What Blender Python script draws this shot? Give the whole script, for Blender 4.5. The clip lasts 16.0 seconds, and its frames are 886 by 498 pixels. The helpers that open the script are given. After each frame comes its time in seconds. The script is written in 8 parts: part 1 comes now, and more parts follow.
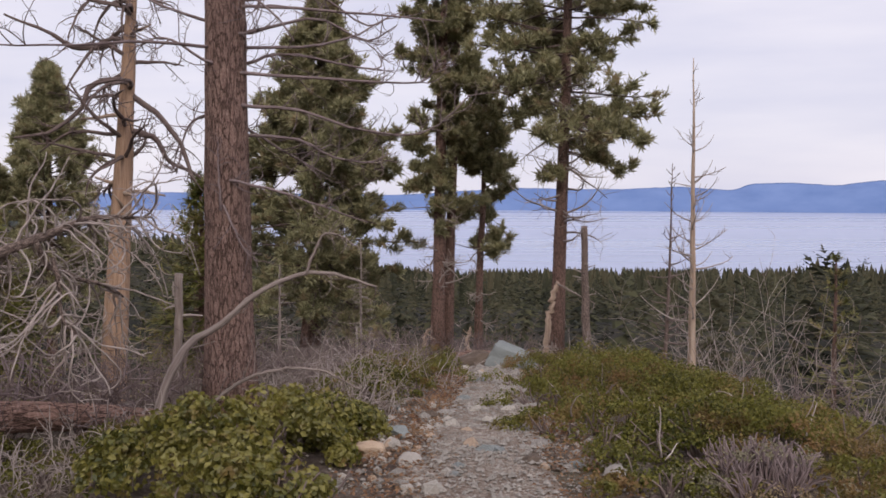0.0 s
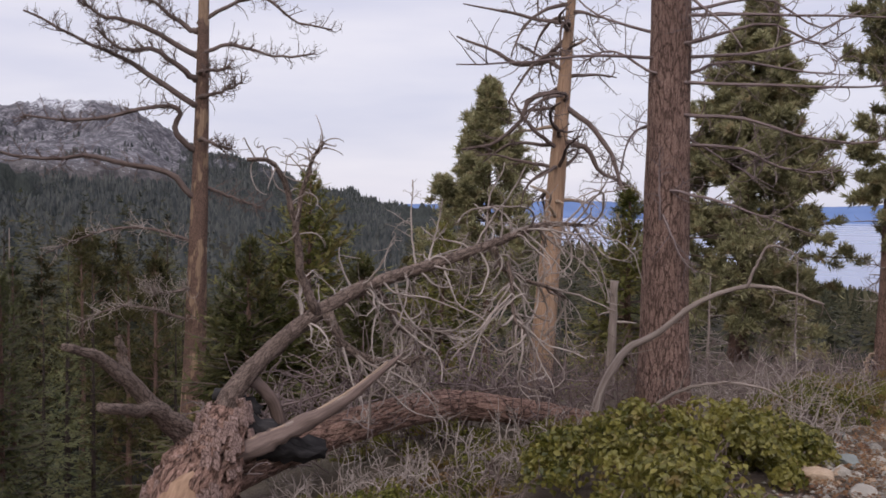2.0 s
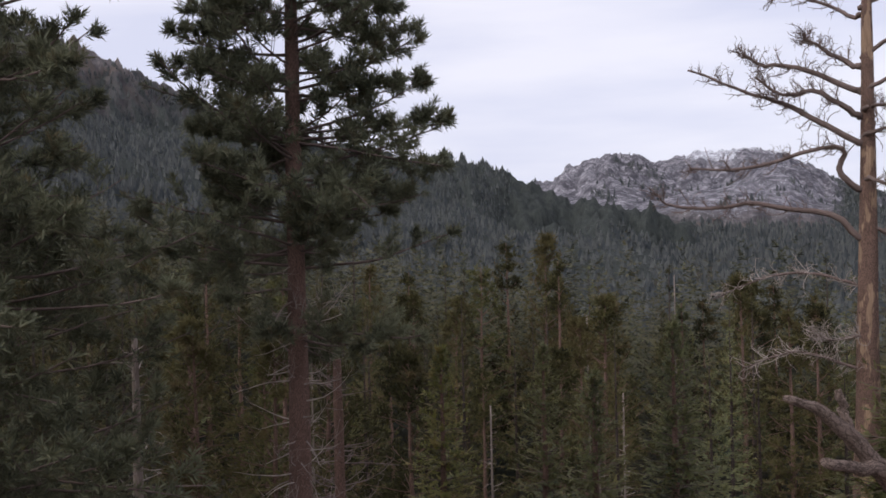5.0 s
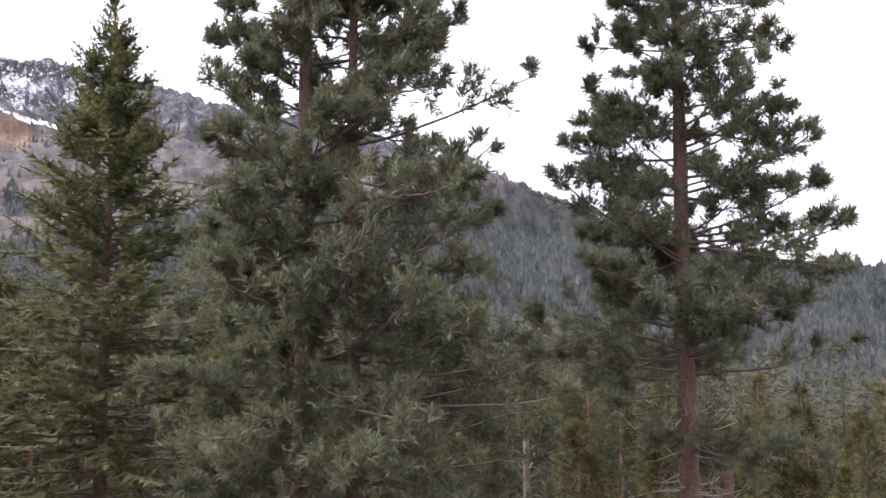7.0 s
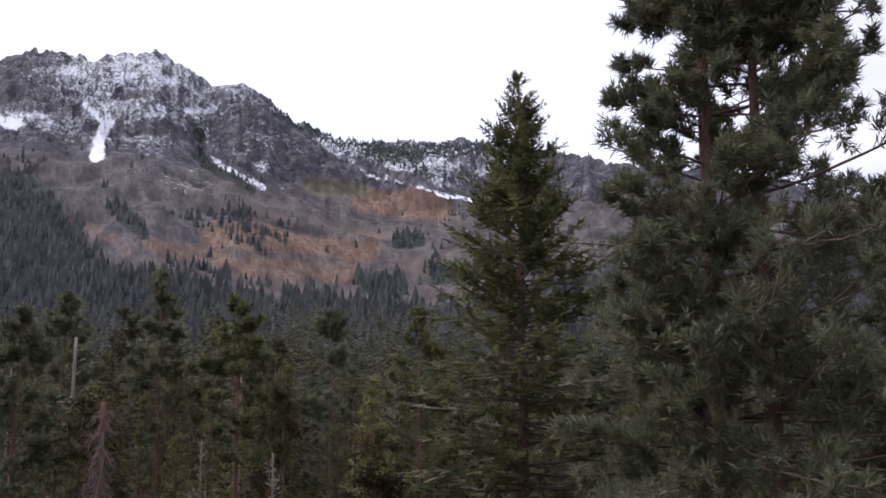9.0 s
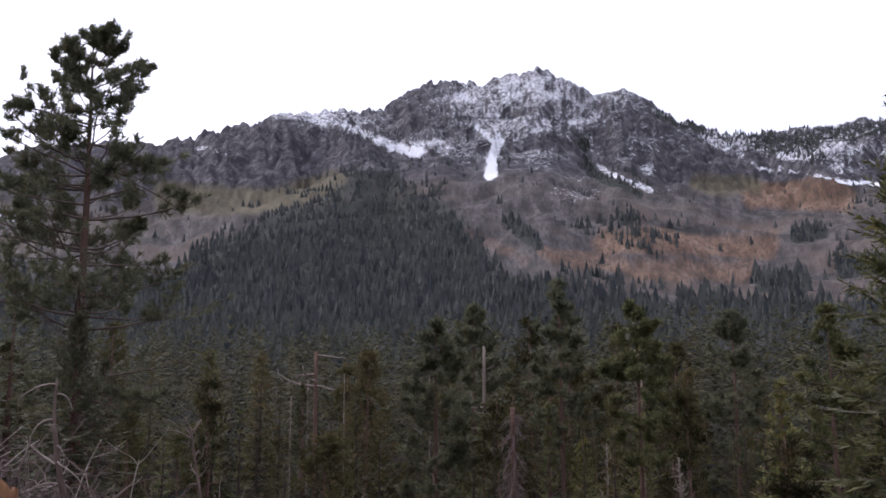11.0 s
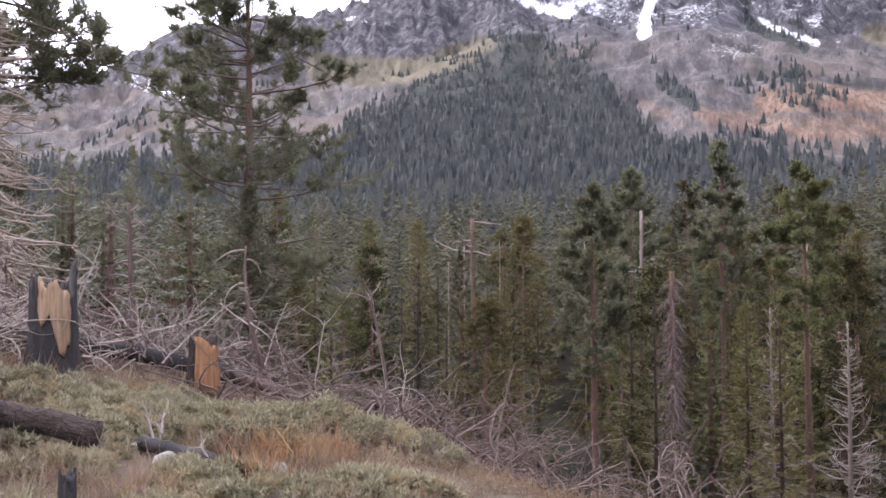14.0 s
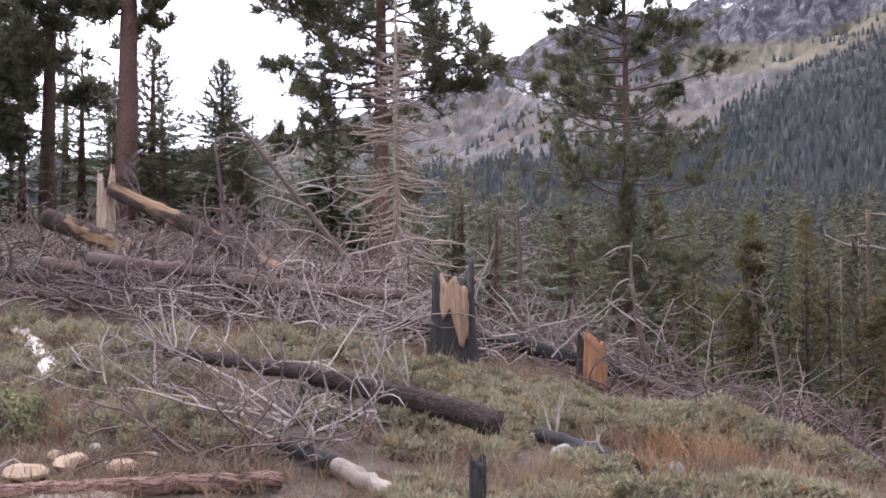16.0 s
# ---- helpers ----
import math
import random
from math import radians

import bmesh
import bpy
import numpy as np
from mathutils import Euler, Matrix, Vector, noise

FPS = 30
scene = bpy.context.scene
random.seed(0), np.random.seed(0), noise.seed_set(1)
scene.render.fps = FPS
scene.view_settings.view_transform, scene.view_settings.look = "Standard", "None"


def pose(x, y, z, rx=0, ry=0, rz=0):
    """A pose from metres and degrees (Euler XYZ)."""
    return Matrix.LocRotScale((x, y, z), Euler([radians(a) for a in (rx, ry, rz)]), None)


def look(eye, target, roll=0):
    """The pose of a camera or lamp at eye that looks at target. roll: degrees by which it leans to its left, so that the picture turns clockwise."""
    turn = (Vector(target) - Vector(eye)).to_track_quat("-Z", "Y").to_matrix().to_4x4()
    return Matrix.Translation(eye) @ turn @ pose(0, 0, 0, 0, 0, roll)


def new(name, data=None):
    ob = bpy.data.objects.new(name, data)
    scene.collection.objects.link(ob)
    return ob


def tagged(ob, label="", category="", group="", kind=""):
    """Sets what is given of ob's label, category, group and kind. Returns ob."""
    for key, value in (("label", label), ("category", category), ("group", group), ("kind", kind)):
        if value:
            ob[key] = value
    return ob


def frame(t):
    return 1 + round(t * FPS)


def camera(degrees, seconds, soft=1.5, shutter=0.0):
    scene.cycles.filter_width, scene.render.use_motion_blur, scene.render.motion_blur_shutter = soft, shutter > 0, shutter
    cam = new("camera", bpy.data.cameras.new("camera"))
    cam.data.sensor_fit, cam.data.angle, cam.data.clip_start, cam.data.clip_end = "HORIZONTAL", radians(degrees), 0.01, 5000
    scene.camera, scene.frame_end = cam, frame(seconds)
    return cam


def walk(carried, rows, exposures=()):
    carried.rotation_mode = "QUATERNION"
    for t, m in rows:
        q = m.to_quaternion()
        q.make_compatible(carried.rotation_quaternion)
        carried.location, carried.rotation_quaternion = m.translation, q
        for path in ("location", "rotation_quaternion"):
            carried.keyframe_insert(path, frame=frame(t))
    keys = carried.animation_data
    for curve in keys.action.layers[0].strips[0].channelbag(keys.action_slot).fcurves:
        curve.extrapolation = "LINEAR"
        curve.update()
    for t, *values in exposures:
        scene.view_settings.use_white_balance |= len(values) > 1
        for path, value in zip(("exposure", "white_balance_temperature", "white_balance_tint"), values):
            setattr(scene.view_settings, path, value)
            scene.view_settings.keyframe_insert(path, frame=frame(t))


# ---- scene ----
cam = camera(47.9, 16.0, soft=1.65)
PATH = [
    (0, (-0.001, 0.040, 1.581), (-0.0007, 2.0376, 1.4743), 0.22),
    (0.5, (-0.033, 0.024, 1.577), (-0.2177, 2.0116, 1.4593), -0.10),
    (1, (-0.058, 0.013, 1.576), (-0.4686, 1.9650, 1.4370), -0.29),
    (1.5, (-0.094, -0.002, 1.576), (-0.7063, 1.8982, 1.4641), 0.32),
    (2, (-0.140, -0.024, 1.578), (-0.9481, 1.8035, 1.4815), 1.03),
    (2.5, (-0.194, -0.052, 1.580), (-1.1860, 1.6820, 1.4976), 1.18),
    (3, (-0.249, -0.089, 1.585), (-1.4057, 1.5399, 1.4967), 0.19),
    (3.5, (-0.301, -0.131, 1.593), (-1.6174, 1.3724, 1.5200), -0.55),
    (4, (-0.346, -0.174, 1.601), (-1.8131, 1.1852, 1.5760), 0.05),
    (4.5, (-0.380, -0.208, 1.609), (-1.9871, 0.9824, 1.6093), -0.36),
    (5, (-0.399, -0.227, 1.614), (-2.1337, 0.7678, 1.6115), -1.40),
    (5.2, (-0.402, -0.231, 1.615), (-2.1821, 0.6817, 1.6144), -1.35),
    (7.3, (-0.419, -0.573, 1.596), (-2.3899, -0.3579, 1.8603), -0.29),
    (7.5, (-0.422, -0.574, 1.597), (-2.3937, -0.4100, 1.8905), -0.39),
    (8, (-0.435, -0.574, 1.602), (-2.4039, -0.6112, 1.9536), -0.19),
    (8.5, (-0.457, -0.574, 1.609), (-2.4077, -0.8362, 1.9632), 0.08),
    (9, (-0.479, -0.568, 1.615), (-2.3862, -1.0711, 1.9490), -0.23),
    (9.5, (-0.496, -0.556, 1.619), (-2.3369, -1.2670, 1.9458), -0.56),
    (10, (-0.505, -0.544, 1.620), (-2.2546, -1.4575, 1.9456), -0.66),
    (10.2, (-0.507, -0.541, 1.620), (-2.2147, -1.5278, 1.9518), -0.74),
    (12.3, (-0.349, -0.715, 1.639), (-1.7848, -2.0778, 1.9254), 0.97),
    (12.5, (-0.347, -0.717, 1.637), (-1.7721, -2.0959, 1.8965), 0.96),
    (13, (-0.336, -0.727, 1.626), (-1.7551, -2.1218, 1.8241), 1.16),
    (13.5, (-0.315, -0.747, 1.611), (-1.7408, -2.1425, 1.7456), 0.81),
    (14, (-0.288, -0.774, 1.599), (-1.6758, -2.2117, 1.6798), -0.32),
    (14.5, (-0.260, -0.804, 1.592), (-1.5390, -2.3396, 1.6833), 0.01),
    (15, (-0.238, -0.833, 1.590), (-1.3565, -2.4891, 1.6738), 0.37),
    (15.5, (-0.225, -0.856, 1.591), (-1.1565, -2.6240, 1.6744), 0.08),
    (16, (-0.214, -0.890, 1.596), (-0.9837, -2.7348, 1.6728), -0.08),
]
EXPOSURES = [(0, 0.0, 6550, 14), (1.5, 0.0, 6500, 13), (2.6, -0.14, 6400, 12), (3.5, -0.14, 6350, 11), (4, -0.08, 6350, 11), (4.5, -0.12, 6400, 11), (5, 0.1, 6350, 11), (7.3, 1.45, 6400, 12), (7.7, 1.15, 6350, 12), (8.5, 0.4, 6250, 13), (10, 0.3, 6150, 14), (12.3, 0.08, 6150, 15), (13, 0.6, 6100, 15), (14, 1.52, 6250, 15), (15, 1.65, 6200, 15), (16, 1.36, 6150, 16)]
walk(cam, [(t, look(eye, target, roll)) for t, eye, target, roll in PATH], EXPOSURES)

# ---------------------------------------------------------------- world and sun
SUN_AZ, SUN_EL = 182.0, 34.0  # degrees to the left of +y, and up
SUN_DIR = Vector((-math.sin(radians(SUN_AZ)) * math.cos(radians(SUN_EL)),
                  math.cos(radians(SUN_AZ)) * math.cos(radians(SUN_EL)), math.sin(radians(SUN_EL))))


def build_world():
    w = bpy.data.worlds.new("overcast")
    scene.world = w
    w.use_nodes = True
    nt = w.node_tree
    nt.nodes.clear()
    N = nt.nodes.new
    L = nt.links.new
    out, bg = N("ShaderNodeOutputWorld"), N("ShaderNodeBackground")
    sky = N("ShaderNodeTexSky")
    sky.sky_type = "NISHITA"
    sky.sun_disc = False
    sky.sun_elevation = radians(SUN_EL)
    sky.sun_rotation = radians(-SUN_AZ)
    co = N("ShaderNodeTexCoord")
    # high thin cloud, streaked along the horizon
    mp = N("ShaderNodeMapping")
    mp.inputs["Scale"].default_value = (1.2, 1.2, 7.0)
    cloud = N("ShaderNodeTexNoise")
    cloud.inputs["Scale"].default_value = 2.2
    cloud.inputs["Detail"].default_value = 5.0
    cloud.inputs["Roughness"].default_value = 0.5
    L(co.outputs["Generated"], mp.inputs["Vector"])
    L(mp.outputs["Vector"], cloud.inputs["Vector"])
    tone = N("ShaderNodeValToRGB")
    tone.color_ramp.elements[0].position, tone.color_ramp.elements[1].position = 0.36, 0.66
    tone.color_ramp.elements[0].color = (7.2, 7.25, 8.7, 1)
    tone.color_ramp.elements[1].color = (8.9, 8.7, 9.6, 1)
    L(cloud.outputs["Fac"], tone.inputs["Fac"])
    # the veiled sun brightens the cloud around it
    dot = N("ShaderNodeVectorMath")
    dot.operation = "DOT_PRODUCT"
    dot.inputs[1].default_value = SUN_DIR
    L(co.outputs["Generated"], dot.inputs[0])
    rng = N("ShaderNodeMapRange")
    rng.interpolation_type = "SMOOTHSTEP"
    rng.inputs["From Min"].default_value, rng.inputs["From Max"].default_value = -0.1, 1.0
    rng.inputs["To Min"].default_value, rng.inputs["To Max"].default_value = 1.0, 2.1
    L(dot.outputs["Value"], rng.inputs["Value"])
    lit = N("ShaderNodeVectorMath")
    lit.operation = "SCALE"
    L(tone.outputs["Color"], lit.inputs[0])
    L(rng.outputs["Result"], lit.inputs["Scale"])
    mix = N("ShaderNodeMix")
    mix.data_type = "RGBA"
    mix.inputs["Factor"].default_value = 0.9
    L(sky.outputs["Color"], mix.inputs["A"])
    L(lit.outputs["Vector"], mix.inputs["B"])
    L(mix.outputs["Result"], bg.inputs["Color"])
    bg.inputs["Strength"].default_value = 0.1
    L(bg.outputs["Background"], out.inputs["Surface"])


build_world()
sun = new("sun", bpy.data.lights.new("sun", "SUN"))
sun.data.energy, sun.data.angle, sun.data.color = 1.2, radians(14), (1.0, 0.93, 0.84)
sun.rotation_euler = SUN_DIR.to_track_quat("Z", "Y").to_euler()

# ---------------------------------------------------------------- materials
class Nodes:
    """Short hand for node trees."""

    def __init__(self, name):
        self.mat = bpy.data.materials.new(name)
        self.mat.use_nodes = True
        self.t = self.mat.node_tree
        self.bsdf = self.t.nodes["Principled BSDF"]

    def n(self, kind, **inputs):
        node = self.t.nodes.new("ShaderNode" + kind)
        for key, value in inputs.items():
            key = key.replace("_", " ")
            if isinstance(value, bpy.types.NodeSocket):
                self.t.links.new(value, node.inputs[key])
            else:
                node.inputs[key].default_value = value
        return node

    def link(self, a, b):
        self.t.links.new(a, b)

    def ramp(self, fac, *stops):
        node = self.t.nodes.new("ShaderNodeValToRGB")
        els = node.color_ramp.elements
        while len(els) < len(stops):
            els.new(0.5)
        for e, (p, c) in zip(els, stops):
            e.position = p
            e.color = (*c, 1) if isinstance(c, tuple) else (c, c, c, 1)
        self.link(fac, node.inputs["Fac"])
        return node.outputs["Color"]

    def mix(self, fac, a, b, mode="MIX"):
        node = self.t.nodes.new("ShaderNodeMix")
        node.data_type = "RGBA"
        node.blend_type = mode
        for key, value in (("Factor", fac), ("A", a), ("B", b)):
            sock = node.inputs[key] if key == "Factor" else [s for s in node.inputs if s.name == key and s.type == "RGBA"][0]
            if isinstance(value, bpy.types.NodeSocket):
                self.link(value, sock)
            elif key == "Factor":
                sock.default_value = value
            else:
                sock.default_value = (*value, 1)
        return [s for s in node.outputs if s.type == "RGBA"][0]

    def coords(self, source="Object", scale=(1, 1, 1)):
        if source in ("grain", "cover", "fall"):
            src = self.t.nodes.new("ShaderNodeAttribute")
            src.attribute_name = source
            vec = src.outputs["Vector"]
        elif source == "Position":
            vec = self.t.nodes.new("ShaderNodeNewGeometry").outputs["Position"]
        else:
            vec = self.t.nodes.new("ShaderNodeTexCoord").outputs[source]
        m = self.t.nodes.new("ShaderNodeMapping")
        m.inputs["Scale"].default_value = scale
        self.link(vec, m.inputs["Vector"])
        return m.outputs["Vector"]

    def noise(self, vec, scale, detail=4.0, rough=0.55, dist=0.0):
        return self.n("TexNoise", Vector=vec, Scale=scale, Detail=detail, Roughness=rough, Distortion=dist).outputs["Fac"]

    def voronoi(self, vec, scale, feature="F1", out="Distance"):
        node = self.n("TexVoronoi", Vector=vec, Scale=scale)
        node.feature = feature
        return node.outputs[out]

    def island(self):
        return self.t.nodes.new("ShaderNodeNewGeometry").outputs["Random Per Island"]

    def done(self, color, rough=0.8, bump=None, strength=0.5, distance=0.01, spec=0.3):
        if isinstance(color, bpy.types.NodeSocket):
            self.link(color, self.bsdf.inputs["Base Color"])
        else:
            self.bsdf.inputs["Base Color"].default_value = (*color, 1)
        if isinstance(rough, bpy.types.NodeSocket):
            self.link(rough, self.bsdf.inputs["Roughness"])
        else:
            self.bsdf.inputs["Roughness"].default_value = rough
        self.bsdf.inputs["Specular IOR Level"].default_value = spec
        if bump is not None:
            b = self.n("Bump", Height=bump, Strength=strength, Distance=distance)
            self.link(b.outputs["Normal"], self.bsdf.inputs["Normal"])
        return self.mat


def bark(name, dark, mid, light, plate=14.0, stretch=0.28, depth=0.02, crack=0.16, bare=None, peeled=0.5):
    """Plated bark: ragged furrows between long scales, finer cracks within them; bare wood shows where it has peeled."""
    m = Nodes(name)
    v = m.coords("grain", (1, 1, stretch))
    warp = m.n("TexNoise", Vector=v, Scale=plate * 0.45, Detail=4.0)
    add = m.t.nodes.new("ShaderNodeVectorMath")
    add.operation = "MULTIPLY_ADD"
    m.link(warp.outputs["Color"], add.inputs[0])
    add.inputs[1].default_value = (2.4 / plate,) * 3
    m.link(v, add.inputs[2])
    rag = m.noise(m.coords("grain", (1, 1, 0.4)), plate * 2.6, 6.0, 0.75)

    def cracks(scale, shift):
        node = m.t.nodes.new("ShaderNodeMath")
        node.operation = "MULTIPLY_ADD"
        m.link(rag, node.inputs[0])
        node.inputs[1].default_value = shift
        m.link(m.voronoi(add.outputs["Vector"], scale, "DISTANCE_TO_EDGE"), node.inputs[2])
        return node.outputs["Value"]

    flake = m.noise(m.coords("grain", (1, 1, 0.5)), plate * 4.5, 5.0, 0.7)
    broad = m.noise(m.coords("grain", (1, 1, 0.6)), 2.3, 3.0)
    plates = m.ramp(cracks(plate, 0.55), (0.21, 0.0), (0.21 + crack, 1.0))
    fine = m.ramp(cracks(plate * 2.7, 0.6), (0.2, 0.3), (0.36, 1.0))
    tint = m.ramp(flake, (0.28, tuple(0.55 * c for c in mid)), (0.48, mid), (0.68, light))
    tint = m.mix(m.ramp(broad, (0.35, 0.0), (0.7, 0.5)), tint, tuple(0.6 * c for c in mid))
    whole = m.mix(1.0, plates, fine, "MULTIPLY")
    col = m.mix(whole, dark, tint)
    if bare:
        peel = m.noise(m.coords("grain", (1, 1, 0.3)), 2.6, 3.0, 0.6)
        streaks = m.noise(m.coords("grain", (1, 1, 0.06)), 30.0, 4.0)
        col = m.mix(m.ramp(peel, (peeled, 0.0), (peeled + 0.04, 1.0)), col, m.ramp(streaks, (0.3, tuple(0.6 * c for c in bare)), (0.65, bare)))
    h = m.mix(0.3, whole, m.ramp(flake, (0.2, 0.0), (0.8, 1.0)))
    return m.done(col, 0.9, h, 0.9, depth, 0.15)


def wood(name, dark, mid, light, fine=38.0, streak=0.06, depth=0.004, rough=0.8):
    """Bare weathered wood with grain along the limb."""
    m = Nodes(name)
    grain = m.noise(m.coords("grain", (1, 1, streak)), fine, 4.0, 0.6, 0.4)
    blot = m.noise(m.coords("grain", (1, 1, 0.35)), 3.1, 4.0)
    isl = m.island()
    col = m.ramp(grain, (0.3, dark), (0.5, mid), (0.72, light))
    col = m.mix(m.ramp(blot, (0.4, 0.0), (0.72, 0.6)), col, dark)
    col = m.mix(m.ramp(isl, (0.0, 0.0), (1.0, 0.35)), col, light)
    return m.done(col, rough, grain, 0.6, depth, 0.2)


def foliage(name, deep, mid, light, dry=None, clump=1.6, rough=0.6, dry_amount=0.12, spec=0.25, trees=None, single=None):
    """Needles or leaves, each with a tint of its own, and patches over the crown."""
    m = Nodes(name)
    isl = m.island()
    patch = m.noise(m.coords("Position"), clump, 3.0)
    col = m.ramp(isl, (0.0, deep), (0.55, mid), (1.0, light))
    col = m.mix(m.ramp(patch, (0.38, 0.0), (0.66, 0.7)), col, light)
    if trees:
        each = m.n("SeparateXYZ", Vector=m.voronoi(m.coords("Position", (1, 1, 0)), 0.15, "F1", "Color"))
        col = m.mix(m.ramp(each.outputs["X"], (0.1, 0.9), (0.65, 0.0)), col, deep)
        col = m.mix(m.ramp(each.outputs["Y"], (0.5, 0.0), (1.0, 0.75)), col, trees)
    if single:
        each = m.t.nodes.new("ShaderNodeObjectInfo").outputs["Random"]
        col = m.mix(m.ramp(each, (0.0, 0.75), (0.45, 0.0)), col, deep)
        col = m.mix(m.ramp(each, (0.55, 0.0), (1.0, 0.75)), col, single)
    if dry:
        d = m.noise(m.coords("Position", (1, 1, 1.4)), clump * 2.3, 2.0)
        col = m.mix(m.ramp(d, (0.62 - dry_amount, 0.0), (0.74 - dry_amount * 0.6, 0.8)), col, dry)
    mat = m.done(col, rough, spec=spec)
    # light passes through thin leaves
    thin = m.n("BsdfTranslucent", Color=col)
    both = m.t.nodes.new("ShaderNodeMixShader")
    both.inputs["Fac"].default_value = 0.35
    m.link(m.bsdf.outputs["BSDF"], both.inputs[1])
    m.link(thin.outputs["BSDF"], both.inputs[2])
    m.link(both.outputs["Shader"], m.t.nodes["Material Output"].inputs["Surface"])
    return mat


BARK_RED = bark("bark_red_fir", (0.05, 0.03, 0.023), (0.25, 0.155, 0.122), (0.44, 0.315, 0.265), 26.0, 0.22, 0.025, 0.2)
BARK_PINE = bark("bark_pine", (0.055, 0.034, 0.027), (0.195, 0.119, 0.092), (0.3, 0.2, 0.16), 18.0, 0.35, 0.03, 0.18)
BARK_LOG = bark("bark_log", (0.045, 0.026, 0.02), (0.33, 0.195, 0.15), (0.54, 0.375, 0.3), 26.0, 0.2, 0.03, 0.2)
BARK_DARK = bark("bark_dark_log", (0.022, 0.017, 0.015), (0.075, 0.055, 0.047), (0.15, 0.115, 0.1), 34.0, 0.25, 0.02, 0.18)
BARK_PEELING = bark("bark_dark_peeling", (0.03, 0.022, 0.019), (0.095, 0.067, 0.056), (0.17, 0.13, 0.112), 30.0, 0.25, 0.02, 0.18, (0.42, 0.27, 0.155), 0.57)
BARK_FLAKE = bark("bark_flaking", (0.06, 0.035, 0.03), (0.33, 0.22, 0.185), (0.5, 0.375, 0.325), 40.0, 0.6, 0.01, 0.2)
WOOD_ORANGE = wood("wood_debarked_orange", (0.15, 0.085, 0.052), (0.31, 0.195, 0.125), (0.43, 0.29, 0.195), 30.0)
LIMB_GREY = bark("bark_grey_limb", (0.05, 0.035, 0.029), (0.2, 0.145, 0.118), (0.36, 0.285, 0.24), 40.0, 0.35, 0.012, 0.2)
WOOD_TAN = wood("wood_debarked_tan", (0.16, 0.105, 0.075), (0.33, 0.235, 0.165), (0.47, 0.37, 0.28), 30.0)
WOOD_WHITE = wood("wood_bleached", (0.08, 0.058, 0.048), (0.26, 0.21, 0.165), (0.42, 0.36, 0.3), 20.0, 0.2)
WOOD_CHALK = wood("wood_chalky", (0.16, 0.12, 0.095), (0.56, 0.5, 0.42), (0.72, 0.66, 0.58), 14.0, 0.35)
WOOD_GREY = wood("wood_weathered_grey", (0.085, 0.062, 0.052), (0.2, 0.155, 0.13), (0.34, 0.285, 0.245), 45.0)
WOOD_DARK = wood("wood_dark_limb", (0.05, 0.034, 0.029), (0.12, 0.084, 0.072), (0.22, 0.165, 0.142), 50.0)
WOOD_BROWN = wood("wood_brown_limb", (0.055, 0.038, 0.032), (0.13, 0.09, 0.075), (0.23, 0.17, 0.145), 50.0)
BARK_MOTTLED = bark("bark_mottled", (0.06, 0.038, 0.031), (0.2, 0.125, 0.095), (0.33, 0.22, 0.17), 22.0, 0.25, 0.03, 0.2, (0.4, 0.27, 0.18), 0.54)
WOOD_AMBER = wood("wood_amber", (0.1, 0.06, 0.035), (0.29, 0.185, 0.11), (0.43, 0.31, 0.205), 28.0, 0.07, 0.008)
WOOD_RED = wood("wood_rotten_red", (0.05, 0.022, 0.012), (0.25, 0.115, 0.055), (0.44, 0.245, 0.125), 22.0, 0.08, 0.014)
BURNT = wood("wood_charred", (0.012, 0.011, 0.011), (0.028, 0.025, 0.024), (0.07, 0.062, 0.06), 40.0, 0.12, 0.01)
TWIG_GREY = wood("twig_grey", (0.125, 0.094, 0.08), (0.28, 0.226, 0.194), (0.5, 0.435, 0.385), 80.0)
TWIG_MAUVE = wood("twig_mauve", (0.085, 0.06, 0.056), (0.165, 0.122, 0.114), (0.27, 0.21, 0.195), 80.0)
TWIG_BROWN = wood("twig_brown", (0.06, 0.042, 0.036), (0.15, 0.11, 0.095), (0.26, 0.2, 0.175), 80.0)

NEEDLE_PINE = foliage("needles_pine", (0.1, 0.1, 0.052), (0.255, 0.243, 0.125), (0.4, 0.37, 0.2), (0.33, 0.24, 0.135), 1.3, dry_amount=0.08)
NEEDLE_DEEP = foliage("needles_deep", (0.047, 0.054, 0.036), (0.102, 0.109, 0.068), (0.178, 0.179, 0.106), (0.14, 0.108, 0.056), 0.7, dry_amount=0.05, spec=0.2)
NEEDLE_FIR = foliage("needles_fir", (0.028, 0.04, 0.022), (0.085, 0.098, 0.047), (0.19, 0.182, 0.078), (0.22, 0.19, 0.075), 0.55, dry_amount=0.06, spec=0.15)
NEEDLE_YELLOW = foliage("needles_yellow_green", (0.045, 0.055, 0.016), (0.125, 0.132, 0.036), (0.24, 0.225, 0.07), (0.25, 0.19, 0.07), 0.8)
NEEDLE_FOREST = foliage("needles_forest", (0.013, 0.0135, 0.007), (0.04, 0.039, 0.017), (0.125, 0.112, 0.045), (0.15, 0.11, 0.055), 0.3, dry_amount=0.06, single=(0.12, 0.098, 0.042), spec=0.08)
NEEDLE_WOODS = foliage("needles_woods", (0.019, 0.021, 0.014), (0.052, 0.054, 0.031), (0.115, 0.112, 0.058), (0.13, 0.105, 0.06), 0.3, dry_amount=0.05, trees=(0.108, 0.097, 0.053), spec=0.08)
NEEDLE_OLIVE = foliage("needles_olive", (0.027, 0.032, 0.012), (0.068, 0.071, 0.026), (0.135, 0.128, 0.05), (0.15, 0.115, 0.05), 0.4, dry_amount=0.06, spec=0.1)
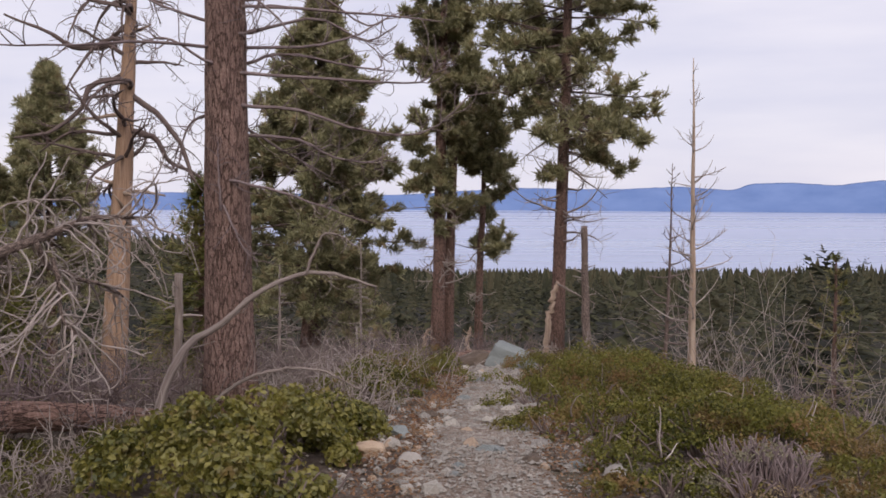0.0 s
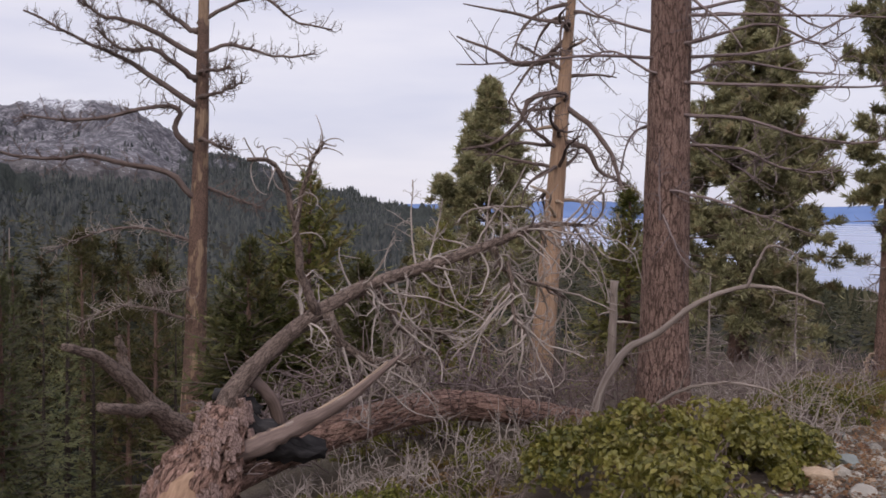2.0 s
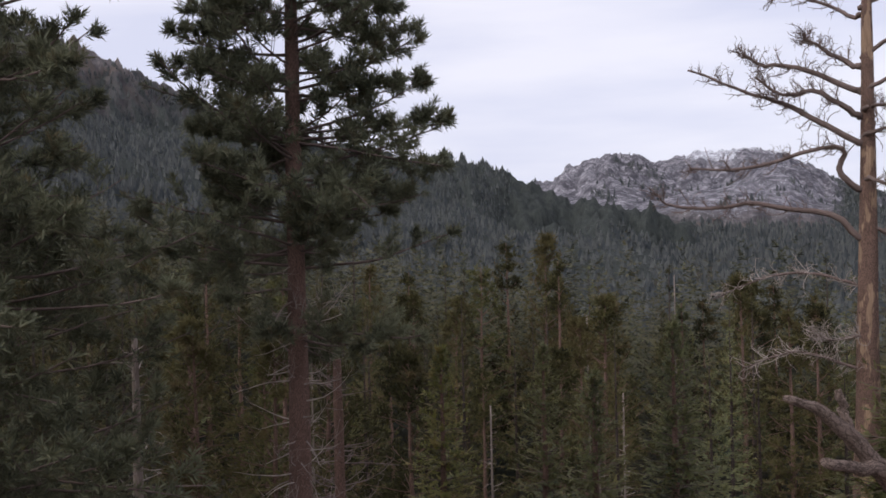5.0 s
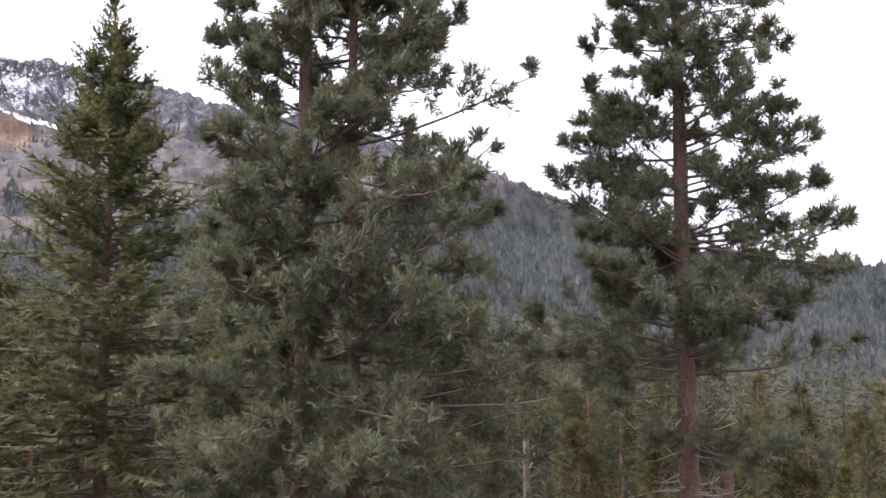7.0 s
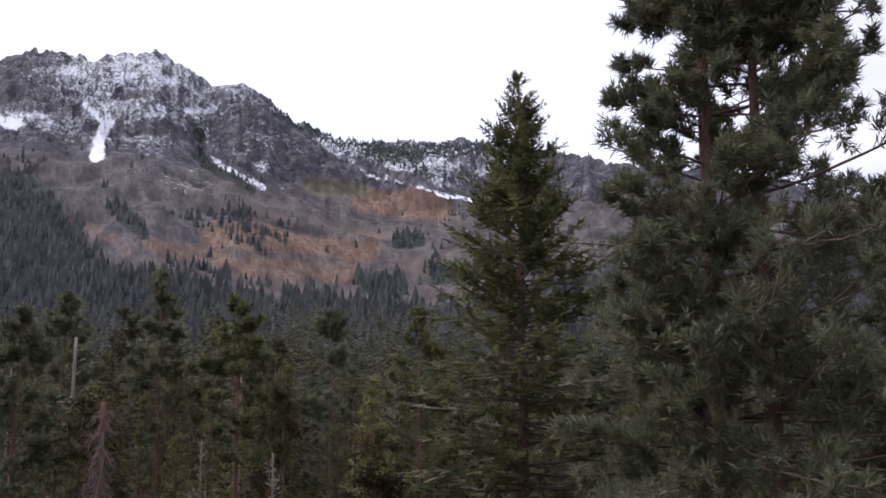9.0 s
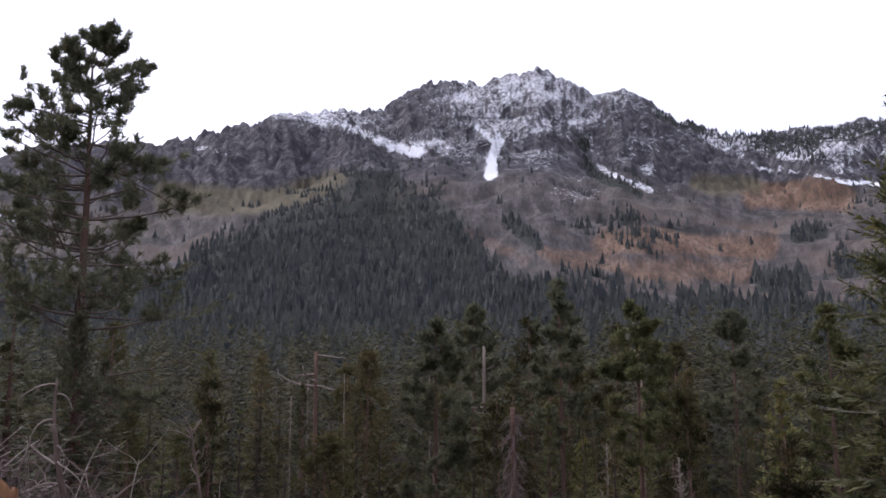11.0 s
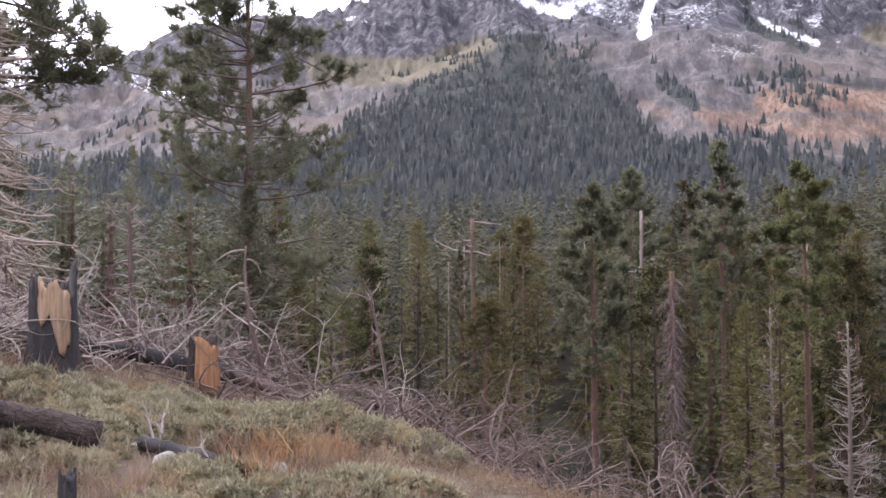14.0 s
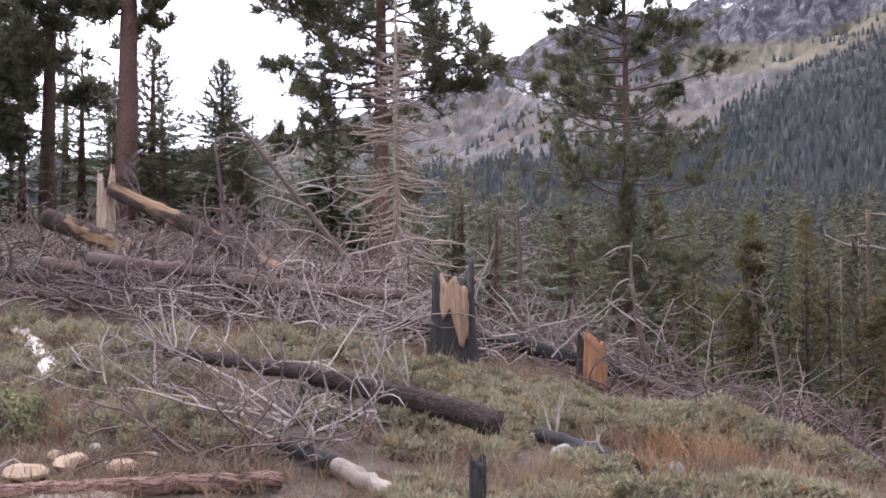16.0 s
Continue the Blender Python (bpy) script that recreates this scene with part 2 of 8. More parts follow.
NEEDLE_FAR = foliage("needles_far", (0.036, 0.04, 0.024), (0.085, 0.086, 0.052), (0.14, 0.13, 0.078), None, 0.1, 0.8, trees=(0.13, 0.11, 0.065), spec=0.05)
# Haze put into the colour: paler, bluer needles for the far woods.
NEEDLE_HAZE = foliage("needles_hazed", (0.055, 0.063, 0.067), (0.107, 0.115, 0.115), (0.155, 0.16, 0.147), None, 0.1, 0.8, trees=(0.135, 0.138, 0.125), spec=0.05)
LEAF_MANZ = foliage("leaf_manzanita", (0.036, 0.042, 0.009), (0.115, 0.112, 0.02), (0.25, 0.218, 0.052), (0.21, 0.14, 0.05), 2.4, 0.42, 0.04, 0.4)
LEAF_SHRUB = foliage("leaf_grey_green", (0.07, 0.08, 0.035), (0.16, 0.165, 0.075), (0.28, 0.27, 0.14), (0.3, 0.24, 0.14), 2.0, 0.6, 0.05)
LEAF_MAT = foliage("leaf_pinemat", (0.028, 0.032, 0.007), (0.098, 0.1, 0.016), (0.2, 0.182, 0.04), (0.22, 0.12, 0.055), 1.2, 0.5, 0.1)
LEAF_SAGE = foliage("leaf_sagebrush", (0.1, 0.092, 0.055), (0.22, 0.2, 0.125), (0.34, 0.305, 0.2), (0.3, 0.21, 0.11), 1.4, 0.8, 0.08)
GRASS_RUST = foliage("grass_rust", (0.16, 0.085, 0.045), (0.32, 0.18, 0.09), (0.44, 0.29, 0.16), None, 1.5, 0.8)
TWIG_TAN = wood("twig_tan", (0.15, 0.11, 0.085), (0.31, 0.245, 0.195), (0.48, 0.405, 0.335), 80.0)
GRASS_DRY = foliage("grass_dry", (0.12, 0.085, 0.06), (0.23, 0.17, 0.115), (0.34, 0.27, 0.19), (0.25, 0.13, 0.085), 1.5, 0.8)
GRASS_BROWN = foliage("grass_brown", (0.08, 0.052, 0.034), (0.17, 0.115, 0.075), (0.27, 0.2, 0.135), (0.2, 0.125, 0.075), 1.1, 0.85)
LEAF_LITTER = foliage("leaf_litter", (0.09, 0.045, 0.025), (0.2, 0.1, 0.055), (0.32, 0.19, 0.1), None, 3.0, 0.8)


def stone(name, a, b, c, scale=6.0):
    m = Nodes(name)
    v = m.coords("Object")
    big = m.noise(v, scale, 5.0, 0.6)
    fine = m.noise(v, scale * 12, 4.0, 0.7)
    ran = m.t.nodes.new("ShaderNodeObjectInfo").outputs["Random"]
    col = m.ramp(big, (0.32, a), (0.5, b), (0.7, c))
    col = m.mix(m.ramp(fine, (0.35, 0.0), (0.75, 0.4)), col, tuple(0.45 * x for x in a))
    col = m.mix(m.ramp(ran, (0.0, 0.0), (1.0, 0.35)), col, c)
    isl = m.mix(m.ramp(m.island(), (0.0, 0.0), (1.0, 0.5)), col, b)
    h = m.mix(0.4, m.ramp(big, (0.2, 0.0), (0.8, 1.0)), m.ramp(fine, (0.2, 0.0), (0.8, 1.0)))
    return m.done(isl, 0.85, h, 0.7, 0.02, 0.25)


STONE_GREY = stone("stone_granite", (0.15, 0.132, 0.11), (0.28, 0.252, 0.215), (0.43, 0.395, 0.345))
STONE_GREEN = stone("stone_green_grey", (0.11, 0.122, 0.115), (0.2, 0.215, 0.2), (0.29, 0.3, 0.28), 3.0)
STONE_BROWN = stone("stone_brown", (0.05, 0.036, 0.026), (0.12, 0.088, 0.064), (0.2, 0.155, 0.115))
STONE_TAN = stone("stone_tan", (0.25, 0.17, 0.11), (0.42, 0.3, 0.2), (0.5, 0.4, 0.3))
STONE_PALE = stone("stone_pale", (0.26, 0.225, 0.18), (0.4, 0.36, 0.3), (0.52, 0.475, 0.405))


def soil_material():
    m = Nodes("soil_duff")
    v = m.coords("Position")
    big, mid, fine = m.noise(v, 0.5, 4.0), m.noise(v, 4.0, 5.0, 0.65), m.noise(v, 42.0, 4.0, 0.7)
    col = m.ramp(mid, (0.3, (0.07, 0.052, 0.042)), (0.52, (0.135, 0.103, 0.083)), (0.7, (0.21, 0.17, 0.145)))
    col = m.mix(m.ramp(big, (0.42, 0.0), (0.62, 0.6)), col, (0.15, 0.13, 0.085))
    col = m.mix(m.ramp(fine, (0.45, 0.0), (0.72, 0.75)), col, (0.05, 0.036, 0.028))
    # Past 25 to 60 m: dark forest litter with the woods' shade painted in.
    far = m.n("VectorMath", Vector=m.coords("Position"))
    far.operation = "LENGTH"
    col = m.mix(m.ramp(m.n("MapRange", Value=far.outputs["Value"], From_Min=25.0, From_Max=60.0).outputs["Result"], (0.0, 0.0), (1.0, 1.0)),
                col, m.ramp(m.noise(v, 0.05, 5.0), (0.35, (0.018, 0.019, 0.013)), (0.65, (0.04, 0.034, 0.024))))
    h = m.mix(0.5, m.ramp(mid, (0.2, 0.0), (0.8, 1.0)), m.ramp(fine, (0.2, 0.0), (0.8, 1.0)))
    return m.done(col, 0.95, h, 0.8, 0.05, 0.1)


def gravel_material():
    m = Nodes("trail_gravel")
    v = m.coords("Position")
    cells = m.n("TexVoronoi", Vector=v, Scale=60.0)
    small = m.n("TexVoronoi", Vector=v, Scale=170.0)
    big, mid = m.noise(v, 0.9, 4.0), m.noise(v, 5.0, 5.0, 0.6)
    tone = m.ramp(cells.outputs["Color"], (0.1, (0.12, 0.09, 0.066)), (0.5, (0.29, 0.236, 0.184)), (0.9, (0.5, 0.435, 0.355)))
    tone2 = m.ramp(small.outputs["Color"], (0.1, (0.18, 0.15, 0.118)), (0.9, (0.4, 0.345, 0.28)))
    col = m.mix(m.ramp(mid, (0.42, 0.0), (0.6, 1.0)), tone, tone2)
    col = m.mix(m.ramp(big, (0.4, 0.0), (0.65, 0.6)), col, (0.19, 0.135, 0.1))
    col = m.mix(m.ramp(m.noise(v, 14.0, 5.0, 0.7), (0.48, 0.0), (0.62, 0.8)), col, (0.13, 0.085, 0.06))
    h = m.mix(0.5, m.ramp(cells.outputs["Distance"], (0.0, 1.0), (0.7, 0.0)), m.ramp(small.outputs["Distance"], (0.0, 1.0), (0.7, 0.0)))
    return m.done(col, 0.92, h, 0.8, 0.02, 0.2)


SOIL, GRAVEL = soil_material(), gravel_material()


def mountain_material(name="mountain", low=330.0, high=520.0, pale=1.0):
    """Rock, scrub, meadow, trees and snow; the shares come with the mesh (cover: snow, meadow, woods)."""
    m = Nodes(name)
    v = m.coords("Position")
    cover = m.t.nodes.new("ShaderNodeAttribute")
    cover.attribute_name = "cover"
    sep = m.n("SeparateXYZ", Vector=cover.outputs["Vector"])
    n1, n2, n3 = m.noise(v, 0.006, 6.0, 0.6), m.noise(v, 0.03, 6.0, 0.7), m.noise(v, 0.1, 5.0, 0.75)
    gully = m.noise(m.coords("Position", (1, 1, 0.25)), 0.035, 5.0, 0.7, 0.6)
    fall = m.coords("fall")
    f2, f3 = m.noise(fall, 0.022, 7.0, 0.72), m.noise(fall, 0.11, 6.0, 0.78)
    rock = m.ramp(n2, (0.38, (0.06 * pale, 0.056 * pale, 0.062 * pale)), (0.5, (0.14 * pale, 0.132 * pale, 0.141 * pale)), (0.62, (0.25 * pale, 0.236 * pale, 0.243 * pale)))
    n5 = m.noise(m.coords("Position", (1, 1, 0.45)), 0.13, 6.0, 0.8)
    # Gullies are painted near black for shade that the flat light leaves out.
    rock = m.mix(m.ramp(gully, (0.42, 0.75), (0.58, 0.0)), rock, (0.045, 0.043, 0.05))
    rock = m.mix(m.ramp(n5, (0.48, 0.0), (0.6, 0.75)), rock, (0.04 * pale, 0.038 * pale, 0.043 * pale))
    scrub = m.ramp(f2, (0.4, (0.04, 0.036, 0.036)), (0.5, (0.082, 0.073, 0.072)), (0.6, (0.14, 0.124, 0.118)))
    meadow = m.ramp(f2, (0.38, (0.085, 0.056, 0.042)), (0.5, (0.17, 0.105, 0.072)), (0.64, (0.24, 0.165, 0.12)))
    scrub = m.mix(m.ramp(f3, (0.48, 0.0), (0.6, 0.75)), scrub, (0.045, 0.042, 0.042))
    scrub = m.mix(m.ramp(n1, (0.5, 0.0), (0.62, 0.5)), scrub, (0.15, 0.115, 0.09))
    meadow = m.mix(m.ramp(f3, (0.5, 0.0), (0.62, 0.7)), meadow, (0.07, 0.058, 0.04))
    meadow = m.mix(m.ramp(f3, (0.5, 0.0), (0.66, 0.8)), meadow, (0.06, 0.055, 0.04))
    part_of = m.t.nodes.new("ShaderNodeAttribute")
    part_of.attribute_name = "fall"
    grassy = m.n("SeparateXYZ", Vector=part_of.outputs["Vector"]).outputs["Z"]
    green = m.ramp(f2, (0.38, (0.07, 0.06, 0.04)), (0.62, (0.15, 0.13, 0.085)))
    woods = m.ramp(f3, (0.35, (0.02, 0.024, 0.022)), (0.65, (0.055, 0.06, 0.052)))

    def share(axis, spread, noise):
        s = m.t.nodes.new("ShaderNodeMath")
        s.operation = "MULTIPLY_ADD"
        m.link(noise, s.inputs[0])
        s.inputs[1].default_value = spread
        m.link(sep.outputs[axis], s.inputs[2])
        return s.outputs["Value"]

    alt = m.n("SeparateXYZ", Vector=m.t.nodes.new("ShaderNodeNewGeometry").outputs["Position"])
    above = m.n("MapRange", Value=alt.outputs["Z"], From_Min=low, From_Max=high).outputs["Result"]
    hi = m.t.nodes.new("ShaderNodeMath")
    hi.operation = "MULTIPLY_ADD"
    m.link(n1, hi.inputs[0])
    hi.inputs[1].default_value = 0.9
    m.link(above, hi.inputs[2])
    col = m.mix(m.ramp(hi.outputs["Value"], (0.62, 0.0), (0.95, 1.0)), scrub, rock)
    col = m.mix(m.ramp(share("Y", 0.8, n1), (0.68, 0.0), (0.95, 1.0)), col, meadow)
    col = m.mix(m.ramp(grassy, (0.25, 0.0), (0.7, 0.9)), col, green)
    col = m.mix(m.ramp(share("Z", 0.9, f2), (0.72, 0.0), (0.86, 1.0)), col, woods)
    n4 = m.noise(m.coords("Position", (1, 1, 1.6)), 0.22, 5.0, 0.8)
    snow_n = m.mix(0.6, m.ramp(n3, (0.0, 0.0), (1.0, 1.0)), m.ramp(n4, (0.0, 0.0), (1.0, 1.0)))
    lie = m.n("SeparateXYZ", Vector=m.t.nodes.new("ShaderNodeNewGeometry").outputs["Normal"])
    flat = m.n("MapRange", Value=lie.outputs["Z"], From_Min=0.45, From_Max=0.95, To_Min=-0.07, To_Max=0.05).outputs["Result"]
    both = m.t.nodes.new("ShaderNodeMath")
    m.link(m.n("RGBToBW", Color=snow_n).outputs["Val"], both.inputs[0])
    m.link(flat, both.inputs[1])
    snow = m.ramp(share("X", 1.0, both.outputs["Value"]), (0.893, 0.0), (0.925, 1.0))
    col = m.mix(snow, col, (0.82, 0.83, 0.86))
    h = m.mix(0.5, m.ramp(n2, (0.2, 0.0), (0.8, 1.0)), m.ramp(n5, (0.2, 0.0), (0.8, 1.0)))
    h = m.mix(m.ramp(hi.outputs["Value"], (0.62, 0.0), (0.95, 1.0)), m.mix(0.4, m.ramp(f2, (0.2, 0.2), (0.8, 0.7)), m.ramp(f3, (0.2, 0.3), (0.8, 0.7))), h)
    return m.done(col, 0.95, h, 0.8, 10.0, 0.1)


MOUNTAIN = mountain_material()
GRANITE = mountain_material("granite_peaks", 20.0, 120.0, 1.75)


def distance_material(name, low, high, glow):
    """Hills tens of kilometres off; blue air haze is painted into colour and glow."""
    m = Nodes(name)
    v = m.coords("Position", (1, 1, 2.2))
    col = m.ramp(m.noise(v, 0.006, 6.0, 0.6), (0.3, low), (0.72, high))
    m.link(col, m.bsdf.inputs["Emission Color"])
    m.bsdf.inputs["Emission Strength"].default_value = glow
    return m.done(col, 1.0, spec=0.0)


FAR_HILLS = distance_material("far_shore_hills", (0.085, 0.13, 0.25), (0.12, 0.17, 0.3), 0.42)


def water_material():
    m = Nodes("lake_water")
    v = m.coords("Position", (1, 1, 1))
    rip = m.noise(m.coords("Position", (0.2, 1, 1)), 0.02, 6.0, 0.6)
    band = m.noise(m.coords("Position", (0.12, 1, 1)), 0.004, 4.0, 0.5)
    col = m.ramp(band, (0.35, (0.2, 0.25, 0.38)), (0.65, (0.32, 0.36, 0.48)))
    return m.done(col, m.ramp(band, (0.3, 0.18), (0.7, 0.4)), rip, 0.12, 3.0, 0.5)


WATER = water_material()

# ---------------------------------------------------------------- mesh tools
RNG = np.random.default_rng(7)


def unit(v):
    return v / np.maximum(np.linalg.norm(v, axis=-1, keepdims=True), 1e-9)


def rand_dirs(m):
    return unit(RNG.normal(size=(m, 3)))


class Geo:
    """Gathers vertices and faces for one mesh; grain is a straightened coordinate for bark and wood."""

    def __init__(self):
        self.v, self.g, self.f, self.count, self.smooth = [], [], [], 0, True

    def add(self, verts, faces, grain=None):
        verts = np.asarray(verts, float).reshape(-1, 3)
        self.v.append(verts)
        self.g.append(verts if grain is None else np.asarray(grain, float).reshape(-1, 3))
        self.f.append(np.asarray(faces, np.int64) + self.count)
        self.count += len(verts)
        return self

    def mesh(self, name, material, smooth=True, cover=None):
        me = bpy.data.meshes.new(name)
        v = np.concatenate(self.v)
        sizes = np.concatenate([np.full(len(f), f.shape[1]) for f in self.f])
        loops = np.concatenate([f.ravel() for f in self.f])
        me.vertices.add(len(v))
        me.vertices.foreach_set("co", v.ravel().astype(np.float32))
        me.loops.add(len(loops))
        me.loops.foreach_set("vertex_index", loops.astype(np.int32))
        me.polygons.add(len(sizes))
        starts = np.r_[0, np.cumsum(sizes)[:-1]]
        me.polygons.foreach_set("loop_start", starts.astype(np.int32))
        me.polygons.foreach_set("use_smooth", np.full(len(sizes), smooth))
        a = me.attributes.new("grain", "FLOAT_VECTOR", "POINT")
        a.data.foreach_set("vector", np.concatenate(self.g).ravel().astype(np.float32))
        if cover is not None:
            c = me.attributes.new("cover", "FLOAT_VECTOR", "POINT")
            c.data.foreach_set("vector", cover.ravel().astype(np.float32))
        me.materials.append(material)
        me.update(calc_edges=True)
        me.validate()
        return me


def part(name, geo, material, parent, label="", smooth=True):
    """One mesh under a thing or a part."""
    ob = new(name, geo.mesh(name, material, smooth))
    ob.parent = parent
    return tagged(ob, label)


def stuff(name, geo, material, parent, label=""):
    """A part of too many pieces to pick apart."""
    return tagged(part(name, geo, material, parent, label), kind="stuff")


def thing(name, at, label, category, group="", kind=""):
    """A thing's own empty, at its base."""
    e = new(name)
    e.location = at
    e.empty_display_size = 0.2
    return tagged(e, label, category, group, kind)


def solid(name, geo, material, at, label, category, group="", kind="", smooth=True):
    """A thing that is one mesh."""
    ob = new(name, geo.mesh(name, material, smooth))
    ob.location = at
    return tagged(ob, label, category, group, kind)


def tubes(g, P, R, sides=5, rough=0.0, cap=True):
    """Tapered tubes along paths P (m, n, 3) with radii R (m, n)."""
    P = np.asarray(P, float)
    if P.ndim == 2:
        P = P[None]
    m, n, _ = P.shape
    R = np.broadcast_to(np.asarray(R, float), (m, n))
    T = unit(np.gradient(P, axis=1))
    ref = np.where(np.abs(T[:, 0, 2:3]) < 0.9, np.array([[0, 0, 1.0]]), np.array([[1.0, 0, 0]]))
    a = unit(np.cross(T[:, 0], ref))
    ang = np.arange(sides) * 2 * np.pi / sides
    ca, sa = np.cos(ang), np.sin(ang)
    V = np.empty((m, n, sides, 3))
    G = np.empty((m, n, sides, 3))
    seg = np.concatenate([np.zeros((m, 1)), np.cumsum(np.linalg.norm(np.diff(P, axis=1), axis=2), 1)], 1)
    off = RNG.uniform(0, 50, (m, 3))
    for i in range(n):
        a = unit(a - (a * T[:, i]).sum(-1, keepdims=True) * T[:, i])
        b = np.cross(T[:, i], a)
        wob = 1.0 if rough == 0 else 1 + RNG.normal(0, rough, (m, sides))
        r = (R[:, i][:, None] * wob)[..., None]
        V[:, i] = P[:, i][:, None] + r * (ca[None, :, None] * a[:, None] + sa[None, :, None] * b[:, None])
        G[:, i, :, 0] = ca * R[:, i][:, None] + off[:, :1]
        G[:, i, :, 1] = sa * R[:, i][:, None] + off[:, 1:2]
        G[:, i, :, 2] = seg[:, i][:, None] + off[:, 2:]
    idx = np.arange(m * n * sides).reshape(m, n, sides)
    nxt = np.roll(idx, -1, axis=2)
    F = np.stack([idx[:, :-1], nxt[:, :-1], nxt[:, 1:], idx[:, 1:]], -1).reshape(-1, 4)
    g.add(V, F, G)
    if cap:
        base = g.count - m * n * sides
        ends = np.concatenate([idx[:, 0, ::-1], idx[:, -1]]) + base
        g.f.append(ends)
    return g


def grow(start, way, length, n=7, curl=0.6, wobble=0.25, lift=0.0):
    """Paths of twigs from starts along ways: each bends steadily about an axis of its own. Lift draws them up or down."""
    start, way = np.atleast_2d(start).astype(float), unit(np.atleast_2d(way).astype(float))
    m = len(start)
    length = np.broadcast_to(np.asarray(length, float), (m,))
    lift = np.broadcast_to(np.asarray(lift, float), (m,))
    axis = rand_dirs(m)
    turn = RNG.normal(0, 1, (m, 1))
    if curl > 1.25:
        turn = np.sign(turn) * RNG.uniform(0.55, 1.5, (m, 1))
    turn = turn * curl * 2 / n
    P = np.empty((m, n, 3))
    P[:, 0] = start
    d = way
    for i in range(1, n):
        d = d + np.cross(axis, d) * turn + RNG.normal(0, wobble / np.sqrt(n), (m, 3))
        d[:, 2] += lift * 2 / n
        d = unit(d)
        P[:, i] = P[:, i - 1] + d * (length / (n - 1))[:, None]
    return P


def spawn(P, count, f0=0.2, f1=1.0, spread=1.0, ahead=0.6, flat=0.0):
    """Starts and ways of side twigs on the paths P: their parents, their places along them, starts and ways."""
    m, n, _ = P.shape
    who = RNG.integers(0, m, count)
    f = RNG.uniform(f0, f1, count) * (n - 1)
    i = np.minimum(f.astype(int), n - 2)
    w = (f - i)[:, None]
    s = P[who, i] * (1 - w) + P[who, i + 1] * w
    t = unit(P[who, i + 1] - P[who, i])
    side = rand_dirs(count)
    side[:, 2] *= 1 - flat
    side = unit(side - (side * t).sum(-1, keepdims=True) * t)
    return who, f / (n - 1), s, unit(t * ahead + side * spread)


def taper(m, n, r0, r1, power=1.0):
    r0, r1 = np.broadcast_to(r0, (m,)), np.broadcast_to(r1, (m,))
    f = np.linspace(0, 1, n) ** power
    return r0[:, None] * (1 - f) + r1[:, None] * f


def smooth_path(pts, n=16):
    """A path of n points through a few given ones (Catmull-Rom)."""
    p = np.asarray(pts, float)
    q = np.vstack([2 * p[0] - p[1], p, 2 * p[-1] - p[-2]])
    s = np.linspace(0, len(p) - 1 - 1e-6, n)
    i = s.astype(int)
    t = (s - i)[:, None]
    a, b, c, d = q[i], q[i + 1], q[i + 2], q[i + 3]
    return 0.5 * (2 * b + (c - a) * t + (2 * a - 5 * b + 4 * c - d) * t**2 + (3 * b - a - 3 * c + d) * t**3)


def tufts(g, at, way, size, needles=20, width=0.05, spread=0.9, up=0.0):
    """Sprays of needles: thin blades that fan out from each place."""
    at, way = np.atleast_2d(at), unit(np.atleast_2d(way))
    m = len(at)
    size = np.broadcast_to(np.asarray(size, float), (m,))
    d = way[:, None] + rand_dirs(m * needles).reshape(m, needles, 3) * spread
    d[..., 2] += up
    d = unit(d)
    ln = size[:, None] * RNG.uniform(0.65, 1.1, (m, needles))
    base = at[:, None] + RNG.normal(0, 0.18, (m, needles, 3)) * size[:, None, None]
    side = unit(np.cross(d, rand_dirs(m * needles).reshape(m, needles, 3))) * (width * size[:, None, None])
    tip = base + d * ln[..., None]
    V = np.stack([base - side, base + side, tip], 2).reshape(-1, 3)
    g.add(V, np.arange(len(V)).reshape(-1, 3))
    return g


def brushes(g, at, way, size, needles=12, width=0.09, spread=1.3, up=0.15):
    """Round needle brushes: thin bundles that fan out from the last stretch of a twig."""
    at, way = np.atleast_2d(at), unit(np.atleast_2d(way))
    m = len(at)
    size = np.broadcast_to(np.asarray(size, float), (m,))
    d = way[:, None] + unit(RNG.normal(size=(m, needles, 3))) * spread
    d[..., 2] += up
    d = unit(d)
    ln = size[:, None] * RNG.uniform(0.5, 1.15, (m, needles))
    base = at[:, None] - way[:, None] * size[:, None, None] * RNG.uniform(0, 0.8, (m, needles, 1))
    across = unit(np.cross(d, unit(RNG.normal(size=(m, needles, 3))))) * (width * RNG.uniform(0.6, 1.3, (m, needles)) * size[:, None])[..., None]
    tip = base + d * ln[..., None]
    V = np.stack([base - across * 0.5, base + d * (ln * 0.45)[..., None] + across, tip], 2).reshape(-1, 3)
    g.add(V, np.arange(len(V)).reshape(-1, 3))
    return g


def leaves(g, at, normal, size, shape=0.55):
    """Oval leaves, each a folded pair of triangles."""
    m = len(at)
    normal = unit(normal)
    size = np.broadcast_to(np.asarray(size, float), (m,))[:, None]
    a = unit(np.cross(normal, rand_dirs(m)))
    b = np.cross(normal, a)
    fold = normal * size * 0.15
    V = np.stack([at - a * size * 0.5, at + b * size * shape * 0.5 + fold, at + a * size * 0.5, at - b * size * shape * 0.5 + fold], 1)
    i = np.arange(m)[:, None] * 4
    g.add(V.reshape(-1, 3), np.concatenate([i + [0, 1, 2], i + [0, 2, 3]]))
    return g


def _hash(ix, iy, seed):
    h = (ix * 374761393 + iy * 668265263 + seed * 974634777) & 0xFFFFFFFF
    h = ((h ^ (h >> 13)) * 1274126177) & 0xFFFFFFFF
    return ((h ^ (h >> 16)) & 0xFFFF) / 65535.0


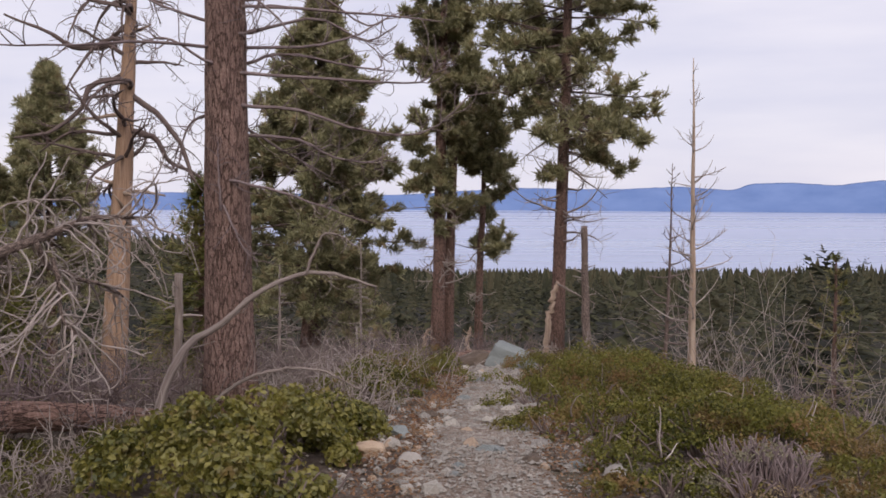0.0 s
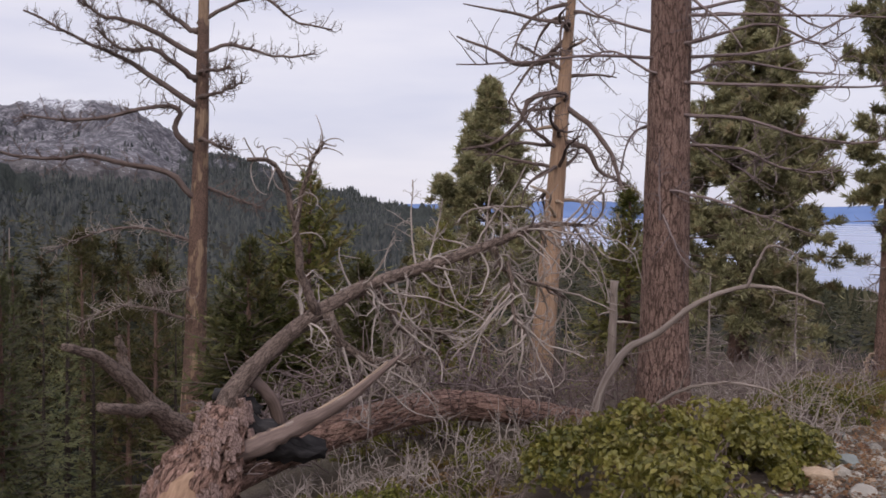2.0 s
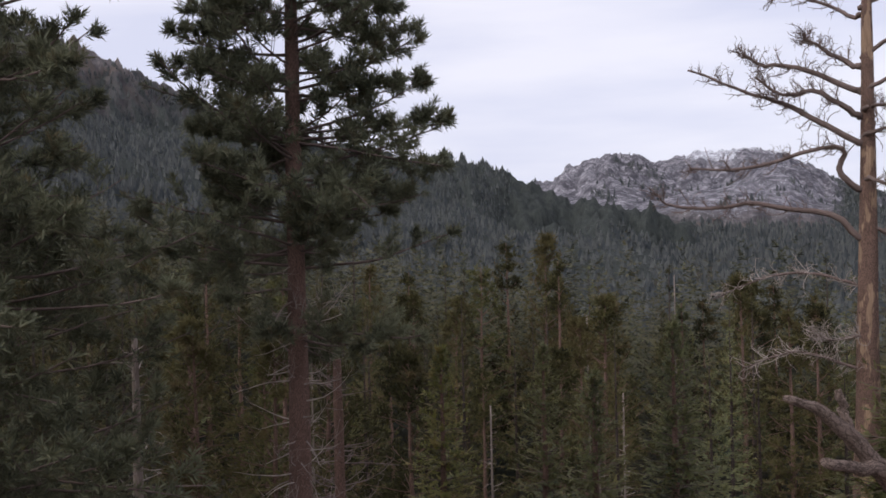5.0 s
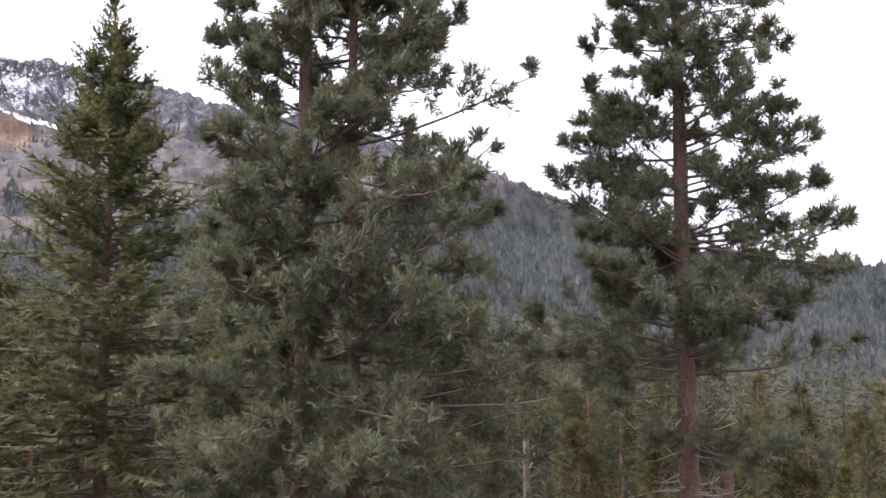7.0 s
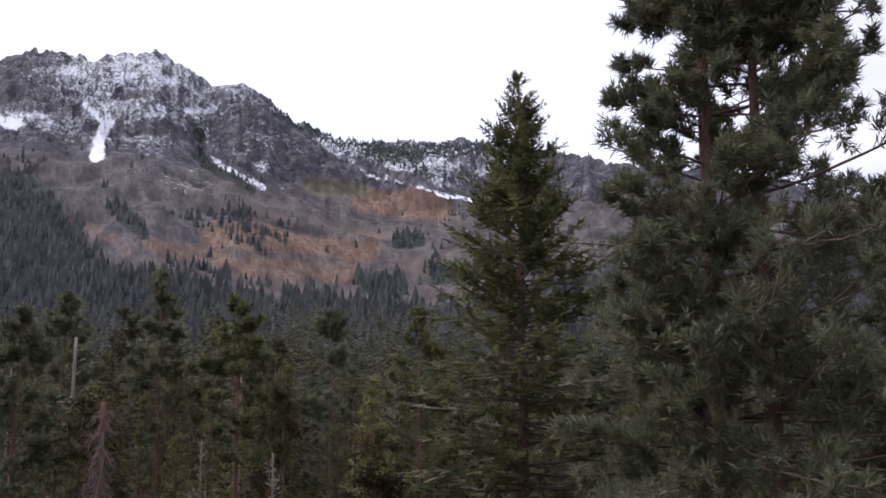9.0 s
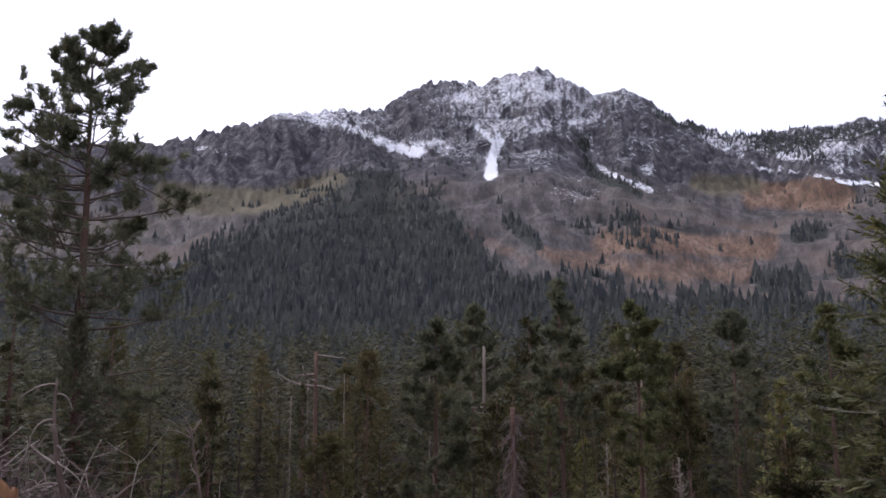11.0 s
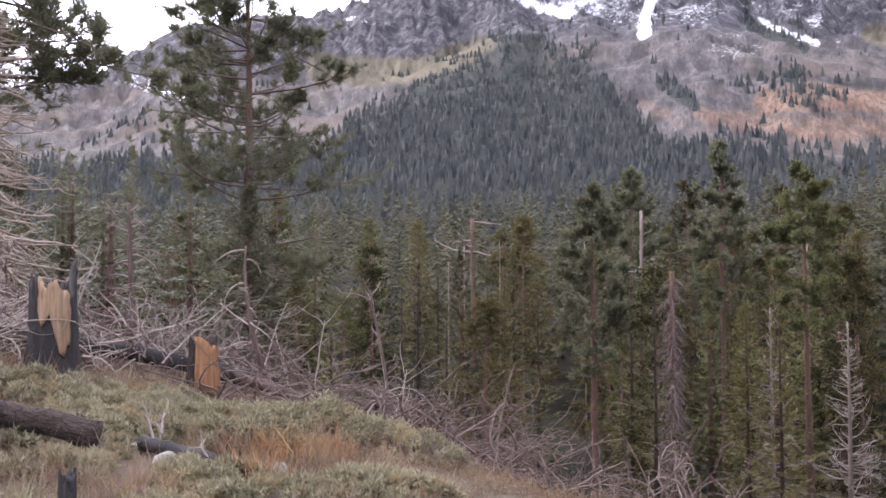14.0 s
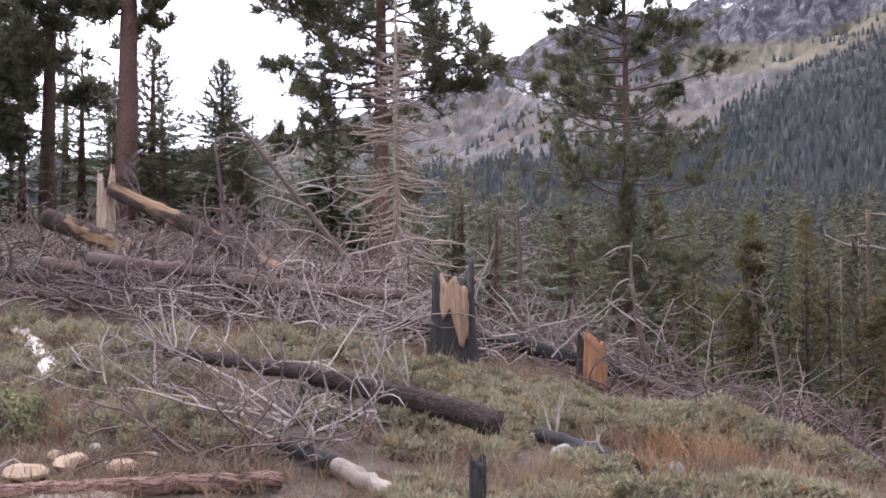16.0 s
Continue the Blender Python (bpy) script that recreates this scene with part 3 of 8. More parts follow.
def vnoise(x, y, seed=0):
    x, y = np.asarray(x, float), np.asarray(y, float)
    ix, iy = np.floor(x).astype(np.int64), np.floor(y).astype(np.int64)
    fx, fy = x - ix, y - iy
    fx, fy = fx * fx * (3 - 2 * fx), fy * fy * (3 - 2 * fy)
    a, b = _hash(ix, iy, seed), _hash(ix + 1, iy, seed)
    c, d = _hash(ix, iy + 1, seed), _hash(ix + 1, iy + 1, seed)
    return (a * (1 - fx) + b * fx) * (1 - fy) + (c * (1 - fx) + d * fx) * fy


def fbm(x, y, octaves=5, seed=0, gain=0.5):
    total, amp, norm = 0.0, 1.0, 0.0
    for o in range(octaves):
        total = total + amp * vnoise(x * 2**o, y * 2**o, seed + o * 17)
        norm += amp
        amp *= gain
    return total / norm - 0.5


def ridged(x, y, octaves=5, seed=0, gain=0.5):
    total, amp, norm = 0.0, 1.0, 0.0
    for o in range(octaves):
        total = total + amp * (1 - np.abs(2 * vnoise(x * 2**o, y * 2**o, seed + o * 31) - 1))
        norm += amp
        amp *= gain
    return total / norm


def rock_geo(size, seed, detail=2, squash=(1, 1, 0.7), jag=0.35):
    """An angular stone: a ball cut by random planes and roughened."""
    bm = bmesh.new()
    bmesh.ops.create_icosphere(bm, subdivisions=detail, radius=1.0)
    v = np.array([p.co for p in bm.verts])
    f = np.array([[p.index for p in q.verts] for q in bm.faces])
    bm.free()
    r = np.random.default_rng(seed)
    for _ in range(9):
        n = unit(r.normal(size=3))
        d = r.uniform(0.55, 0.9)
        over = np.maximum(v @ n - d, 0)
        v = v - over[:, None] * n * (1 - jag * 0.3)
    v += r.normal(0, 0.018, v.shape)
    return v * np.array(squash) * size, f


# ---------------------------------------------------------------- the lie of the land
def smoothstep(a, b, x):
    t = np.clip((np.asarray(x, float) - a) / (b - a), 0, 1)
    return t * t * (3 - 2 * t)


LAKE_Z = -64.0


def ground_z(x, y):
    """A moraine crest along y: steep to the left into a wooded valley, to the right and ahead down to the lake."""
    x, y = np.asarray(x, float), np.asarray(y, float)
    r = np.hypot(x, y)
    az = np.degrees(np.arctan2(-x, y))
    xl = np.where(y < 5, np.interp(y, [-60, -30, -13, -9.3, -6.3, -3, 5], [-17.5, -11.4, -7.9, -6.6, -5.6, -5.2, -4.05]), -4.05 + 0.07 * np.minimum(y - 5, 30) + 0.2 * np.clip(y - 6.5, 0, 8.5))
    xr = 2.4 + 0.5 * np.maximum(-y, 0)
    ahead = np.maximum(y - 17, 0)
    side = smoothstep(38, 22, az)
    fall = 0.24 * ahead**2 / (ahead + 12)
    z = -0.07 * np.clip(y - 8, 0, 9) - (0.105 * np.clip(y - 5.8, 0, 14.2) - 0.07 * np.clip(y - 8, 0, 9)) * smoothstep(-3.2, -1.0, x) - 68 * (1 - np.exp(-fall / 68)) * side - 36 * (1 - np.exp(-fall / 36)) * (1 - side)
    ul = np.maximum(xl - x, 0)
    z = z - 34 * (1 - np.exp(-0.52 * ul**2 / (ul + 1.6) / 34)) * smoothstep(900, 120, ahead)
    ur = np.maximum(x - xr, 0)
    z = z - 13 * (1 - np.exp(-0.72 * ur**2 / (ur + 0.9) / 13)) * smoothstep(420, 60, r)
    z = z + 0.11 * np.clip(-y - 3, 0, 60) * smoothstep(xl - 3, xl + 5, x)
    # the valley's far side climbs towards the mountain
    climb = smoothstep(40, 95, az) * smoothstep(200, 165, az)
    z = z + climb * 0.15 * (np.minimum(r, 420) - np.minimum(r, 150))
    z = z + 0.012 * (np.minimum(r, 700) - np.minimum(r, 200)) * smoothstep(28, 45, az) * smoothstep(180, 160, az)
    z = z + np.interp(az, [26, 40, 60, 75, 140, 155, 168], [0, 0.15, 0.17, 0.2, 0.18, 0.08, 0]) * (np.clip(r, 60, 175) - 60)
    z = z - 0.16 * np.clip(-x - 0.9, 0, 5) * smoothstep(-2, 3, y)
    z = z + fbm(x / 60, y / 60, 3, 5) * np.clip((r - 30) * 0.06, 0, 9)
    z = z + fbm(x / 5, y / 5, 3, 11) * 0.35 * smoothstep(1.2, 4, np.abs(x - 0.4)) + fbm(x / 0.7, y / 0.7, 3, 3) * 0.05
    knoll = 14 * np.exp(-((az - 16) / 8) ** 2) * smoothstep(120, 320, r) * smoothstep(1000, 500, r)
    return knoll + np.maximum(z, np.where(az < 26, np.maximum(LAKE_Z - 9, -6 - 0.0875 * r), -46 + fbm(x / 150, y / 150, 3, 19) * 6 - 13 * smoothstep(60, 26, az)))


def gz(x, y):
    return float(ground_z(np.array([x]), np.array([y]))[0])


def ground_sheet():
    az = np.radians(np.r_[np.arange(-40, 182, 0.75), np.arange(182, 320, 3.0)])
    r = np.r_[0.0, np.geomspace(0.6, 4950, 165)]
    A, Rr = np.meshgrid(az, r)
    x, y = -np.sin(A) * Rr, np.cos(A) * Rr
    z = ground_z(x, y)
    n, m = x.shape
    idx = np.arange(n * m).reshape(n, m)
    nxt = np.roll(idx, -1, 1)
    F = np.stack([idx[:-1], idx[1:], nxt[1:], nxt[:-1]], -1).reshape(-1, 4)
    g = Geo().add(np.stack([x, y, z], -1), F)
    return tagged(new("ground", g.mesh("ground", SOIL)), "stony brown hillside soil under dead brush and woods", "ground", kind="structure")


ground_sheet()


def lake():
    g = Geo()
    a = np.radians(np.arange(-60, 61, 2.0))
    r = np.array([300, 600, 900, 1400, 2200, 3300, 4700.0])
    A, Rr = np.meshgrid(a, r)
    idx = np.arange(A.size).reshape(A.shape)
    F = np.stack([idx[:-1, :-1], idx[1:, :-1], idx[1:, 1:], idx[:-1, 1:]], -1).reshape(-1, 4)
    g.add(np.stack([-np.sin(A) * Rr, np.cos(A) * Rr, 0 * A + LAKE_Z], -1), F)
    return tagged(new("water", g.mesh("water", WATER)), "calm pale blue lake under an overcast sky", "lake", kind="structure")


lake()


def mountain_range(name, skyline, far, near, foot_z, label, material, step=0.2, rows=110, bulge=1.5, rough=60.0, jag=5.0, cover=None, seed=0, fine=(100.0, 100.0)):
    """A mountain side under a ridge: the ridge's rise (degrees) by its bearing, at the distance far, down to near."""
    b, e, d = np.array(sorted(skyline), float).T
    az = np.r_[np.arange(b.min(), fine[0], step), np.arange(fine[0], fine[1], step / 2), np.arange(fine[1], b.max() + step / 2, step)]
    even = np.arange(b.min(), b.max() + step / 2, step)
    k = max(1, int(0.4 / step))
    el = np.interp(az, even, np.convolve(np.pad(np.interp(even, b, e), k, "edge"), np.ones(2 * k + 1) / (2 * k + 1), "valid"))
    dist = np.interp(az, b, d) * far
    top = 1.6 + dist * np.tan(np.radians(el))
    s = np.r_[np.linspace(0, 1, rows), 1.06, 1.2]
    S, A = np.meshgrid(s, np.radians(az), indexing="ij")
    Rr = near + (dist[None] - near) * S
    x, y = -np.sin(A) * Rr, np.cos(A) * Rr
    foot = np.broadcast_to(ground_z(-np.sin(A[0]) * near, np.cos(A[0]) * near) + foot_z, x.shape)
    rise = np.clip(S, 0, 1) ** bulge
    z = foot + (top[None] - foot) * rise
    env = np.clip(S, 0, 1) ** 0.7 * np.clip(1.0 - S, 0, 1) ** 0.6 * 2
    lat = A * far
    z = z + (ridged(lat / 420 + 0.25 * S, Rr / 900, 4, seed + 2) - 0.62) * rough * (0.4 + 1.8 * smoothstep(0.4, 0.7, S)) * env
    z = z + fbm(x / 90, y / 90, 2, seed + 9) * rough * 0.6 * env
    z = z + (ridged(lat / 150 + 0.6 * fbm(x / 200, y / 200, 3, 61), Rr / 260, 5, seed + 12, 0.6) - 0.6) * rough * 2.0 * env * smoothstep(0.45, 0.75, S)
    crag = (ridged(lat / 32, Rr / 130, 4, seed + 4, 0.65) - 0.6) * jag * smoothstep(0.45, 0.9, S)
    pillar = (ridged(lat / 55 + 0.8 * fbm(x / 120, y / 120, 3, 71), Rr / 500, 5, seed + 23, 0.6) - 0.6) * jag * 1.6 * smoothstep(0.55, 0.7, S) * np.clip(1.04 - S, 0, 1) ** 0.3
    spur = (ridged(lat / 17 + 0.5 * fbm(x / 50, y / 50, 2, 81), Rr / 70, 3, seed + 33, 0.6) - 0.6) * jag * 0.5 * smoothstep(0.5, 0.7, S)
    z = z + crag + np.where(S > 1, 0, pillar + spur)
    z = np.where(S > 1, top[None] + crag - (S - 1) * dist[None] * 0.5, z)
    n, m = x.shape
    idx = np.arange(n * m).reshape(n, m)
    F = np.stack([idx[:-1, :-1], idx[:-1, 1:], idx[1:, 1:], idx[1:, :-1]], -1).reshape(-1, 4)
    g = Geo().add(np.stack([x, y, z], -1), F)
    rise = np.degrees(np.arctan2(z - 1.6, Rr))
    snow, meadow, woods, olive = cover(np.degrees(A), S, rise) if cover else (0 * z,) * 4
    cov = np.stack([snow, meadow, woods], -1)
    ob = new(name, g.mesh(name, material, True, cov.reshape(-1, 3)))
    # the lie of the slope: along it and down it, in metres
    ob.data.attributes.new("fall", "FLOAT_VECTOR", "POINT").data.foreach_set("vector", np.stack([lat, S * far * 0.3, olive], -1).astype(np.float32).ravel())
    tagged(ob, label, "mountain", kind="structure")
    return dict(x=x, y=y, z=z, A=A, S=S, rise=rise, az=np.degrees(A[0]), rows=rows, dist=dist, near=near)


def streak(A, S, a0, s0, a1, s1, w, ws):
    """How near (0 to 1) places lie to a line on the mountain side between two bearings and heights."""
    dx, dy = a1 - a0, (s1 - s0) / ws * w
    px, py = A - a0, (S - s0) / ws * w
    t = np.clip((px * dx + py * dy) / (dx * dx + dy * dy + 1e-9), 0, 1)
    return np.clip(1.6 - np.hypot(px - t * dx, py - t * dy) / w, 0, 1)


def lines(A, E, rows):
    """The strongest of several streaks: bearing and rise of both ends, half width, strength."""
    out = 0 * A
    for a0, e0, a1, e1, w, k in rows:
        out = np.maximum(out, streak(A, E, a0, e0, a1, e1, w, w) * k)
    return out


SNOW_LINE = ((96, 12.5), (102.5, 12.3), (105, 12.8), (109.5, 14.0), (113, 15.0), (115.2, 13.2), (118.5, 14.0), (121.7, 13.6), (125, 13.9), (128, 14.9), (132.7, 15.6), (137, 16.6), (142, 14.9), (150, 13), (156, 13))
WOODS_LINE = ((44, 9), (70, 9), (78, 10), (88, 9.5), (98, 7.5), (104, 6.3), (108.7, 6.5), (115, 6.9), (119.7, 7.5), (123.2, 8.1), (125, 9.7), (127.1, 12.5), (129, 13.8), (131.2, 15.2), (132.2, 14.7),
              (134.2, 12.9), (135.8, 12.4), (138.4, 10.6), (141.6, 10), (142.7, 7.9), (150, 7.4), (156, 6.9), (170, 7.5))


def tallac_cover(A, S, E):
    n = fbm(A / 3, E * 0.7, 4, 77)
    A2, E2 = A + fbm(A * 1.3, E * 1.6, 4, 5) * 0.7, E + fbm(A * 1.1, E * 1.3, 4, 15) * 0.5
    over = E2 - np.interp(A2, *np.array(SNOW_LINE).T)
    snow = smoothstep(-0.5, 1.0, over + n) * (0.335 + 0.22 * n) * smoothstep(97, 101, A) * smoothstep(150, 143, A)
    snow = snow + 0.02 * smoothstep(130, 131, A) * smoothstep(139, 136, A) * smoothstep(16.6, 17.2, E2) - 0.1 * smoothstep(137, 139, A)
    snow = np.maximum(snow, (0.28 + 0.25 * n) * smoothstep(11.6, 12.8, E2) * smoothstep(111, 114, A) * smoothstep(124, 120, A))
    snow = np.maximum(snow, lines(A2, E2, ((125.3, 16.9, 124.2, 16.0, 0.3, 0.46), (124.0, 16.1, 124.5, 14.3, 0.42, 0.5), (133.1, 17.1, 131, 16.06, 0.28, 0.42), (131, 16.0, 128.5, 15.4, 0.42, 0.44),
                                           (124.7, 14.2, 122.4, 14.0, 0.16, 0.28), (118.5, 14.6, 115.2, 12.85, 0.22, 0.42), (115, 17.4, 113.1, 16.6, 0.2, 0.4), (113.1, 16.6, 109.5, 13.9, 0.26, 0.35),
                                           (109.5, 13.9, 105.2, 12.8, 0.16, 0.39), (105.2, 12.8, 102.6, 12.4, 0.16, 0.46), (119.9, 17.2, 118.6, 15.9, 0.2, 0.4), (114.2, 16.2, 113, 14.8, 0.16, 0.36),
                                           (107, 14.6, 101, 14.2, 0.8, 0.36), (153.5, 11.6, 150.2, 10.8, 0.5, 0.34), (141.5, 15.2, 140, 15.0, 0.25, 0.4))) + 0.2 * n)
    meadow = lines(A2, E2, ((109.5, 12.4, 105, 12.0, 0.8, 0.64), (118, 10.2, 109, 9.6, 0.8, 0.56), (121.5, 9.6, 117, 8.8, 0.55, 0.5), (116, 8.5, 110, 8.2, 0.7, 0.52), (126, 11, 122.5, 9.2, 0.5, 0.4)))
    olive = lines(A2, E2, ((133.6, 13.6, 138.5, 12.3, 0.75, 0.8), (138.5, 12.4, 143, 12.6, 0.8, 0.8), (112.5, 13.2, 109.5, 12.9, 0.5, 0.7), (143, 11, 152, 9, 0.9, 0.35)))
    under = E + fbm(A * 1.1, E * 1.3, 4, 15) * 0.9 - np.interp(A + fbm(A * 0.8, E, 3, 25) * 1.2, *np.array(WOODS_LINE).T)
    woods = smoothstep(0.8, -0.6, under + n * 0.8) * (0.53 - 0.16 * smoothstep(10.5, 13.5, E))
    woods *= 1 - 0.35 * smoothstep(70, 73, A) * smoothstep(82, 79, A) * smoothstep(6, 8, E + n)
    woods = np.maximum(woods, lines(A2, E2, ((114.5, 17.2, 111.8, 16.2, 0.4, 0.55), (111.8, 16.2, 108.5, 15.2, 0.5, 0.6), (108.5, 15.2, 102, 15.3, 0.35, 0.5), (108.5, 14.9, 106, 14.2, 0.4, 0.45),
                                             (119, 15.9, 118.9, 15.6, 0.3, 0.6), (118.8, 14.5, 118.7, 14.2, 0.3, 0.6), (118.4, 14, 115.8, 12.7, 0.2, 0.55), (117, 11.4, 116.5, 11.4, 0.35, 0.6), (123.6, 11.6, 121.7, 10.0, 0.3, 0.45),
                                             (107.4, 10, 106.2, 10.1, 0.4, 0.55), (105, 8.3, 103.4, 8.2, 0.6, 0.55), (109.3, 7.5, 107.5, 7.4, 0.5, 0.55), (114.3, 10.8, 112.6, 10.7, 0.16, 0.5))))
    return snow, meadow, woods, olive


TALLAC = [(186, 5, 0.95), (176, 6.5, 1), (165, 9, 1), (155, 11.8, 1), (151.5, 14.0, 1), (148.4, 15.0, 1), (142.4, 15.6, 1), (141, 16.15, 1),
          (138.5, 16.8, 1), (136.8, 17.4, 1), (133.3, 17.8, 1), (130.4, 17.9, 1.02), (129.4, 18.9, 1.02), (127.4, 19.5, 1.02), (125.1, 19.2, 1.02),
          (123.1, 19.8, 1.02), (121.3, 20.05, 1.02), (119.7, 19.2, 1.02), (118.2, 18.2, 1.02), (116.8, 18.8, 1), (115.3, 17.8, 1), (114, 17, 1),
          (111.7, 16, 1), (108.5, 15.6, 1), (104.7, 15.65, 1), (102.2, 15.75, 1), (97, 14.7, 0.95), (88, 13.0, 0.85), (80.6, 11.5, 0.75),
          (77.2, 9.9, 0.72), (74.6, 9.0, 0.7), (72, 7.6, 0.68), (66, 5.8, 0.65), (60.2, 4.65, 0.6), (57.8, 4.4, 0.6), (54.1, 2.9, 0.58), (48, 1.1, 0.56), (44, -0.3, 0.55)]
NORTH_PEAKS = [(58, 3.0, 1), (54.1, 3.2, 1), (52.9, 4.4, 1), (51.5, 4.75, 1), (50.2, 5.1, 1), (48.1, 4.36, 1), (46.1, 4.95, 1), (43.1, 5.05, 1), (41.2, 4.7, 1), (40.2, 4.05, 1),
               (37.2, 2.3, 1), (34.2, 1.6, 1), (32, 0.4, 1), (29.8, -0.4, 1), (26.6, -0.5, 1), (22, -0.75, 1)]
FAR_SHORE = [(34, -0.5, 1), (27, -0.25, 1), (24.7, -0.2, 1), (20.6, -0.02, 1), (16.8, 0.13, 1), (10, 0.1, 1), (2.7, 0.03, 1), (-1.5, 0.3, 1), (-4.4, 0.47, 1), (-7, 0.4, 1), (-10.1, 0.4, 1),
             (-13.2, 0.56, 1), (-16.2, 0.36, 1), (-17.1, 0.72, 1), (-19.2, 0.78, 1), (-21.5, 0.63, 1), (-23.4, 0.87, 1), (-27, 1.1, 1), (-33, 0.9, 1), (-45, 0.7, 1)]


def north_cover(A, S, E):
    n = fbm(A, E * 1.5, 4, 31)
    snow = smoothstep(0.75, 1.0, S + n * 0.3) * 0.36 * smoothstep(49.5, 46, A) * smoothstep(38, 41, A)
    snow = np.maximum(snow, 0.27 * smoothstep(0.6, 1.4, E + n) * smoothstep(50, 46, A) * smoothstep(39, 41, A))
    woods = smoothstep(1.0, 0.5, E + n * 0.8) * 0.55
    woods = np.maximum(woods, smoothstep(40.5, 37.5, A) * (0.4 + 0.3 * n))
    woods = np.maximum(woods, smoothstep(53.5, 56, A) * 0.55)
    woods = np.maximum(woods, lines(A + n, E + n * 0.4, ((50, 4.7, 47.5, 3.3, 0.25, 0.33), (51.5, 3.0, 50.6, 2.6, 0.3, 0.3))))
    return snow, 0.0 * A, woods, 0.0 * A


tallac = mountain_range("mountain", TALLAC, 2600, 420, -1.5, "craggy grey mountain dusted with snow above brown slopes", MOUNTAIN, 0.2, 130, 1.35, 60, 34, tallac_cover, fine=(99.0, 144.0))
north = mountain_range("mountain", NORTH_PEAKS, 3600, 700, -1.5, "bare grey granite peaks streaked with snow", GRANITE, 0.12, 75, 1.5, 70, 28, north_cover, 40)
mountain_range("backdrop", FAR_SHORE, 4700, 4560, 0.0, "far-shore lake hills with blue haze in their colour", FAR_HILLS, 0.15, 14, 0.8, 10, 3, None, 80)


def land_z(x, y):
    """The height of the land: the ground, or the mountain where it stands over it."""
    z = ground_z(x, y)
    r, az = np.hypot(x, y), np.degrees(np.arctan2(-x, y))
    for m in (tallac, north):
        j = np.searchsorted(m["az"], az)
        ok = (j > 0) & (j < len(m["az"]) - 1) & (r > m["near"])
        j0 = np.clip(j, 0, len(m["az"]) - 2)
        s = (r - m["near"]) / (m["dist"][j0] - m["near"])
        i = np.clip(s, 0, 0.999) * (m["rows"] - 1)
        i0 = i.astype(int)
        w = i - i0
        h = m["z"][i0, j0] * (1 - w) + m["z"][i0 + 1, j0] * w
        z = np.where(ok & (s < 1), np.maximum(z, h), z)
    return z

# ---------------------------------------------------------------- trees
def trunk_path(h, lean=(0, 0), n=14, bow=0.0, wob=0.0):
    t = np.linspace(0, 1, n)
    p = np.stack([lean[0] * t + bow * np.sin(np.pi * t), lean[1] * t, h * t], -1)
    if wob:
        p[1:, :2] += np.cumsum(RNG.normal(0, wob / n, (n - 1, 2)), 0)
    return p


def along(P, f):
    """Places at the shares f of a path."""
    s = np.clip(np.asarray(f), 0, 1) * (len(P) - 1)
    i = np.minimum(s.astype(int), len(P) - 2)
    w = (s - i)[:, None]
    return P[i] * (1 - w) + P[i + 1] * w


def trunk_radii(r0, n, r1=0.02, flare=0.25):
    f = np.linspace(0, 1, n)
    return r0 * (1 - f) ** 0.8 + r1 * f + r0 * flare * np.exp(-f * n * 0.9)


def boughs(g, B, length, pairs=5, wide=0.5, droop=0.25, base=1.5):
    """Flat needle sprays: blades to both sides of each path, shorter towards its tip."""
    m, n, _ = B.shape
    length = np.broadcast_to(np.asarray(length, float), (m,))
    f = (np.arange(pairs) + 0.3) / pairs
    s = f * (n - 1)
    i = np.minimum(s.astype(int), n - 2)
    w = (s - i)[None, :, None]
    A = B[:, i] * (1 - w) + B[:, i + 1] * w
    T = unit(B[:, i + 1] - B[:, i])
    side = unit(np.cross(T, np.array([0, 0, 1.0])) + RNG.normal(0, 0.12, T.shape))
    step = (length / pairs)[:, None, None] * base * T * 0.5
    for sign in (-1, 1):
        L = (length[:, None] * wide * (1.05 - 0.8 * f) * RNG.uniform(0.55, 1.15, (m, pairs)))[..., None]
        tip = A + T * L * 0.75 + side * L * sign * 0.8
        tip[..., 2] -= L[..., 0] * droop * RNG.uniform(0.2, 1.4, (m, pairs))
        V = np.stack([A - step, A + step, tip], 2).reshape(-1, 3)
        g.add(V, np.arange(len(V)).reshape(-1, 3))
    end = B[:, -1] + unit(B[:, -1] - B[:, -2]) * (length * wide * 0.35)[:, None]
    back = B[:, -1] - unit(B[:, -1] - B[:, -2]) * (length * 0.12)[:, None]
    sd = side[:, -1] * (length * 0.06)[:, None]
    V = np.stack([back - sd, back + sd, end], 1).reshape(-1, 3)
    g.add(V, np.arange(len(V)).reshape(-1, 3))
    return g


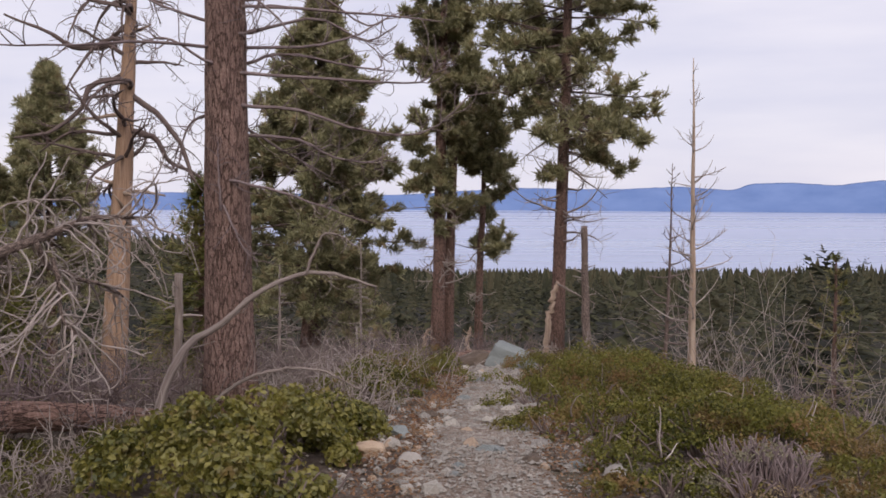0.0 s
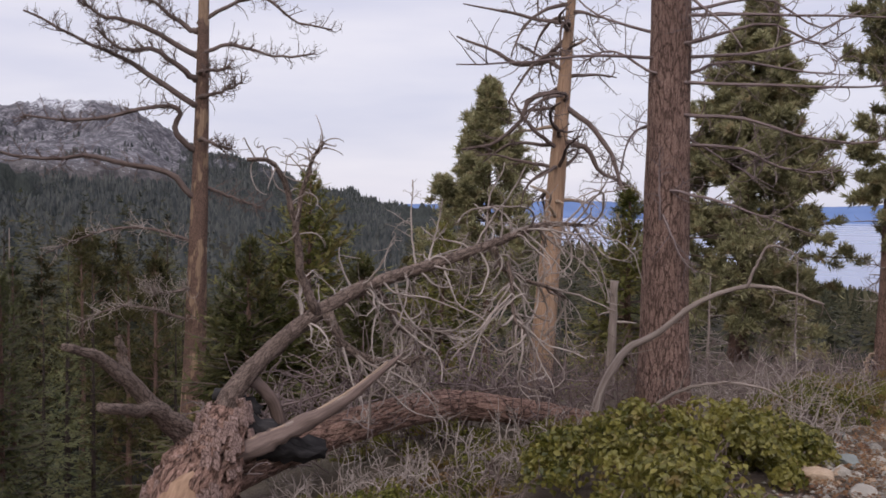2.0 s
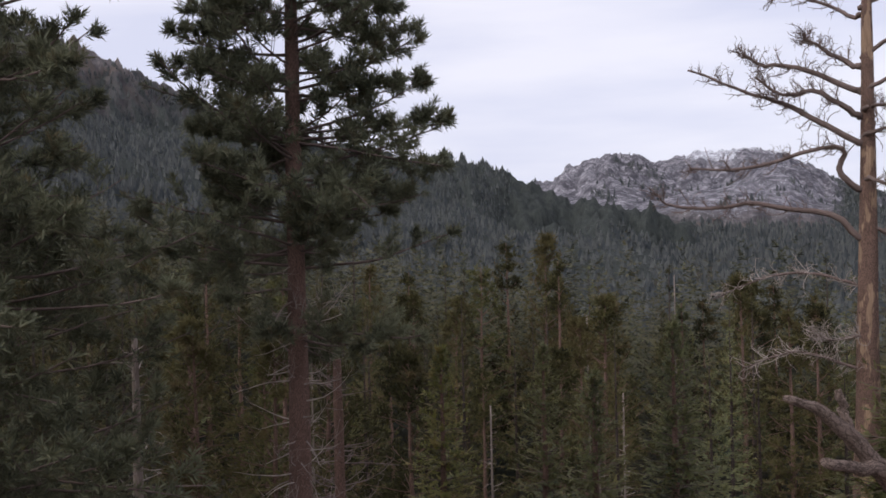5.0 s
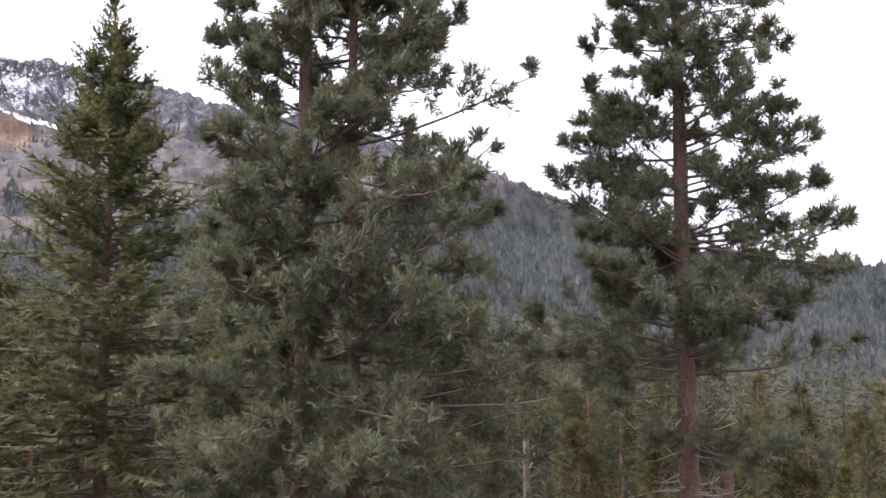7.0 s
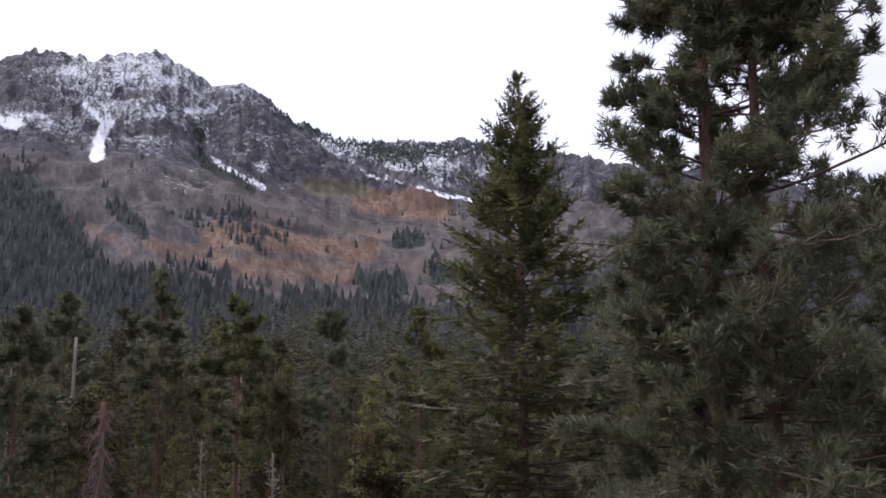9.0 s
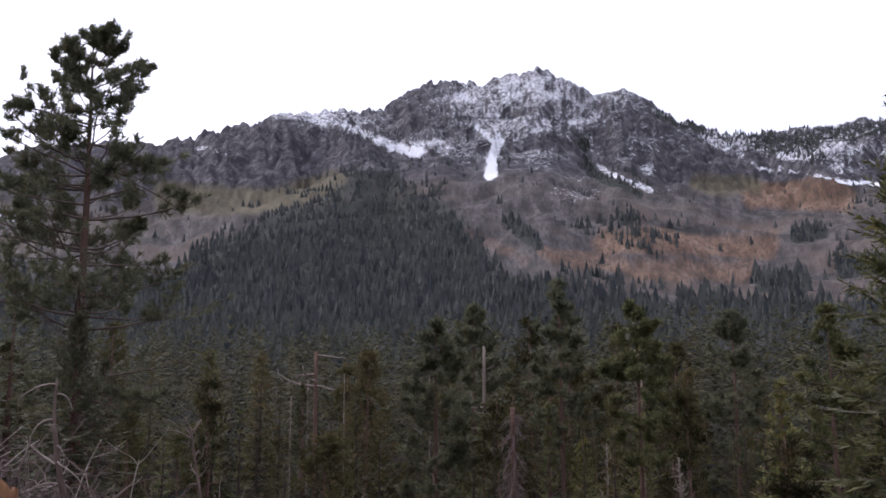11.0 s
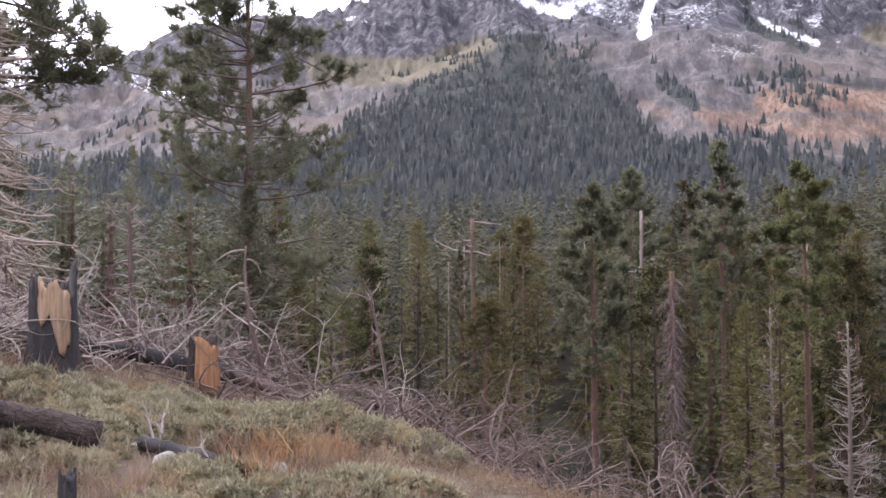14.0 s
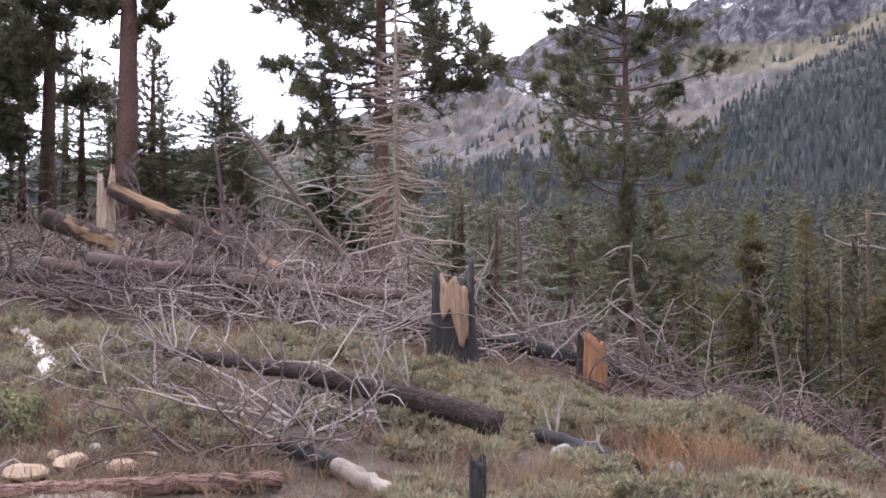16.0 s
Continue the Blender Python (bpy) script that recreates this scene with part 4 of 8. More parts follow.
def pine(name, base, height, r0, crown, profile, label, limbs=70, tuft=0.2, needles=20, side=6, twigs=3, lean=(0, 0), droop=-0.15, up=0.35,
         bark_mat=None, leaf_mat=None, dead=0, dead_zone=(0.1, 0.4), dead_len=1.0, width=0.12, second=None, group="", category="pine tree", bias=None, spread=1.15, inner=0.2):
    """A long-needled pine: crown (low, high) as shares of its height, profile radii up the crown."""
    global RNG
    RNG = np.random.default_rng(int(abs(base[0]) * 100 + abs(base[1]) * 7000))
    tree = thing(name, base, label, category, group)
    P = trunk_path(height, lean, 16, 0, 0.15)
    g = Geo()
    tubes(g, P, trunk_radii(r0, 16)[None], 12, 0.05)
    part("trunk", g, bark_mat or BARK_PINE, tree)
    stems = [P]
    if second:
        Q = trunk_path(height * second[2], lean, 16, 0, 0.15) + np.array([second[0], second[1], 0])
        part("trunk", tubes(Geo(), Q, trunk_radii(r0 * 0.8, 16)[None], 12, 0.05), bark_mat or BARK_PINE, tree)
        stems.append(Q)
    limb_g, leaf_g = Geo(), Geo()
    for k, stem in enumerate(stems):
        count = limbs if k == 0 else int(limbs * 0.7)
        u = np.sort(RNG.uniform(0, 1, count) ** (0.88 if crown[0] < 0.2 else 0.75))
        u = np.clip(np.round(u * count / 4) * 4 / count + RNG.normal(0, 0.006, count), 0, 0.995)
        starts = along(stem, crown[0] + (crown[1] - crown[0]) * u)
        a = RNG.uniform(0, 2 * np.pi, count)
        rad = np.interp(u, np.linspace(0, 1, len(profile)), profile) * RNG.uniform(0.6, 1.08, count)
        if bias:
            rad *= 1 + bias[1] * np.cos(a - radians(bias[0]))
        rise = np.interp(u, [0, 0.6, 0.85, 1], [droop, 0.1, 0.3, 1.0])
        way = np.stack([np.cos(a), np.sin(a), rise + RNG.normal(0, 0.12, count)], -1)
        B = grow(starts, way, rad, 9, 0.22, 0.2, up)
        rb = np.clip(rad * 0.013, 0.008, 0.055)
        tubes(limb_g, B, taper(count, 9, rb, rb * 0.3), 4, cap=False)
        # side boughs spread to both sides of each limb, their twigs turn up
        n2 = int(count * side)
        who, fr, st, w = spawn(B, n2, inner, 0.97, 0.9, 0.75, 0.6)
        l2 = np.clip(rad[who] * (1.2 - fr) * 0.4, tuft, 1.7) * RNG.uniform(0.6, 1.1, n2)
        S2 = grow(st, w, l2, 6, 0.25, 0.2, 0.35)
        tubes(limb_g, S2[:, ::2], taper(n2, 3, 0.006 + 0.007 * l2, 0.005), 3, cap=False)
        n3 = int(n2 * twigs)
        who3, fr, st, w = spawn(S2, n3, 0.3, 0.95, 0.95, 0.65, 0.4)
        S3 = grow(st, w, np.clip(l2[who3] * 0.5, tuft * 0.8, tuft * 2.4) * RNG.uniform(0.6, 1.1, n3), 4, 0.35, 0.2, 0.5)
        tubes(limb_g, S3[::2, ::3], taper(len(S3[::2]), 2, 0.007, 0.005), 3, cap=False)
        ends = np.concatenate([B[:, -1], B[:, -2], B[:, -3], S2[:, -1], S2[:, -2], S2[:, -3], S3[:, -1]])
        ways = np.concatenate([B[:, -1] - B[:, -2], B[:, -2] - B[:, -3], B[:, -3] - B[:, -4], S2[:, -1] - S2[:, -2], S2[:, -2] - S2[:, -3], S2[:, -3] - S2[:, -4], S3[:, -1] - S3[:, -2]])
        brushes(leaf_g, ends, ways, tuft * RNG.uniform(0.75, 1.2, len(ends)), needles, width, spread, 0.25)
    stuff("bough_wood", limb_g, WOOD_DARK, tree)
    part("crown", leaf_g, leaf_mat or NEEDLE_PINE, tree, smooth=False)
    if dead:
        dg = Geo()
        f = RNG.uniform(*dead_zone, dead)
        a = RNG.uniform(0, 2 * np.pi, dead)
        way = np.stack([np.cos(a), np.sin(a), RNG.normal(-0.1, 0.2, dead)], -1)
        D = grow(along(P, f), way, dead_len * RNG.uniform(0.4, 1.1, dead), 8, 0.5, 0.3, 0.15)
        tubes(dg, D, taper(dead, 8, 0.012 + 0.008 * dead_len, 0.005), 4)
        who, fr, s, w = spawn(D, dead * 6, 0.3, 1.0, 1.0, 0.6)
        tubes(dg, grow(s, w, dead_len * 0.28, 6, 0.8, 0.3, 0.2), taper(dead * 6, 6, 0.006, 0.003), 3, cap=False)
        stuff("deadwood", dg, TWIG_GREY, tree, "bare grey dead lower branches")
    return tree


def fir(name, base, height, r0, profile, label, limbs=190, leaf_mat=None, spray=0.3, low=0.03, group="", blades=6, subs=10, category="fir tree", droop=-0.1, width=0.14, fade=0.0):
    """A spired fir: whorls of flat, drooping sprays."""
    tree = thing(name, base, label, category, group)
    P = trunk_path(height, (0, 0), 14, 0, 0.1)
    part("trunk", tubes(Geo(), P, trunk_radii(r0, 14)[None], 8, 0.04), BARK_PINE, tree)
    u = np.linspace(0, 0.995, limbs) ** 0.92
    u = np.round(u * limbs / 6) * 6 / limbs + RNG.normal(0, 0.004, limbs)
    f = np.clip(low + (1 - low) * u, low, 0.99)
    a = np.arange(limbs) * 2.399963 + RNG.normal(0, 0.35, limbs)
    rad = np.interp(f, np.linspace(0, 1, len(profile)), profile) * RNG.uniform(0.7, 1.12, limbs)
    rise = np.interp(f, [0, 0.5, 1], [droop - 0.15, droop + 0.1, 0.75])
    way = np.stack([np.cos(a), np.sin(a), rise + RNG.normal(0, 0.07, limbs)], -1)
    B = grow(along(P, f), way, rad, 7, 0.12, 0.12, 0.12)
    lg, fg = Geo(), Geo()
    tubes(lg, B, taper(limbs, 7, np.clip(rad * 0.013, 0.01, 0.06), 0.006), 4, cap=False)
    stuff("bough_wood", lg, WOOD_DARK, tree)
    # flat sprays: side twigs in the plane of the limb, each a small frond
    n = limbs * subs
    who, fr, s, w = spawn(B, n, 0.12, 1.0, 0.95, 0.8, 0.93)
    ln = np.clip(rad[who] * (1.05 - fr) * 0.55, spray * 0.8, spray * 3.2) * RNG.uniform(0.7, 1.15, n)
    E = grow(s, w, ln, 4, 0.15, 0.12, -0.05)
    boughs(fg, E, ln, blades, 0.42, 0.3, 1.2)
    boughs(fg, B[:, 3:], rad * 0.5, 6, 0.35, 0.2, 1.0)
    part("crown", fg, leaf_mat or NEEDLE_FIR, tree, smooth=False)
    return tree


def dead_tree(name, base, height, r0, label, branches=40, zone=(0.15, 0.98), length=(1.2, 0.25), rise=(-0.25, 0.3), lift=0.5, curl=0.5, subs=5, sub_len=0.3,
              lean=(0, 0), top_r=0.01, trunk_mat=None, branch_mat=None, br=0.014, bow=0.0, group="", fine=0, sides=8, category="dead tree"):
    """A standing dead tree with bare branches; length and rise run from the lowest to the topmost."""
    tree = thing(name, base, label, category, group)
    P = trunk_path(height, lean, 16, bow, 0.08)
    f = np.linspace(0, 1, 16)
    R = (r0 * (1 - f) + top_r * f + r0 * 0.2 * np.exp(-f * 14))[None]
    part("trunk", tubes(Geo(), P, R, sides, 0.05), trunk_mat or WOOD_GREY, tree)
    if branches:
        g = Geo()
        u = np.sort(RNG.uniform(0, 1, branches))
        a = RNG.uniform(0, 2 * np.pi, branches)
        way = np.stack([np.cos(a), np.sin(a), np.interp(u, [0, 1], rise) + RNG.normal(0, 0.12, branches)], -1)
        L = np.interp(u, [0, 1], length) * RNG.uniform(0.5, 1.15, branches)
        B = grow(along(P, zone[0] + (zone[1] - zone[0]) * u), way, L, 9, curl, 0.22, lift)
        rb = br * (0.5 + L / max(length))
        tubes(g, B, taper(branches, 9, rb, rb * 0.35), 4)
        if subs:
            who, fr, s, w = spawn(B, branches * subs, 0.3, 1.0, 0.9, 0.8)
            S = grow(s, w, L[who] * sub_len * RNG.uniform(0.4, 1.2, len(who)), 6, curl * 1.6, 0.25, lift)
            tubes(g, S, taper(len(S), 6, rb[who] * 0.45, rb[who] * 0.2), 3, cap=False)
            if fine:
                who2, fr2, s2, w2 = spawn(S, branches * subs * fine, 0.2, 1.0, 1.0, 0.7)
                S2 = grow(s2, w2, L[who[who2]] * sub_len * 0.4 * RNG.uniform(0.4, 1.2, len(who2)), 5, curl * 1.8, 0.25, lift)
                tubes(g, S2, taper(len(S2), 5, rb[who[who2]] * 0.3, rb[who[who2]] * 0.15), 3, cap=False)
        stuff("branchwork", g, branch_mat or TWIG_GREY, tree)
    return tree


def forest_fir_geo(height, radius, limbs=85, jag=0.35, low=0.12, subs=4, power=0.8):
    """Trunk and crown of a woods conifer: tiers of drooping boughs with finer sprays on them."""
    tg, cg = Geo(), Geo()
    P = trunk_path(height, (0, 0), 6)
    tubes(tg, P, (np.linspace(1, 0.08, 6) * height * 0.012)[None], 6)
    u = np.linspace(0, 0.995, limbs) ** 0.9
    u = np.clip(np.round(u * limbs / 5) * 5 / limbs + RNG.normal(0, 0.006, limbs), 0, 0.995)
    f = low + (1 - low) * u
    a = np.arange(limbs) * 2.399963 + RNG.normal(0, 0.4, limbs)
    rad = radius * (1 - u) ** power * RNG.uniform(1 - jag, 1.12, limbs) + 0.2
    way = np.stack([np.cos(a), np.sin(a), np.interp(u, [0, 1], [-0.25, 0.7])], -1)
    B = grow(along(P, f), way, rad, 5, 0.12, 0.12, 0.12)
    boughs(cg, B, rad, 6, 0.3, 0.3, 0.7)
    who, fr, s, w = spawn(B, limbs * subs, 0.2, 0.98, 0.95, 0.8, 0.85)
    ln = np.clip(rad[who] * (1.1 - fr) * 0.5, 0.3, 1.0)
    boughs(cg, grow(s, w, ln, 3, 0.1, 0.12, -0.05), ln, 3, 0.52, 0.35, 0.8)
    return tg, cg


def forest_pine_geo(height, radius, limbs=46, low=0.2):
    tg, cg = Geo(), Geo()
    P = trunk_path(height, (0, 0), 7, 0, 0.4)
    tubes(tg, P, (np.linspace(1, 0.1, 7) * height * 0.014)[None], 6)
    u = np.sort(RNG.uniform(0, 1, limbs) ** 1.3)
    f = low + (0.98 - low) * u
    a = RNG.uniform(0, 2 * np.pi, limbs)
    rad = radius * np.interp(u, [0, 0.2, 0.6, 1], [0.8, 1, 0.72, 0.14]) * RNG.uniform(0.5, 1.1, limbs)
    way = np.stack([np.cos(a), np.sin(a), np.interp(u, [0, 1], [-0.1, 0.8])], -1)
    B = grow(along(P, f), way, rad, 5, 0.25, 0.2, 0.2)
    tubes(tg, B, taper(limbs, 5, 0.05, 0.02), 3, cap=False)
    who, fr, s, w = spawn(B, limbs * 9, 0.25, 1.0, 0.9, 0.6, 0.4)
    s = s + w * RNG.uniform(0.1, 1.0, (len(s), 1))
    brushes(cg, np.concatenate([s, B[:, -1]]), np.concatenate([w, B[:, -1] - B[:, -2]]), 0.5, 10, 0.15, 1.3, 0.3)
    return tg, cg


# ---------------------------------------------------------------- the standing trees by the trail
def limb_plane(foot, bearing, pts, depth=0.0):
    """A limb drawn in the upright plane across a bearing: offsets (right, up) from a foot, drifting in depth."""
    b = radians(bearing)
    right, ahead = np.array([math.cos(b), math.sin(b), 0]), np.array([-math.sin(b), math.cos(b), 0])
    n = len(pts)
    return np.array([np.array(foot) + right * u + np.array([0, 0, w]) + ahead * depth * i / max(n - 1, 1) for i, (u, w) in enumerate(pts)])


def limb_set(tree, material, limbs, r0, r1, n=14, sides=8, label="", name="limb", twigs=None):
    """Each drawn limb as a part of its own; returns their smoothed paths."""
    P = np.array([smooth_path(p, n) for p in limbs])
    P[:, 1:-1] += RNG.normal(0, r1 * 0.7, P[:, 1:-1].shape)
    obs = [part(name, tubes(Geo(), p, taper(1, n, r0, r1), sides, 0.06), material, tree, label) for p in P]
    if twigs:
        count, length, r, f0, fine, lift, mat = twigs
        for p, ob in zip(P, obs):
            g = Geo()
            twiggery(g, p[None], count, length, r, f0, 1.0, fine, lift)
            stuff("twigwork", g, mat, ob)
    return P


def twiggery(g, P, count, length, r, f0=0.25, curl=0.9, fine=3, lift=0.1, ahead=0.7, fine_len=0.4):
    """Side twigs and their own curling twiglets on the limbs P."""
    who, fr, s, w = spawn(P, count, f0, 1.0, 0.9, ahead)
    T = grow(s, w, length * RNG.uniform(0.35, 1.15, count), 8, curl, 0.25, lift)
    tubes(g, T, taper(count, 8, r, r * 0.4), 4)
    if fine:
        who, fr, s, w = spawn(T, count * fine, 0.25, 1.0, 1.0, ahead)
        U = grow(s, w, length * fine_len * RNG.uniform(0.3, 1.2, count * fine), 7, curl * 1.5, 0.3, lift)
        tubes(g, U, taper(count * fine, 7, r * 0.5, r * 0.25), 3, cap=False)
    return T


def big_dead_fir():
    base = (-1.95, 9.14, gz(-1.95, 9.14) - 0.08)
    tree = thing("dead_fir", base, "tall dead fir with furrowed red-brown bark and bare branches", "dead tree")
    P = trunk_path(13.0, (-0.1, 0.1), 30, 0, 0.1)
    f = np.linspace(0, 1, 30)
    R = 0.205 * (1 - f) ** 0.7 + 0.02 + 0.07 * np.exp(-f * 30)
    part("trunk", tubes(Geo(), P, R[None], 40, 0.02), BARK_RED, tree)
    g = Geo()
    foot = (0, 0, -0.02)
    drawn = [[(0.18, 3.20), (1.03, 3.15), (1.67, 3.13), (1.86, 3.29)], [(0.18, 2.91), (0.65, 2.86), (1.22, 2.68), (1.73, 2.68), (2.08, 3.00)],
             [(0.11, 2.66), (0.65, 2.63), (0.94, 2.48), (1.32, 2.43), (1.54, 2.52)], [(0.03, 2.24), (0.39, 2.15), (0.77, 2.02), (1.16, 1.88)],
             [(0.18, 3.32), (0.55, 3.43), (1.35, 3.32), (1.48, 3.48)], [(0.18, 2.72), (0.55, 2.51), (0.98, 2.29)],
             [(-0.18, 2.85), (-0.38, 2.71), (-0.48, 2.30)], [(-0.18, 3.29), (-0.53, 3.47), (-0.77, 3.36)],
             [(0.18, 3.56), (0.77, 3.68), (1.18, 3.48), (1.44, 3.59)], [(0.18, 3.9), (0.8, 4.0), (1.3, 3.75), (1.6, 3.9)]]
    L = limb_set(tree, TWIG_MAUVE, [limb_plane(foot, 12, [(0.02, d[0][1] + 0.02)] + d, e) for d, e in zip(drawn, (-0.5, -0.7, 0.3, -0.8, 0.4, 0.6, 0.3, -0.4, -0.6, 0.5))], 0.019, 0.005)
    twiggery(g, L, 190, 0.45, 0.0055, 0.2, 1.0, 3, 0.4)
    a = RNG.uniform(0, 2 * np.pi, 40)
    H = grow(along(P, RNG.uniform(0.26, 0.8, 40)), np.stack([np.cos(a), np.sin(a), 0 * a], -1), RNG.uniform(0.7, 2.2, 40), 10, 0.4, 0.2, 0.2)
    tubes(g, H, taper(40, 10, 0.018, 0.006), 5)
    twiggery(g, H, 160, 0.45, 0.006, 0.3, 0.8, 2, 0.3)
    stuff("branchwork", g, TWIG_MAUVE, tree, "bare silvery branches")
    s = Geo()
    spur = limb_set(tree, TWIG_MAUVE, [np.array([(-0.02, -0.26, 1.95), (-0.03, -0.27, 2.25), (-0.04, -0.27, 2.5)]), np.array([(0.0, -0.24, 2.0), (0.1, -0.3, 1.8), (0.2, -0.3, 1.6), (0.32, -0.3, 1.5)])], 0.012, 0.005)
    twiggery(s, spur, 18, 0.3, 0.005, 0.2, 0.8, 1, -0.2)
    stuff("spur_twig", s, TWIG_MAUVE, tree)
    return tree


def orange_snag():
    z = gz(-9.8, 29.45)
    tree = thing("barkless_snag", (-9.95, 29.45, z), "tall leaning dead tree with smooth orange barkless trunk", "dead tree")
    h = 17.0
    P = trunk_path(h, (0.95, 0.3), 20, 0, 0.05)
    part("trunk", tubes(Geo(), P, (0.36 * (1 - np.linspace(0, 1, 20) ** 1.5) + 0.05)[None], 20, 0.03), WOOD_ORANGE, tree)
    g = Geo()
    n = 46
    f = RNG.uniform(0.5, 1.0, n)
    a = RNG.uniform(0, 2 * np.pi, n)
    B = grow(along(P, f), np.stack([np.cos(a), np.sin(a), RNG.normal(0.15, 0.25, n)], -1), RNG.uniform(1.2, 3.4, n), 12, 0.7, 0.35, -0.25)
    tubes(g, B, taper(n, 12, 0.075, 0.02), 6)
    drawn = [[(0.2, 11.2), (1.0, 10.6), (1.7, 9.6), (2.0, 8.6), (2.7, 7.9)], [(0.2, 10.1), (0.9, 9.9), (1.4, 9.2), (2.2, 8.8), (2.6, 7.9)],
             [(0.0, 11.6), (-0.8, 11.4), (-1.2, 10.6), (-2.0, 10.0), (-2.9, 9.8)], [(-0.1, 12.6), (-1.2, 12.5), (-2.0, 12.9), (-3.2, 13.4)]]
    D = limb_set(tree, WOOD_DARK, [limb_plane((0.5, 0.1, 0), 18, d, e) for d, e in zip(drawn, (-0.8, 0.7, -0.6, 0.5))], 0.1, 0.03)
    T = twiggery(g, np.concatenate([B[:, :12], D[:, :12]]), 240, 0.95, 0.02, 0.35, 1.0, 4, 0.1)
    stuff("branchwork", g, WOOD_DARK, tree, "dark curling bare limbs")
    a = RNG.uniform(0, 2 * np.pi, 7)
    S = grow(along(P, RNG.uniform(0.45, 0.85, 7)), np.stack([np.cos(a), np.sin(a), 0.1 + 0 * a], -1), RNG.uniform(0.5, 1.4, 7), 6, 0.4, 0.2)
    for q in S:
        part("stub", tubes(Geo(), q, taper(1, 6, 0.08, 0.03), 6), WOOD_TAN, tree)
    return tree


def limbed_snag():
    """The bare pine with heavy crooked limbs."""
    x, y = -21.78, 27.49
    z = gz(x, y)
    tree = thing("crooked_snag", (x, y, z), "dead pine with half-peeled tan trunk and heavy crooked bare limbs", "dead tree")
    h = 23.5 - z * 0.2
    P = trunk_path(h, (0.35, 0.3), 24, 0.1, 0.15)
    part("trunk", tubes(Geo(), P, (0.4 * (1 - np.linspace(0, 1, 24) ** 1.2) + 0.06)[None], 20, 0.04), BARK_MOTTLED, tree)
    g = Geo()
    zf = 0.29 - z
    left = [[(-0.17, 4.49), (-2.17, 5.71), (-3.18, 6.12), (-5.25, 7.06)], [(-0.14, 5.34), (-1.25, 6.06), (-2.23, 6.01), (-3.08, 6.59)],
            [(-0.15, 6.16), (-1.72, 7.02), (-3.08, 7.34), (-3.58, 7.76)], [(-0.16, 6.94), (-1.0, 7.5), (-1.62, 7.97)],
            [(-0.18, 2.95), (-0.65, 3.53), (-0.43, 4.08), (-1.01, 4.23), (-2.49, 3.88), (-3.83, 3.64), (-5.24, 3.76)],
            [(-0.16, 1.39), (-0.89, 2.09), (-2.15, 2.30), (-3.49, 2.60), (-4.27, 2.41), (-5.97, 2.59), (-6.39, 2.96)]]
    right = [[(0.3, 6.15), (1.08, 6.41), (1.90, 6.27), (2.75, 6.05), (3.95, 6.21)], [(0.3, 7.20), (1.40, 7.92), (2.36, 8.08), (3.33, 7.41), (4.65, 7.15)],
             [(0.3, 5.48), (0.8, 5.5), (1.14, 5.56)], [(0.3, 4.65), (0.9, 4.8), (1.57, 5.06)], [(0.3, 3.21), (0.8, 2.95), (1.23, 2.88)],
             [(0.3, 1.66), (1.36, 1.25), (2.33, 0.95)], [(0.2, 8.8), (1.4, 9.3), (2.6, 9.0), (3.6, 9.5)], [(-0.2, 8.6), (-1.5, 9.4), (-2.8, 9.6)]]
    low = [[(-0.2, -0.20), (-1.54, 0.18), (-3.01, 0.06), (-4.78, -0.70)], [(-0.2, -1.85), (-0.97, -1.95), (-1.53, -1.75)], [(-0.2, -2.92), (-2.08, -2.42), (-3.72, -2.97)]]
    foot = (0.12, 0.1, zf)
    L = limb_set(tree, WOOD_DARK, [limb_plane(foot, 38, [(0.12, d[0][1] - 0.08)] + d, RNG.uniform(-1.5, 1.2)) for d in left], 0.125, 0.035, 18, twigs=(60, 0.75, 0.018, 0.35, 5, 0.45, WOOD_BROWN))
    R = limb_set(tree, WOOD_DARK, [limb_plane(foot, 38, [(0.12, d[0][1] - 0.05)] + d, RNG.uniform(-1.5, 1.2)) for d in right], 0.085, 0.03, 18, twigs=(40, 0.7, 0.017, 0.35, 4, 0.4, WOOD_BROWN))
    W = limb_set(tree, WOOD_DARK, [limb_plane(foot, 38, [(0.05, d[0][1])] + d, RNG.uniform(-1.2, 0.8)) for d in low], 0.075, 0.02, 18, twigs=(52, 0.8, 0.016, 0.2, 4, 0.15, TWIG_GREY))
    return tree


big_dead_fir()
orange_snag()
limbed_snag()

pine("pine", (-2.92, 21.9, gz(-2.92, 21.9)), 5.64 - gz(-2.92, 21.9), 0.19, (0.13, 1.0), (2.0, 2.35, 2.15, 1.75, 1.3, 0.85, 0.25), "broad dense green pine at the edge of the ridge", 210, 0.175, 20, 8, 4,
     (0.3, 0), -0.2, 0.12, dead=26, dead_zone=(0.05, 0.25), dead_len=1.1, width=0.13)
pine("pine", (-0.1, 20.04, gz(-0.1, 20.04)), 9.7 - gz(-0.1, 20.04), 0.135, (0.25, 1.0), (0.68, 0.8, 0.84, 0.78, 0.64, 0.42, 0.15), "slender twin-stemmed pine with reddish trunks beyond the trail", 160, 0.15, 20, 6, 4,
     (0.25, 0), -0.15, 0.2, dead=24, dead_zone=(0.06, 0.3), dead_len=0.8, width=0.125, second=(0.2, 0.25, 0.93))
pine("pine", (0.76, 21.03, gz(0.76, 21.03)), 4.0 - gz(0.76, 21.03), 0.09, (0.36, 1.0), (0.95, 1.0, 0.85, 0.65, 0.4, 0.15), "small open-crowned pine beside a taller one", 95, 0.15, 18, 5, 3,
     (0.1, 0), dead=16, dead_zone=(0.1, 0.4), dead_len=0.6, width=0.125)
